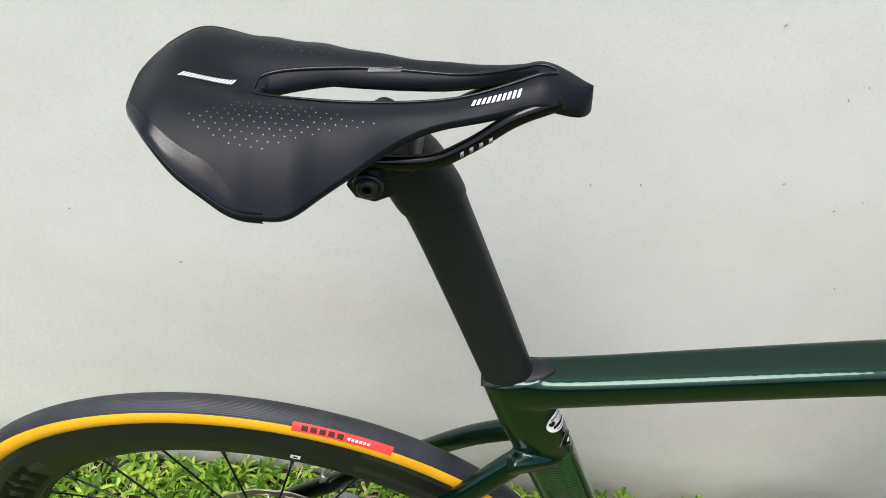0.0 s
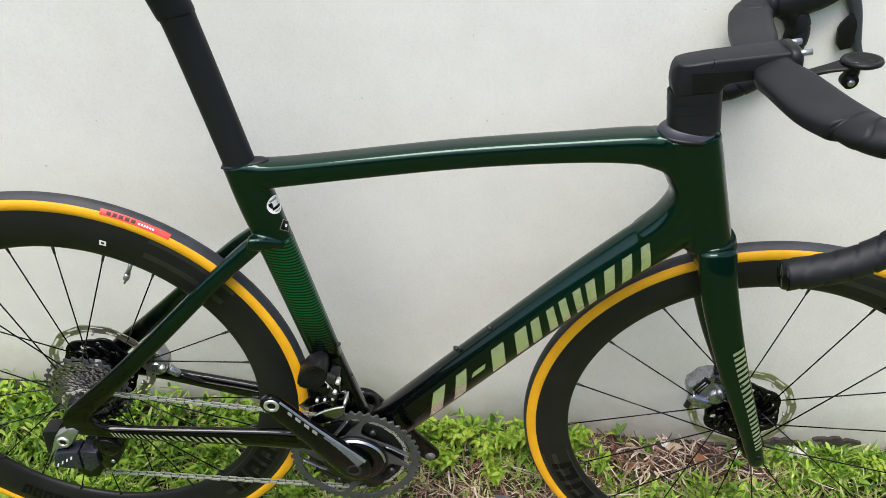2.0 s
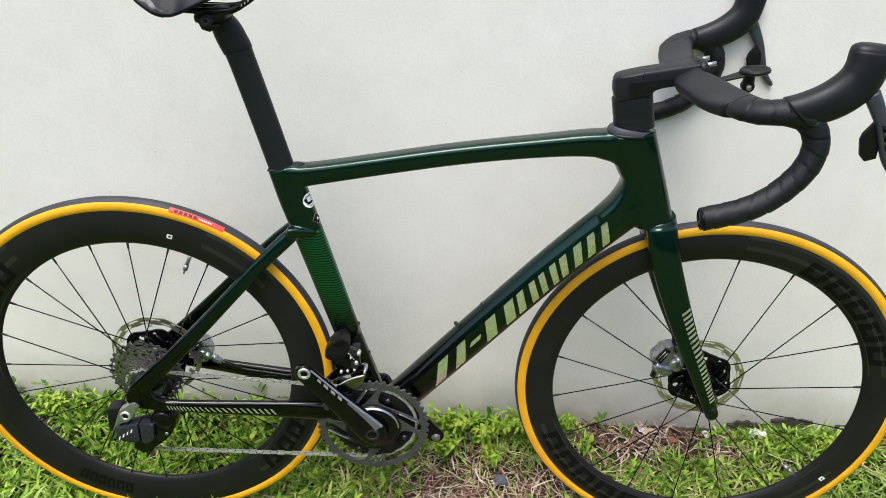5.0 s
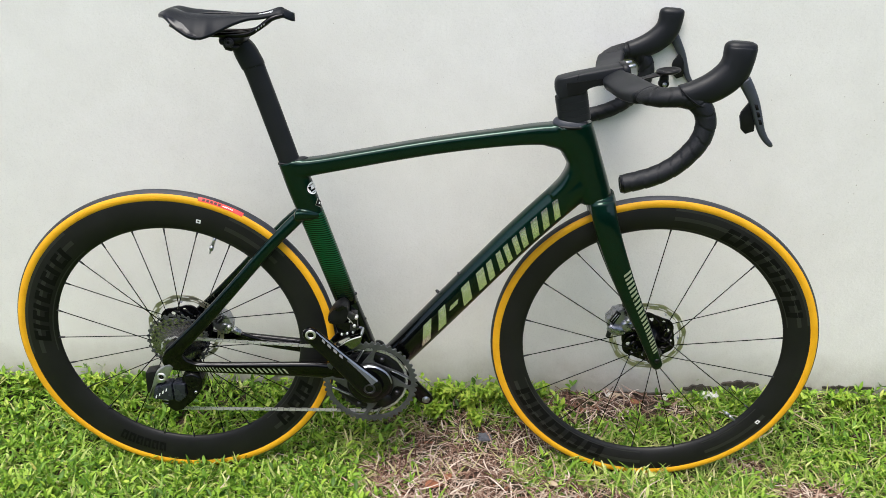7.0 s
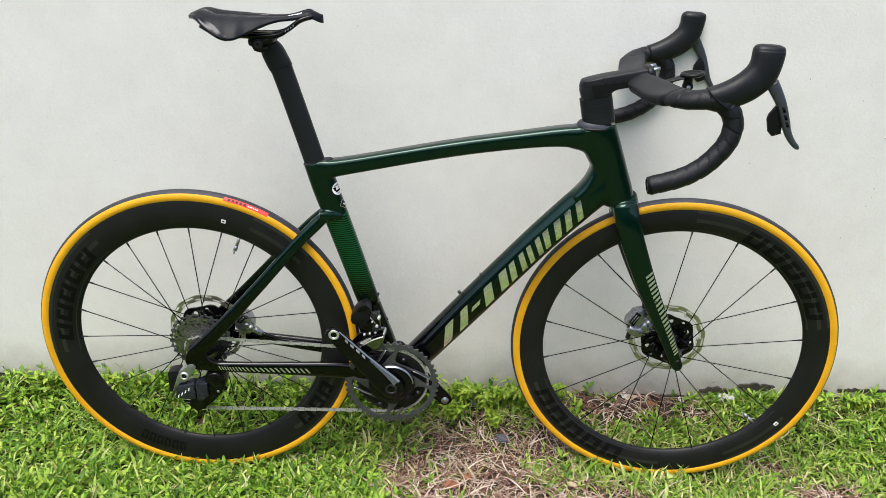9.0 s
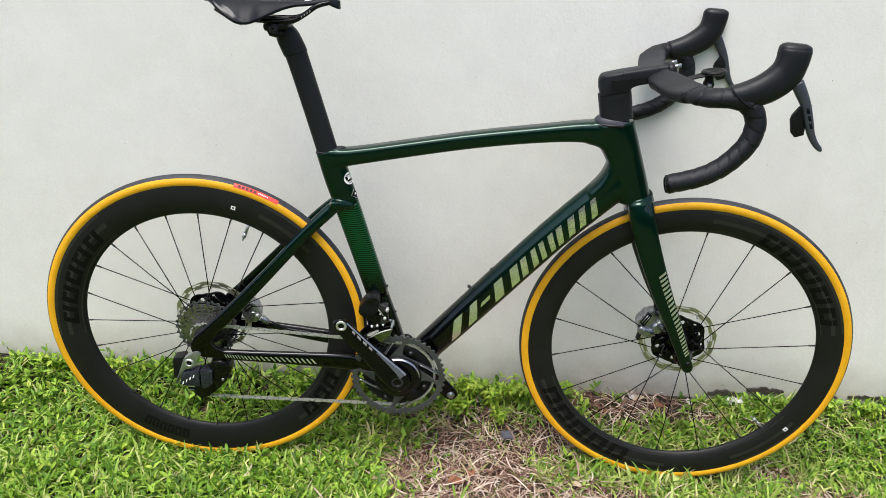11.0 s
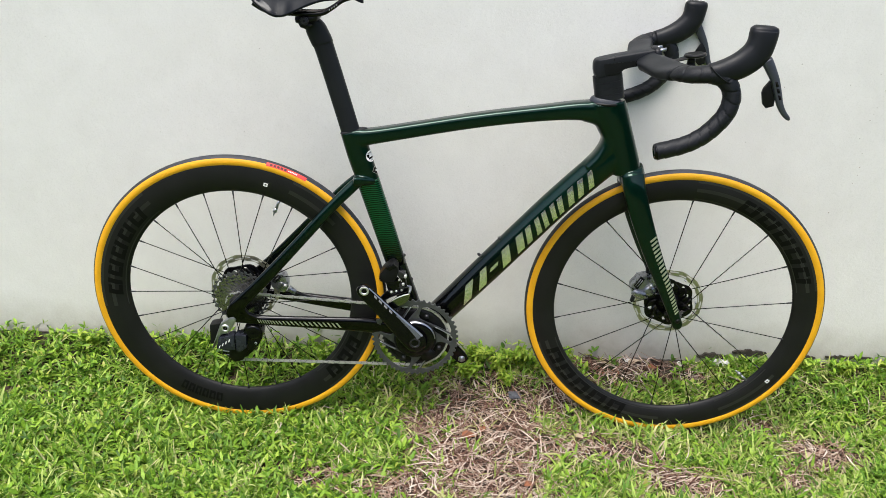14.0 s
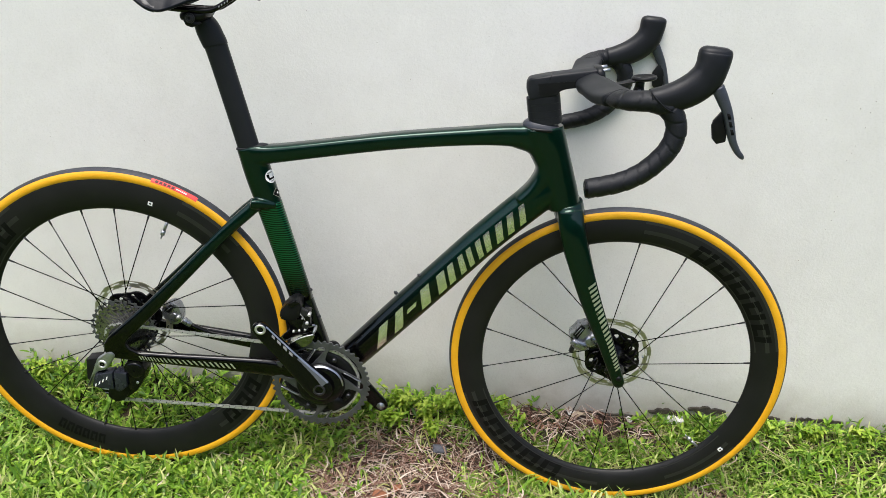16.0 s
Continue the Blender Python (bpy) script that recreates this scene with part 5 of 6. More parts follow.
def chain_path():
    r = 0.0748
    pts = []
    for x in np.linspace(-0.006, CX + 0.004, 60):
        pts.append((x, -0.043 + 0.003 * (x / CX), 0.1875 + (CZ - r - 0.1875) * x / CX))
    for a in np.linspace(-88, 96, 40):
        pts.append((CX + r * math.cos(radians(a)), -0.0375, CZ + r * math.sin(radians(a))))
    x0, z0 = pts[-1][0], pts[-1][2]
    for x in np.linspace(x0 - 0.004, 0.006, 60):
        u = (x0 - x) / (x0 - 0.006)
        pts.append((x, -0.0375 - 0.005 * u, z0 + (REAR[2] + 0.0238 - z0) * u))
    for a in np.linspace(84, 250, 24):
        pts.append((0.0238 * math.cos(radians(a)), -0.0427, REAR[2] + 0.0238 * math.sin(radians(a))))
    return np.array(pts)


cp = chain_path()
dist = np.concatenate([[0], np.cumsum(np.linalg.norm(np.diff(cp, axis=0), axis=1))])
steps = np.arange(0, dist[-1], 0.0127)
pos = np.stack([np.interp(steps, dist, cp[:, k]) for k in range(3)], 1)
chain = part("chain", joined(*[rod(p + (0, -0.0030, 0), p + (0, 0.0030, 0), 0.0016, 8) for p in pos]), DARK_METAL, bike, "bright steel chain")
tagged(chain, kind="stuff")
inner_link, outer_link = link_mesh(0.0016), link_mesh(0.0027)
inner_link.materials.append(CHAIN_STEEL)
outer_link.materials.append(CHAIN_STEEL)
for i in range(len(pos) - 1):
    a, b = pos[i], pos[i + 1]
    m = (a + b) / 2
    o = part("chain_link", inner_link if i % 2 else outer_link, None, chain)
    o.matrix_basis = Matrix.Translation(m) @ Euler((0, -math.atan2(b[2] - a[2], b[0] - a[0]), 0)).to_matrix().to_4x4()

# rear derailleur
rd = slab("rear_derailleur", [(0.010, 0.328), (0.003, 0.3355), (-0.006, 0.3330), (-0.018, 0.3235), (-0.0275, 0.3165), (-0.034, 0.300), (-0.043, 0.276), (-0.0525, 0.2535), (-0.0470, 0.2520), (-0.038, 0.272), (-0.0285, 0.2890), (-0.014, 0.2930), (-0.006, 0.302), (0.002, 0.316)], -0.1060, -0.0890, 0.0042, ALU, bike, "silver and black electronic rear derailleur")
part("pivot_ring", lathe([(0.0048, -0.1062), (0.0056, -0.1085), (0.0084, -0.1085), (0.0092, -0.1058)], 28, False, (-0.0165, 0, 0.3075)), STEEL, rd, "bright pivot ring")
part("pivot_bolt", lathe([(0.0010, -0.1070), (0.0048, -0.1072), (0.0050, -0.1040)], 24, False, (-0.0165, 0, 0.3075)), BLACK_PLASTIC, rd)
slab("hanger", [(-0.010, 0.322), (-0.006, 0.340), (0.010, 0.343), (0.016, 0.332), (0.006, 0.318)], -0.090, -0.068, 0.003, BLACK_PLASTIC, rd, "black derailleur hanger")
for x, z in ((0.0045, 0.3345), (-0.0035, 0.3275)):
    part("hanger_bolt", lathe([(0.0018, -0.0900), (0.0030, -0.0915), (0.0046, -0.0912), (0.0050, -0.0890)], 18, False, (x, 0, z)), STEEL, rd, "small steel hanger bolt")
slab("body_cover", [(-0.0405, 0.2570), (-0.0330, 0.2830), (-0.0140, 0.2885), (0.0020, 0.2915), (0.0022, 0.2535), (-0.020, 0.2535)], -0.1105, -0.0850, 0.0028, SLATE_ALLOY, rd, "slate grey alloy derailleur body")
slab("body_cover", [(0.0036, 0.2916), (0.0285, 0.2900), (0.0275, 0.2600), (0.0130, 0.2475), (0.0036, 0.2505)], -0.1085, -0.0830, 0.0028, SLATE_ALLOY, rd, "slate grey alloy derailleur body")
slab("battery", [(-0.0570, 0.3040), (-0.0330, 0.3090), (-0.0330, 0.290), (-0.0510, 0.2545), (-0.0595, 0.2575)], -0.0885, -0.062, 0.003, BLACK_PLASTIC, rd, "black derailleur battery")
slab("motor_housing", [(0.0425 + 0.0215 * math.cos(radians(a)), 0.2960 + 0.0215 * math.sin(radians(a))) for a in range(-20, 181, 12)] + [(0.0225, 0.2700), (0.0300, 0.2480), (0.0420, 0.2500), (0.0540, 0.2640), (0.0620, 0.2800)], -0.1030, -0.0660, 0.0050, BLACK_GLOSS, rd, "rounded glossy black motor housing")
part("motor_cap", lathe([(0.0020, -0.1052), (0.0120, -0.1050), (0.0165, -0.1040), (0.0176, -0.1015)], 36, False, (0.0430, 0, 0.2960)), BLACK_GLOSS, rd)
part("motor_screw", lathe([(0.0010, -0.1065), (0.0026, -0.1062), (0.0030, -0.1046)], 14, False, (0.0480, 0, 0.2700)), ALU, rd)
slab("lower_knuckle", [(-0.0400, 0.2480), (-0.0380, 0.2250), (-0.0220, 0.2130), (-0.0040, 0.2080), (0.0160, 0.2160), (0.0340, 0.2320), (0.0300, 0.2520), (0.0120, 0.2500)], -0.0790, -0.0560, 0.0045, BLACK_GLOSS, rd)
part("knuckle_pin", rod((-0.0360, -0.0795, 0.2330), (0.0030, -0.0795, 0.2285), 0.0014, 10), STEEL, rd, "thin steel pin")
part("knuckle_pin", rod((-0.0320, -0.0795, 0.2240), (-0.0080, -0.0795, 0.2200), 0.0009, 8), ALU, rd)
part("derailleur_print", joined(*[([(-0.0345 + 0.0076 * k + dx, -0.1110, 0.2600 + 0.0056 * k + dz) for dx, dz in ((0, -0.0030), (0.0030, -0.0006), (0.0048, 0.0066), (0.0018, 0.0042))], [(0, 1, 2, 3)]) for k in range(4)]), WHITE, rd, "white printed bars")
cage = [(-0.014, 0.252), (0.006, 0.262), (0.024, 0.250), (0.020, 0.222), (0.006, 0.196), (-0.012, 0.190), (-0.026, 0.202), (-0.022, 0.226)]
part("derailleur_cage", joined(plate(cage, -0.058, -0.0555), plate(cage, -0.034, -0.0325)), BLACK_PLASTIC, rd, "black derailleur cage")
part("jockey_wheel", gear(0.0195, 12, 0.003, 0.006, -0.0455, -0.0435, (-0.006, 0, 0.2085)), DARK_METAL, rd)
part("jockey_wheel", gear(0.0215, 12, 0.003, 0.006, -0.0455, -0.0435, (0.006, 0, 0.246)), DARK_METAL, rd)

rd.matrix_basis = Matrix.Translation((-0.0058, 0.032, -0.0205))
for ob in rd.children:
    if ob.name.startswith(("derailleur_cage", "jockey_wheel")):
        ob.matrix_basis = Matrix.Translation((0.0058, -0.032, 0.0205))

# front derailleur
fd = slab("front_derailleur", [(0.3150, 0.4040), (0.3180, 0.4160), (0.3285, 0.4310), (0.3400, 0.4400), (0.3490, 0.4420), (0.3570, 0.4360), (0.3590, 0.4250), (0.3560, 0.4050), (0.3480, 0.3960), (0.3300, 0.3930), (0.3180, 0.3950)], -0.046, -0.012, 0.0065, BLACK_PLASTIC, bike, "black electronic front derailleur with a steel cage")
slab("battery_latch", [(0.3300, 0.4300), (0.3480, 0.4405), (0.3560, 0.4350), (0.3400, 0.4250)], -0.0485, -0.044, 0.001, BLACK_GLOSS, fd)
slab("linkage", [(0.3300, 0.3950), (0.3350, 0.3750), (0.3620, 0.3720), (0.3760, 0.3850), (0.3740, 0.4120), (0.3610, 0.4200), (0.3560, 0.4000)], -0.044, -0.014, 0.003, BLACK_GLOSS, fd, "glossy black linkage")
slab("linkage_arm", [(0.3590, 0.4250), (0.3700, 0.4180), (0.3680, 0.4060), (0.3560, 0.4120)], -0.0475, -0.040, 0.0015, DARK_METAL, fd)
slab("linkage_arm", [(0.3620, 0.3960), (0.3735, 0.3900), (0.3700, 0.3790), (0.3590, 0.3830)], -0.0475, -0.040, 0.0015, DARK_METAL, fd)
slab("derailleur_cage", [(0.3330, 0.3440), (0.3420, 0.3545), (0.3540, 0.3640), (0.3690, 0.3710), (0.3835, 0.3755), (0.3850, 0.3700), (0.3800, 0.3560), (0.3680, 0.3450), (0.3530, 0.3370), (0.3400, 0.3350)], -0.0545, -0.0515, 0.0012, DARK_CHROME, fd, "dark polished chain cage plate")
part("cage_lip", tube([(0.3400, -0.0550, 0.3520, 0.0012, 0.0010), (0.3540, -0.0553, 0.3620, 0.0014, 0.0012), (0.3690, -0.0553, 0.3690, 0.0014, 0.0012), (0.3830, -0.0550, 0.3735, 0.0012, 0.0010)], 14, 8), STEEL, fd, "bright rolled cage lip")
part("derailleur_cage", tube([(0.318, -0.035, 0.346, 0.006, 0.0010), (0.345, -0.035, 0.366, 0.010, 0.0012), (0.385, -0.035, 0.378, 0.008, 0.0012)], 14, 12, 4.0), DARK_CHROME, fd)
part("cage_bridge", tube([(0.3830, -0.054, 0.3760, 0.0034, 0.002), (0.3845, -0.045, 0.3800, 0.0034, 0.003), (0.3850, -0.034, 0.3800, 0.0034, 0.002)], 8, 10, 3.0, (1, 0, 0)), ALU, fd)
for x, y, z, r in ((0.3735, -0.0475, 0.4110, 0.0034), (0.3690, -0.0480, 0.3925, 0.0032), (0.3430, -0.0465, 0.3720, 0.0024), (0.3540, -0.0465, 0.3745, 0.0022), (0.3655, -0.0465, 0.3775, 0.0024), (0.3600, -0.0470, 0.4020, 0.0018)):
    part("link_screw", joined(rod((x, y, z), (x, y + 0.010, z), r, 14), lathe([(0.0006, y - 0.0012), (r * 0.8, y - 0.0010), (r, y)], 14, False, (x, 0, z))), STEEL, fd)
part("wire_spring", tube([(0.3560, -0.0478, 0.4130, 0.0007, 0.0007), (0.3620, -0.0490, 0.4070, 0.0007, 0.0007), (0.3660, -0.0485, 0.4000, 0.0007, 0.0007)], 10, 6), STEEL, fd)

# brake calipers and hose
fc = slab("front_brake_caliper", [(0.9120, 0.3850), (0.9200, 0.3895), (0.9330, 0.3905), (0.9450, 0.3880), (0.9520, 0.3700), (0.9545, 0.3400), (0.9400, 0.3330), (0.9180, 0.3300), (0.9030, 0.3340), (0.8940, 0.3500), (0.8925, 0.3660), (0.9010, 0.3735), (0.9075, 0.3860)], 0.034, 0.064, 0.0065, CALIPER_ALLOY, bike, "silver front disc brake caliper")
slab("pad_window", [(0.8975, 0.3640), (0.9120, 0.3870), (0.9210, 0.3815), (0.9075, 0.3545)], 0.0310, 0.038, 0.0008, BLACK_PLASTIC, fc, "dark pad window")
for k in range(2):
    part("pad_fin", rod((0.9010 + 0.0045 * k, 0.0300, 0.3655 - 0.0030 * k), (0.9115 + 0.0045 * k, 0.0300, 0.3825 - 0.0030 * k), 0.0009, 8), ALU, fc, "bright pad fin")
part("piston_housing", lathe([(0.0010, 0.0255), (0.0095, 0.0258), (0.0130, 0.0285), (0.0150, 0.0350)], 32, False, (0.9355, 0, 0.3520)), CALIPER_ALLOY, fc)
part("piston_housing", tube([(0.8975, 0.0330, 0.3510, 0.0075, 0.0060), (0.9075, 0.0310, 0.3450, 0.0100, 0.0080), (0.9200, 0.0310, 0.3410, 0.0105, 0.0080), (0.9300, 0.0330, 0.3400, 0.0080, 0.0060)], 14, 18, 2.6), CALIPER_ALLOY, fc)
part("caliper_screw", joined(rod((0.9355, 0.0235, 0.3670), (0.9355, 0.034, 0.3670), 0.0040, 16)), STEEL, fc)
part("caliper_screw", joined(rod((0.9300, 0.0265, 0.3860), (0.9300, 0.036, 0.3860), 0.0026, 12)), BLACK_PLASTIC, fc)
part("hose_fitting", rod((0.9040, 0.040, 0.3400), (0.9000, 0.040, 0.3210), 0.0052, 14), DARK_METAL, fc)
part("mount_bolt", rod((0.9290, 0.044, 0.3940), (0.9270, 0.044, 0.4150), 0.0052, 14), BLACK_PLASTIC, fc)
rc = slab("rear_brake_caliper", [(0.0560, 0.3530), (0.0640, 0.3660), (0.0790, 0.3740), (0.0930, 0.3660), (0.0990, 0.3480), (0.0990, 0.3330), (0.0890, 0.3210), (0.0720, 0.3230), (0.0600, 0.3360)], 0.034, 0.062, 0.0065, CALIPER_ALLOY, bike, "silver rear disc brake caliper")
slab("pad_window", [(0.0650, 0.3570), (0.0770, 0.3690), (0.0860, 0.3640), (0.0740, 0.3500)], 0.0315, 0.038, 0.0008, BLACK_PLASTIC, rc, "dark pad window")
part("pad_fin", rod((0.0700, 0.0305, 0.3560), (0.0800, 0.0305, 0.3650), 0.0009, 8), ALU, rc, "bright pad fin")
flatshade(part("piston_housing", lathe([(0.0010, 0.0308), (0.0088, 0.0310), (0.0098, 0.0325), (0.0100, 0.0350)], 28, False, (0.0840, 0, 0.3400)), CALIPER_ALLOY, rc), 25)
part("caliper_screw", rod((0.0930, 0.0280, 0.3420), (0.0930, 0.038, 0.3420), 0.0040, 16), STEEL, rc)
part("hose_fitting", tube([(0.098, 0.044, 0.330, 0.0075, 0.0075), (0.108, 0.0435, 0.3235, 0.0068, 0.0068), (0.114, 0.043, 0.3195, 0.0050, 0.0050)], 8, 12), CALIPER_ALLOY, rc, "alloy hose fitting")
part("brake_hose", tube([(0.112, 0.043, 0.3205, 0.0050, 0.0050), (0.140, 0.043, 0.309, 0.0046, 0.0046), (0.152, 0.0425, 0.306, 0.0028, 0.0028), (0.17, 0.0415, 0.304, 0.0026, 0.0026), (0.22, 0.038, 0.300, 0.0026, 0.0026), (0.26, 0.035, 0.294, 0.0026, 0.0026)], 20, 10), BLACK_GLOSS, rc, "black brake hose")
# hose at the bottom bracket
part("cable_loop", tube([(0.392, 0.030, 0.280, 0.0032, 0.0032), (0.397, 0.040, 0.296, 0.0032, 0.0032), (0.407, 0.042, 0.303, 0.0032, 0.0032), (0.418, 0.040, 0.298, 0.0032, 0.0032), (0.424, 0.030, 0.284, 0.0032, 0.0032)], 24, 10), BLACK_PLASTIC, frame_ob, "black cable loop")


# ---- planting ----
def leafy_material(name, stops, translucent=0.3, rough=0.5):
    m, nt, p = base_mat(name)
    geo = nt.nodes.new("ShaderNodeNewGeometry")
    col = ramp(nt, geo.outputs["Random Per Island"], stops)
    spots = ramp(nt, noise_of(nt, 160, 3), [(0.35, (0.8, 0.8, 0.8)), (0.7, (1.12, 1.12, 1.12))])
    col = mixc(nt, 1.0, col, spots, "MULTIPLY")
    nt.links.new(col, p.inputs["Base Color"])
    p.inputs["Roughness"].default_value = rough
    p.inputs["Specular IOR Level"].default_value = 0.35
    if translucent:
        tr = nt.nodes.new("ShaderNodeBsdfTranslucent")
        nt.links.new(col, tr.inputs["Color"])
        mx = nt.nodes.new("ShaderNodeMixShader")
        mx.inputs[0].default_value = translucent
        nt.links.new(p.outputs[0], mx.inputs[1])
        nt.links.new(tr.outputs[0], mx.inputs[2])
        nt.links.new(mx.outputs[0], nt.nodes["Material Output"].inputs["Surface"])
    return m


LEAF = leafy_material("ground_cover_leaf", [(0.0, (0.045, 0.115, 0.010)), (0.35, (0.15, 0.30, 0.024)), (0.7, (0.29, 0.48, 0.045)), (0.97, (0.44, 0.58, 0.08)), (1.0, (0.58, 0.52, 0.16))])
BROAD = leafy_material("broad_grass_blade", [(0.0, (0.07, 0.17, 0.016)), (0.4, (0.20, 0.37, 0.035)), (0.8, (0.40, 0.55, 0.10)), (1.0, (0.66, 0.68, 0.28))])
BLADE = leafy_material("grass_blade", [(0.0, (0.14, 0.24, 0.030)), (0.45, (0.31, 0.40, 0.085)), (0.75, (0.50, 0.50, 0.19)), (1.0, (0.70, 0.61, 0.38))])
WEED_LEAF = leafy_material("weed_leaf", [(0.0, (0.15, 0.28, 0.02)), (0.5, (0.29, 0.45, 0.04)), (1.0, (0.46, 0.56, 0.08))])
STRAW = leafy_material("dry_straw", [(0.0, (0.075, 0.030, 0.020)), (0.35, (0.22, 0.122, 0.085)), (0.65, (0.40, 0.285, 0.215)), (1.0, (0.66, 0.56, 0.47))], 0.0, 0.8)
DEAD = leafy_material("dead_leaf", [(0.0, (0.16, 0.05, 0.02)), (0.45, (0.28, 0.12, 0.06)), (0.75, (0.40, 0.27, 0.18)), (1.0, (0.66, 0.58, 0.48))], 0.15, 0.7)
BARE = [(0.250, 0.310, 0.180, 0.235), (0.075, 0.115, 0.125, 0.066), (-0.11, 0.14, 0.05, 0.04), (0.66, 0.560, 0.20, 0.040), (0.53, 0.275, 0.13, 0.05), (0.69, 0.185, 0.10, 0.055), (0.28, 0.02, 0.06, 0.05), (0.92, 0.40, 0.05, 0.03), (1.05, 0.30, 0.10, 0.055), (0.94, 0.20, 0.06, 0.04), (0.30, 0.13, 0.09, 0.07), (0.44, 0.47, 0.10, 0.06)]


def bareness(x, y):
    b = np.zeros_like(x)
    for cx, cy, rx, ry in BARE:
        d = np.sqrt(((x - cx) / rx) ** 2 + ((y - cy) / ry) ** 2)
        d = d + 0.22 * np.sin(31 * x + 7 * cy) * np.sin(37 * y + 3 * cx)
        b = np.maximum(b, 1 - smooth01((d - 0.62) / 0.75))
    return b


def clumps(x, y):
    """0 to 1: thin and thick places of the lawn."""
    return 0.5 + 0.25 * np.sin(23 * x + 9 * np.sin(5 * y)) * np.sin(27 * y + 6 * np.sin(4 * x)) + 0.25 * np.sin(61 * x + 5 * np.sin(17 * y)) * np.sin(53 * y + 4 * np.sin(13 * x))


def thinning(x, y):
    """How thick the lawn is kept outside the stretch round the bicycle: it thins out and its rim is ragged."""
    d = np.hypot(np.maximum(np.maximum(-1.35 - x, x - 1.65), 0), np.maximum(-0.15 - y, 0))
    rim = smooth01(np.minimum(np.minimum(x + 2.6, 2.8 - x), y + 1.7) / 0.6)
    return (0.80 * np.exp(-d / 0.2) + 0.2) * rim


def unit(v):
    return v / np.linalg.norm(v, axis=1, keepdims=True)


def leaves_mesh(name, base, direction, length, width, droop, roll):
    """Many folded leaves of eight points each, in one mesh."""
    n = len(base)
    d = unit(direction)
    side = unit(np.cross(d, np.tile((0, 0, 1.0), (n, 1))) + 1e-6)
    up = np.cross(side, d)
    side = side * np.cos(roll)[:, None] + up * np.sin(roll)[:, None]
    up = np.cross(side, d)
    P = []
    for t, w, c in ((0, 0, 0), (0.36, 1, 1), (0.36, -1, 1), (0.36, 0, 0), (0.74, 0.72, 1), (0.74, -0.72, 1), (0.74, 0, 0), (1, 0, 0)):
        p = base + d * (length * t)[:, None] + side * (width * w)[:, None] + up * (width * 0.34 * c * (abs(w) > 0))[:, None]
        p[:, 2] -= droop * length * t * t
        P.append(p)
    V = np.stack(P, 1).reshape(-1, 3)
    quad = np.array([(3, 6, 4, 1), (2, 5, 6, 3)])
    tri = np.array([(0, 3, 1), (0, 2, 3), (4, 6, 7), (6, 5, 7)])
    off = (np.arange(n) * 8)[:, None, None]
    loops = np.concatenate([(quad[None] + off).reshape(n, -1), (tri[None] + off).reshape(n, -1)], 1).ravel()
    sizes = np.tile([4, 4, 3, 3, 3, 3], n)
    return raw_mesh(name, V, loops, sizes)


def raw_mesh(name, V, loops, sizes):
    me = bpy.data.meshes.new(name)
    me.vertices.add(len(V))
    me.vertices.foreach_set("co", V.astype(np.float32).ravel())
    me.loops.add(len(loops))
    me.loops.foreach_set("vertex_index", loops.astype(np.int32))
    me.polygons.add(len(sizes))
    me.polygons.foreach_set("loop_start", np.concatenate([[0], np.cumsum(sizes)[:-1]]).astype(np.int32))
    me.polygons.foreach_set("use_smooth", np.ones(len(sizes), bool))
    me.update(calc_edges=True)
    return me


def strips_mesh(name, base, direction, length, width, droop, bend, segs=5, taper=1.0):
    """Many narrow arching strips: grass blades and dry stalks."""
    n = len(base)
    d = unit(direction)
    side = unit(np.cross(d, np.tile((0, 0, 1.0), (n, 1))) + 1e-6)
    P = []
    for i in range(segs + 1):
        t = i / segs
        w = width * (1 - taper * t ** 2.2) * (0.55 + 0.45 * min(1, t * 4))
        c = base + d * (length * t)[:, None] + side * (bend * length * t * t)[:, None]
        c[:, 2] -= droop * length * t ** 2
        P += [c + side * w[:, None], c - side * w[:, None]]
    V = np.stack(P, 1).reshape(-1, 3)
    k = 2 * (segs + 1)
    quad = np.array([(2 * i, 2 * i + 1, 2 * i + 3, 2 * i + 2) for i in range(segs)])
    loops = (quad[None] + (np.arange(n) * k)[:, None, None]).ravel()
    return raw_mesh(name, V, loops, np.full(n * segs, 4))


def scatter(rng, count, x0, x1, y0, y1):
    return rng.uniform(x0, x1, count), rng.uniform(y0, y1, count)


def clear_of_tyres(x, y):
    """False where a tyre stands in the plants."""
    u = (x + 0.315) * math.cos(radians(1.2)) + (y - 0.37) * math.sin(radians(1.2))
    v = -(x + 0.315) * math.sin(radians(1.2)) + (y - 0.37) * math.cos(radians(1.2))
    rear = (abs(u) < 0.13) & (abs(v) < 0.016)
    front = (abs(u - 0.98) < 0.13) & (abs(v + 0.10 * (u - 0.98)) < 0.016)
    return ~(rear | front)


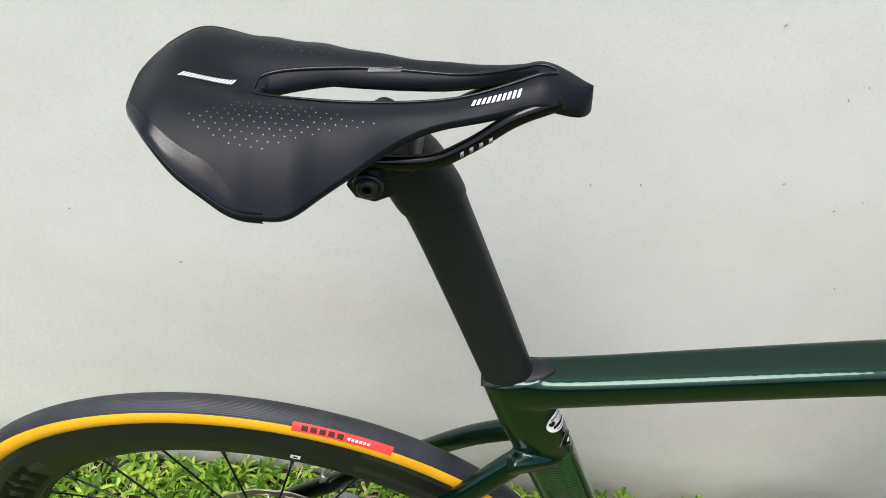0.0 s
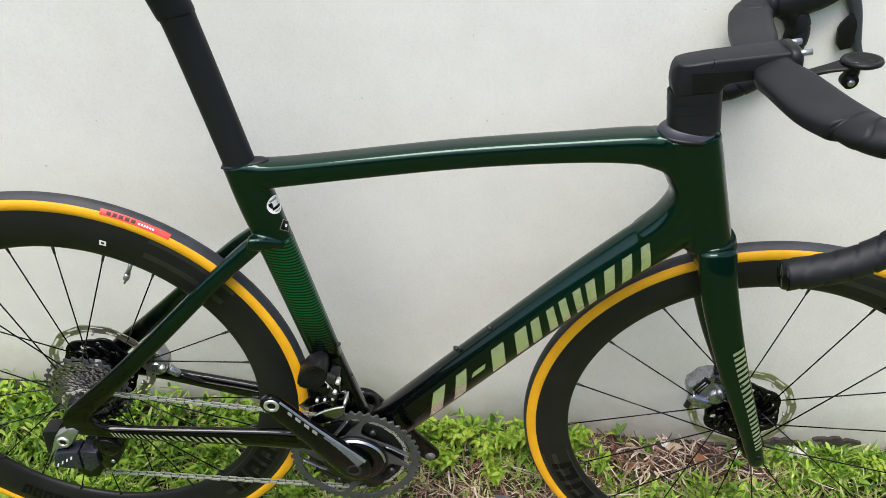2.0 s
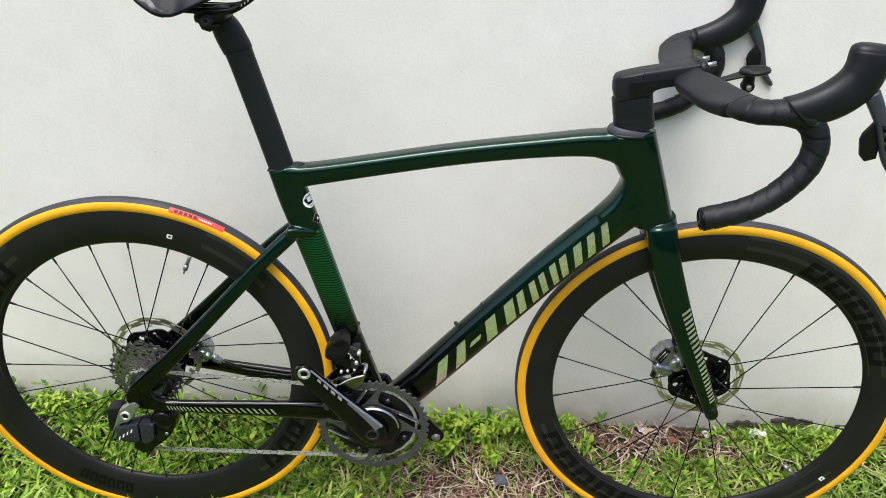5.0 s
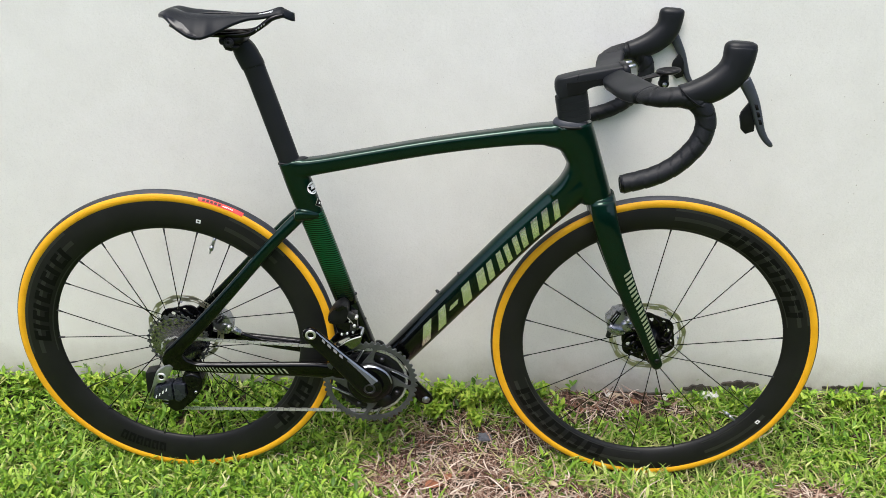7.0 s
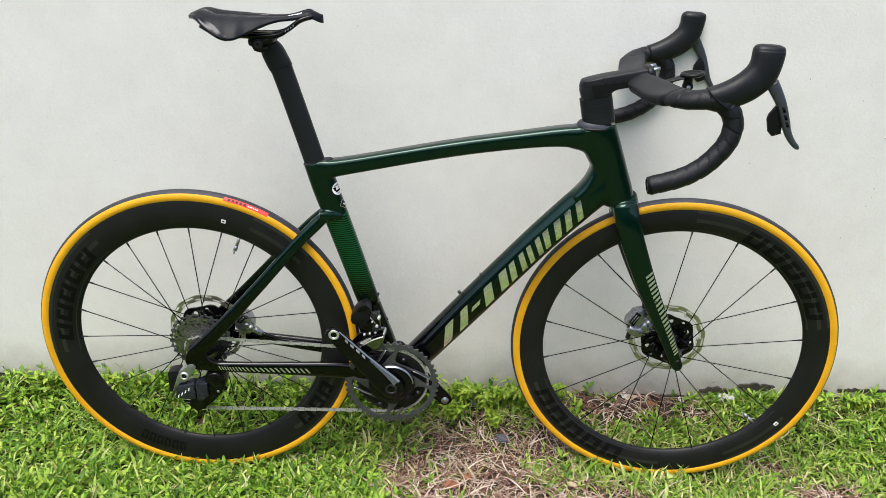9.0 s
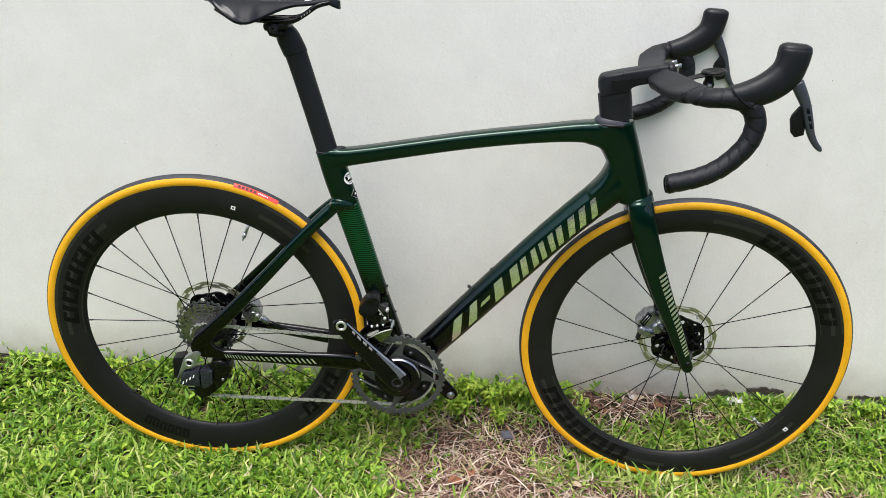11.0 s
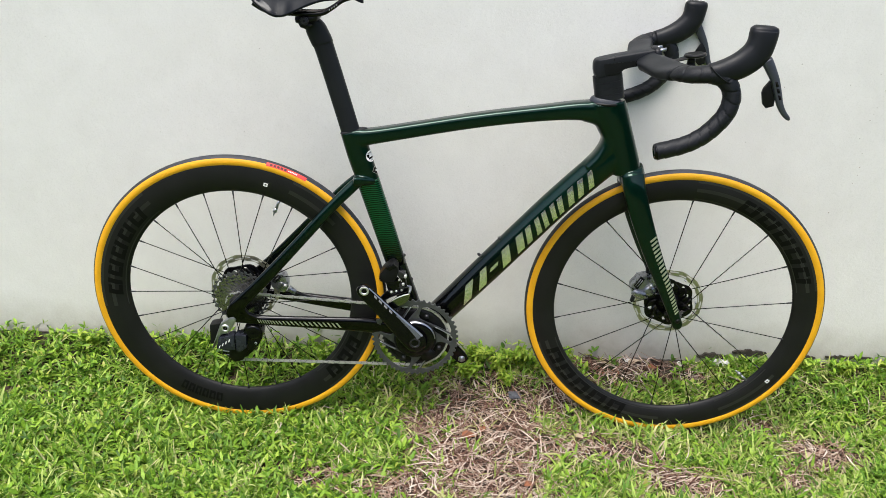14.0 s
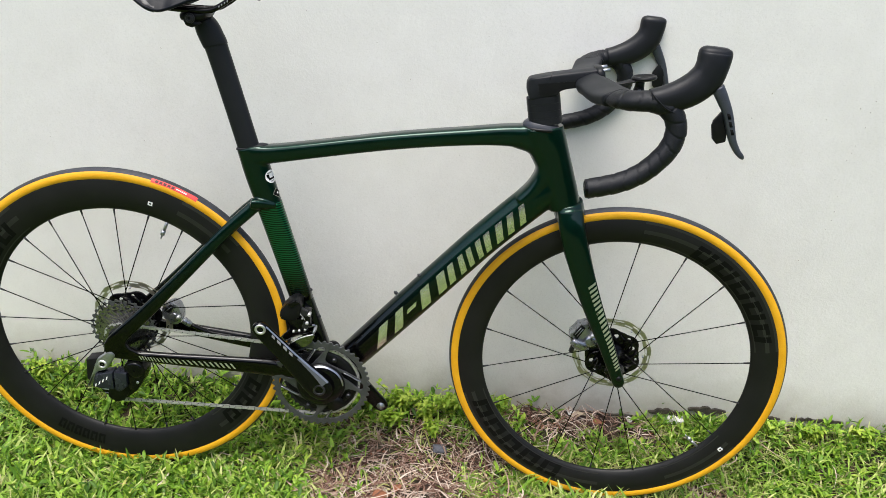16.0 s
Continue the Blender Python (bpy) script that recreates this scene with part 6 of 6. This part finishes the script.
def build_ground_cover():
    rng = np.random.default_rng(11)
    B, D, L, W, DR, RO = [], [], [], [], [], []
    for count, box in ((12500, (-1.35, 1.65, -0.15, 0.592)), (60000, (-2.6, 2.8, -1.7, 0.592))):
        x, y = scatter(rng, count, *box)
        bare = bareness(x, y)
        grassy = smooth01((x + 0.10) / 0.35) * (1 - 0.45 * smooth01((x - 1.0) / 0.3)) * (1 - 0.8 * smooth01((y - 0.46) / 0.12))
        keep = (rng.random(count) > bare * 0.93) & (rng.random(count) > 0.84 * grassy) & (rng.random(count) < 0.26 + 0.62 * clumps(x, y)) & clear_of_tyres(x, y)
        if box[0] < -2:
            keep &= ~((x > -1.35) & (x < 1.65) & (y > -0.15)) & (rng.random(count) < thinning(x, y))
        x, y = x[keep], y[keep]
        n = len(x)
        z = ground_z(x, y)
        edge = 0.75 + 0.5 * smooth01((y - 0.42) / 0.14)
        edge = edge * np.where(x > 0.55, 0.8, 1.0)
        h = rng.uniform(0.006, 0.036, n) * edge * (0.75 + 0.5 * clumps(x, y))
        lean = rng.normal(0, 0.35, (n, 2))
        for layer in range(3):
            az0 = rng.uniform(0, 2 * math.pi, n)
            for k in range(2 if layer < 2 else 3):
                az = az0 + k * (math.pi if layer < 2 else 2.09) + rng.normal(0, 0.35, n)
                f = (layer + 1) / 3
                el = rng.normal(0.34 + 0.42 * (layer == 2), 0.40, n)
                B.append(np.stack([x + lean[:, 0] * h * f, y + lean[:, 1] * h * f, z + h * f], 1))
                D.append(np.stack([np.cos(az) * np.cos(el), np.sin(az) * np.cos(el), np.sin(el)], 1))
                size = rng.uniform(0.50, 1.20, n)
                L.append(0.0265 * size)
                W.append(0.0038 * size * rng.uniform(0.65, 1.35, n))
                DR.append(rng.uniform(0.05, 0.4, n))
                RO.append(rng.normal(0, 0.35, n))
    me = leaves_mesh("ground_cover", np.vstack(B), np.vstack(D), np.concatenate(L), np.concatenate(W), np.concatenate(DR), np.concatenate(RO))
    tagged(part("ground_cover", me, LEAF), "low bright green broad-leaved ground cover along the wall", "ground cover", kind="stuff")


def build_grass():
    rng = np.random.default_rng(12)
    B, D, L, W, DR, BE = [], [], [], [], [], []
    for count, box in ((13500, (-1.35, 1.65, -0.15, 0.59)), (60000, (-2.6, 2.8, -1.7, 0.59))):
        x, y = scatter(rng, count, *box)
        bare = bareness(x, y)
        grassy = 0.16 + 0.24 * (1 - smooth01((y - 0.05) / 0.3)) + 0.6 * smooth01((x + 0.20) / 0.3) * (1 - 0.4 * smooth01((x - 0.95) / 0.3))
        keep = (rng.random(count) > bare * 0.94) & (rng.random(count) < grassy) & clear_of_tyres(x, y)
        if box[0] < -2:
            keep &= ~((x > -1.35) & (x < 1.65) & (y > -0.15)) & (rng.random(count) < thinning(x, y))
        x, y = x[keep], y[keep]
        n = len(x)
        for k in range(4):
            az, el = rng.uniform(0, 2 * math.pi, n), rng.uniform(0.25, 1.25, n)
            B.append(np.stack([x + rng.normal(0, 0.004, n), y + rng.normal(0, 0.004, n), ground_z(x, y)], 1))
            D.append(np.stack([np.cos(az) * np.cos(el), np.sin(az) * np.cos(el), np.sin(el)], 1))
            L.append(rng.uniform(0.028, 0.070, n))
            W.append(rng.uniform(0.0011, 0.0026, n))
            DR.append(rng.uniform(0.1, 0.7, n))
            BE.append(rng.normal(0, 0.15, n))
    me = strips_mesh("grass", np.vstack(B), np.vstack(D), np.concatenate(L), np.concatenate(W), np.concatenate(DR), np.concatenate(BE))
    tagged(part("grass", me, BLADE), "short yellow-green grass blades round the bare patch", "grass", kind="stuff")


def build_broad_blades():
    """Flat blades of a coarse creeping grass, mixed into the whole lawn and in tufts round the bare soil."""
    rng = np.random.default_rng(17)
    B, D, L, W, DR, BE = [], [], [], [], [], []
    for count, box in ((15500, (-1.35, 1.65, -0.15, 0.592)), (420, (0.80, 1.06, 0.545, 0.592)), (52000, (-2.6, 2.8, -1.7, 0.592))):
        x, y = scatter(rng, count, *box)
        tuft = 0.5 + 0.5 * np.sin(14 * x + 5 * np.sin(6 * y)) * np.sin(16 * y + 4 * np.sin(7 * x))
        fore = 1 - smooth01((y - 0.10) / 0.35)
        keep = (rng.random(count) > 0.985 * bareness(x, y)) & (rng.random(count) < 0.18 + 0.45 * tuft + 0.35 * fore) & clear_of_tyres(x, y)
        if box[0] < -2:
            keep &= ~((x > -1.35) & (x < 1.65) & (y > -0.15)) & (rng.random(count) < thinning(x, y))
        x, y, tuft = x[keep], y[keep], tuft[keep]
        n = len(x)
        for k in range(4):
            az, el = rng.uniform(0, 2 * math.pi, n), rng.uniform(0.30, 1.30, n)
            B.append(np.stack([x + rng.normal(0, 0.004, n), y + rng.normal(0, 0.004, n), ground_z(x, y) + rng.uniform(0, 0.010, n)], 1))
            D.append(np.stack([np.cos(az) * np.cos(el), np.sin(az) * np.cos(el), np.sin(el)], 1))
            L.append(rng.uniform(0.022, 0.062, n) * (0.8 + 0.55 * tuft))
            W.append(rng.uniform(0.0016, 0.0042, n))
            DR.append(rng.uniform(0.15, 0.85, n))
            BE.append(rng.normal(0, 0.18, n))
    me = strips_mesh("broad_grass", np.vstack(B), np.vstack(D), np.concatenate(L), np.concatenate(W), np.concatenate(DR), np.concatenate(BE), 4)
    tagged(part("broad_grass", me, BROAD), "coarse bright green grass blades through the lawn", "grass", kind="stuff")


def build_straw():
    rng = np.random.default_rng(13)
    x, y = scatter(rng, 19000, -0.4, 1.3, -0.1, 0.59)
    keep = (rng.random(len(x)) < 0.03 + 0.85 * bareness(x, y)) & clear_of_tyres(x, y)
    x, y = x[keep], y[keep]
    n = len(x)
    az, el = rng.uniform(0, 2 * math.pi, n), rng.normal(0.06, 0.12, n)
    base = np.stack([x, y, ground_z(x, y) + rng.uniform(0.002, 0.019, n)], 1)
    d = np.stack([np.cos(az) * np.cos(el), np.sin(az) * np.cos(el), np.sin(el)], 1)
    me = strips_mesh("straw", base, d, rng.uniform(0.02, 0.075, n), rng.uniform(0.0006, 0.0021, n), rng.uniform(0.0, 0.2, n), rng.normal(0, 0.7, n), 6, 0.5)
    tagged(part("dry_straw", me, STRAW), "dry tangled brown stalks on the bare soil", "straw", kind="stuff")
    # crumbled leaf litter
    x, y = scatter(rng, 4000, -0.3, 1.2, -0.1, 0.59)
    keep = rng.random(len(x)) < 0.02 + 0.45 * bareness(x, y)
    x, y = x[keep], y[keep]
    n = len(x)
    az = rng.uniform(0, 2 * math.pi, n)
    base = np.stack([x, y, ground_z(x, y) + rng.uniform(0.003, 0.009, n)], 1)
    d = np.stack([np.cos(az), np.sin(az), rng.normal(0.0, 0.25, n)], 1)
    size = rng.uniform(0.4, 1.3, n)
    me = leaves_mesh("litter", base, d, 0.014 * size, 0.0035 * size, rng.uniform(0, 0.3, n), rng.normal(0, 0.5, n))
    tagged(part("leaf_litter", me, DEAD), "crumbled brown leaf litter among the stalks", "leaf litter", kind="stuff")


def build_weed(x, y, height, stems, seed, size=0.0185):
    rng = np.random.default_rng(seed)
    z = float(ground_z(x, y))
    weed = new("weed")
    weed.location = (x, y, z)
    tagged(weed, "bright green leafy weed growing at the foot of the wall", "weed", "weeds along the wall")
    rods, B, D, L, W, DR, RO = [], [], [], [], [], [], []
    for s in range(stems):
        az, lean = rng.uniform(0, 6.28), rng.uniform(0.05, 0.75)
        h = height * rng.uniform(0.6, 1.1)
        tip = np.array((math.cos(az) * lean * h, -abs(math.sin(az)) * lean * h, h))
        rods.append(tube([(0, 0, -0.005, 0.0015, 0.0015), (*(tip * 0.55 + (0, 0, 0.004)), 0.0012, 0.0012), (*tip, 0.0007, 0.0007)], 8, 6, ref=(0.3, 1, 0.1)))
        for k in range(10):
            f = 0.25 + 0.75 * k / 9
            for o in (0, math.pi):
                a = k * 1.57 + o + rng.normal(0, 0.3)
                el = rng.normal(0.25, 0.25)
                B.append(tip * f)
                D.append((math.cos(a) * math.cos(el), math.sin(a) * math.cos(el), math.sin(el)))
                q = rng.uniform(0.55, 1.1)
                L.append(size * q)
                W.append(size * 0.23 * q)
                DR.append(rng.uniform(0.1, 0.5))
                RO.append(rng.normal(0, 0.3))
    part("stems", joined(*rods), WEED_LEAF, weed)
    part("leaves", leaves_mesh("weed_leaves", np.array(B), np.array(D), np.array(L), np.array(W), np.array(DR), np.array(RO)), WEED_LEAF, weed)


build_ground_cover()
build_grass()
build_broad_blades()
build_straw()
for i, (x, y, h, s) in enumerate(((0.165, 0.565, 0.06, 6), (0.235, 0.560, 0.075, 8), (0.290, 0.535, 0.075, 8), (0.345, 0.560, 0.070, 8), (0.400, 0.545, 0.060, 7), (0.210, 0.520, 0.05, 6), (0.310, 0.500, 0.045, 5), (-0.02, 0.565, 0.05, 5), (0.46, 0.57, 0.05, 5), (-0.62, 0.560, 0.05, 5), (-0.78, 0.565, 0.055, 5), (1.02, 0.565, 0.035, 5), (1.10, 0.570, 0.040, 6), (1.20, 0.560, 0.045, 6), (1.32, 0.570, 0.040, 5))):
    build_weed(x, y, h, s + 4, 40 + i)


# ---- small things on the ground and the wall ----
def build_lump(name, at, size, seed, material, label, category, group=""):
    bm = bmesh.new()
    bmesh.ops.create_icosphere(bm, subdivisions=3, radius=1.0)
    for v in bm.verts:
        k = 1 + 0.38 * noise.noise(v.co * 1.3 + Vector((seed, 0, 0))) + 0.12 * noise.noise(v.co * 4 + Vector((0, seed, 0)))
        v.co *= k
        v.co = Vector((round(v.co.x * 2.2) / 2.2 * 0.5 + v.co.x * 0.5, v.co.y, v.co.z))
    bmesh.ops.scale(bm, vec=size, verts=bm.verts)
    ob = part(name, bm, material)
    ob.location = at
    return tagged(ob, label, category, group)


SLATE = surface("slate_chip", (0.055, 0.06, 0.075), (0.10, 0.105, 0.12), 0.6, 0.8, scale=120, bumps=0.5)
LIME = surface("flaking_white_lime", (0.48, 0.465, 0.43), (0.78, 0.765, 0.73), 0.8, 0.9, scale=90, bumps=0.6, dist=0.001)
# Near-black colour standing for the shadow inside the gap at the wall's foot.
GAP_SHADE = surface("dark_gap_shade", (0.018, 0.015, 0.011), (0.07, 0.058, 0.042), 0.9, 0.95, scale=60, bumps=0.8, dist=0.002)
DEAD_LEAF = surface("rusty_dead_leaf", (0.20, 0.062, 0.03), (0.34, 0.145, 0.07), 0.7, 0.8, scale=80, bumps=0.4)
PALE_LEAF = surface("pale_dead_leaf", (0.36, 0.27, 0.18), (0.52, 0.42, 0.30), 0.7, 0.8, scale=80, bumps=0.4)
TWIG = surface("dry_twig", (0.30, 0.20, 0.12), (0.44, 0.33, 0.22), 0.8, 0.9, scale=150, bumps=0.5)

build_lump("stone", (0.330, 0.448, 0.033), (0.017, 0.012, 0.008), 3, SLATE, "dark grey slate chip lying on the bare soil", "stone")
for i, (x, z, w, h) in enumerate(((0.884, 0.0620, 0.016, 0.0085), (0.903, 0.0660, 0.010, 0.0060), (0.868, 0.0600, 0.008, 0.0050), (0.780, 0.0530, 0.006, 0.0028), (0.640, 0.0600, 0.010, 0.0028))):
    build_lump("plaster_lump", (x, 0.592, z), (w, 0.014, h), 10 + i, LIME, "flaking white plaster lump at the wall's foot", "plaster", "plaster lumps at the wall")


def build_gap_shade(x0, x1, z, height, seed):
    """A ragged dark sheet that paints the shadow where the render has broken away above the soil."""
    rng = np.random.default_rng(seed)
    n = max(6, int((x1 - x0) / 0.006))
    xs = np.linspace(x0, x1, n)
    fade = np.sin(np.linspace(0.15, math.pi - 0.15, n)) ** 0.5
    top = z + height * fade * rng.uniform(0.35, 1.1, n)
    low = z - height * fade * rng.uniform(0.2, 0.9, n)
    outline = list(zip(xs, top)) + list(zip(xs[::-1], low[::-1]))
    ob = flatshade(part("gap_shade_sheet", plate(outline, 0.5990, 0.6080), GAP_SHADE), 20)
    tagged(ob, "ragged dark sheet painting the shade in the gap under the render", "mortar gap", "gaps at the wall's foot")


for i, (x0, x1, z, h) in enumerate(((0.826, 0.912, 0.0720, 0.0110), (0.918, 1.008, 0.0870, 0.0100), (0.655, 0.800, 0.0540, 0.0035), (1.060, 1.140, 0.0800, 0.0070), (1.165, 1.290, 0.0840, 0.0070), (-0.98, -0.90, 0.0760, 0.0040))):
    build_gap_shade(x0, x1, z, h, 60 + i)


def build_dead_leaf(x, y, turn, size, material, lift=0.012):
    v, f = [], []
    for i in range(9):
        t = i / 8
        w = 0.30 * math.sin(math.pi * min(1, t * 0.92 + 0.06)) ** 0.8
        for j in (-1, -0.5, 0, 0.5, 1):
            v.append((t - 0.5, j * w, 0.16 * abs(j) ** 1.5 + 0.10 * math.sin(4 * t + j)))
    for i in range(8):
        for j in range(4):
            f.append((i * 5 + j, i * 5 + j + 1, i * 5 + 6 + j, i * 5 + 5 + j))
    ob = part("dead_leaf", (v, f), material)
    ob.modifiers.new("thickness", "SOLIDIFY").thickness = 0.02
    ob.matrix_world = pose(x, y, float(ground_z(x, y)) + lift, 8, 12, turn) @ Matrix.Diagonal((size, size, size, 1))
    tagged(ob, "curled dry brown leaf lying in the grass", "dead leaf", "fallen leaves")


for x, y, a, s, m in ((0.215, 0.305, 20, 0.040, DEAD_LEAF), (0.245, 0.335, 80, 0.030, DEAD_LEAF), (-0.045, 0.345, 100, 0.030, DEAD_LEAF), (0.345, 0.150, 30, 0.028, DEAD_LEAF), (1.000, 0.285, 75, 0.045, PALE_LEAF), (0.475, 0.315, 130, 0.032, PALE_LEAF), (0.700, 0.560, 10, 0.030, DEAD_LEAF), (0.655, 0.575, 175, 0.034, PALE_LEAF), (0.38, 0.20, 60, 0.026, PALE_LEAF), (-0.80, 0.575, 15, 0.03, DEAD_LEAF)):
    build_dead_leaf(x, y, a, s, m)

twig = part("twig", tube([(0.197, 0.478, 0.004, 0.0032, 0.0032), (0.194, 0.470, 0.020, 0.0034, 0.0034), (0.190, 0.458, 0.046, 0.0028, 0.0028), (0.189, 0.452, 0.060, 0.0022, 0.0022)], 14, 8), TWIG)
tagged(twig, "pale dry twig standing out of the soil", "twig")

# flecks of dirt and chipped paint on the wall
FLECK = surface("dark_fleck", (0.24, 0.225, 0.19), (0.36, 0.34, 0.29), 0.8, bumps=0)
rng = np.random.default_rng(21)
spots = [(0.141, 0.889), (0.223, 0.834), (0.211, 0.821), (0.057, 0.717), (0.010, 0.714), (0.186, 0.727), (0.278, 0.586), (-0.443, 0.565), (0.241, 0.696), (0.0, 0.940), (0.362, 0.917), (-0.296, 0.845), (1.058, 0.804), (-0.785, 0.857), (-0.548, 0.642), (1.08, 0.493), (-0.346, 0.650), (0.323, 0.671), (0.515, 0.878), (0.263, 0.708)]
spots += [(1.146, 0.853), (1.146, 0.848), (1.141, 0.825), (1.14, 0.794), (1.131, 0.755), (1.127, 0.739), (1.12, 0.831), (1.122, 0.724), (1.124, 0.645), (1.127, 0.611), (1.126, 0.591), (1.109, 0.681), (1.119, 0.57), (0.938, 0.848), (0.845, 0.663)]
spots += [(rng.uniform(-1.2, 1.5), rng.uniform(0.25, 1.15)) for _ in range(5)]
for i, (x, z) in enumerate(spots):
    a, l, w = rng.uniform(0, 3.14), rng.uniform(0.0007, 0.0018), rng.uniform(0.0003, 0.0005)
    pts = []
    for k in range(8):
        b = 2 * math.pi * k / 8
        px, pz = l * math.cos(b) * rng.uniform(0.7, 1.2), w * math.sin(b)
        pts.append((x + px * math.cos(a) - pz * math.sin(a), z + px * math.sin(a) + pz * math.cos(a)))
    part("wall_fleck", plate(pts, 0.6018, 0.6065), FLECK, wall)
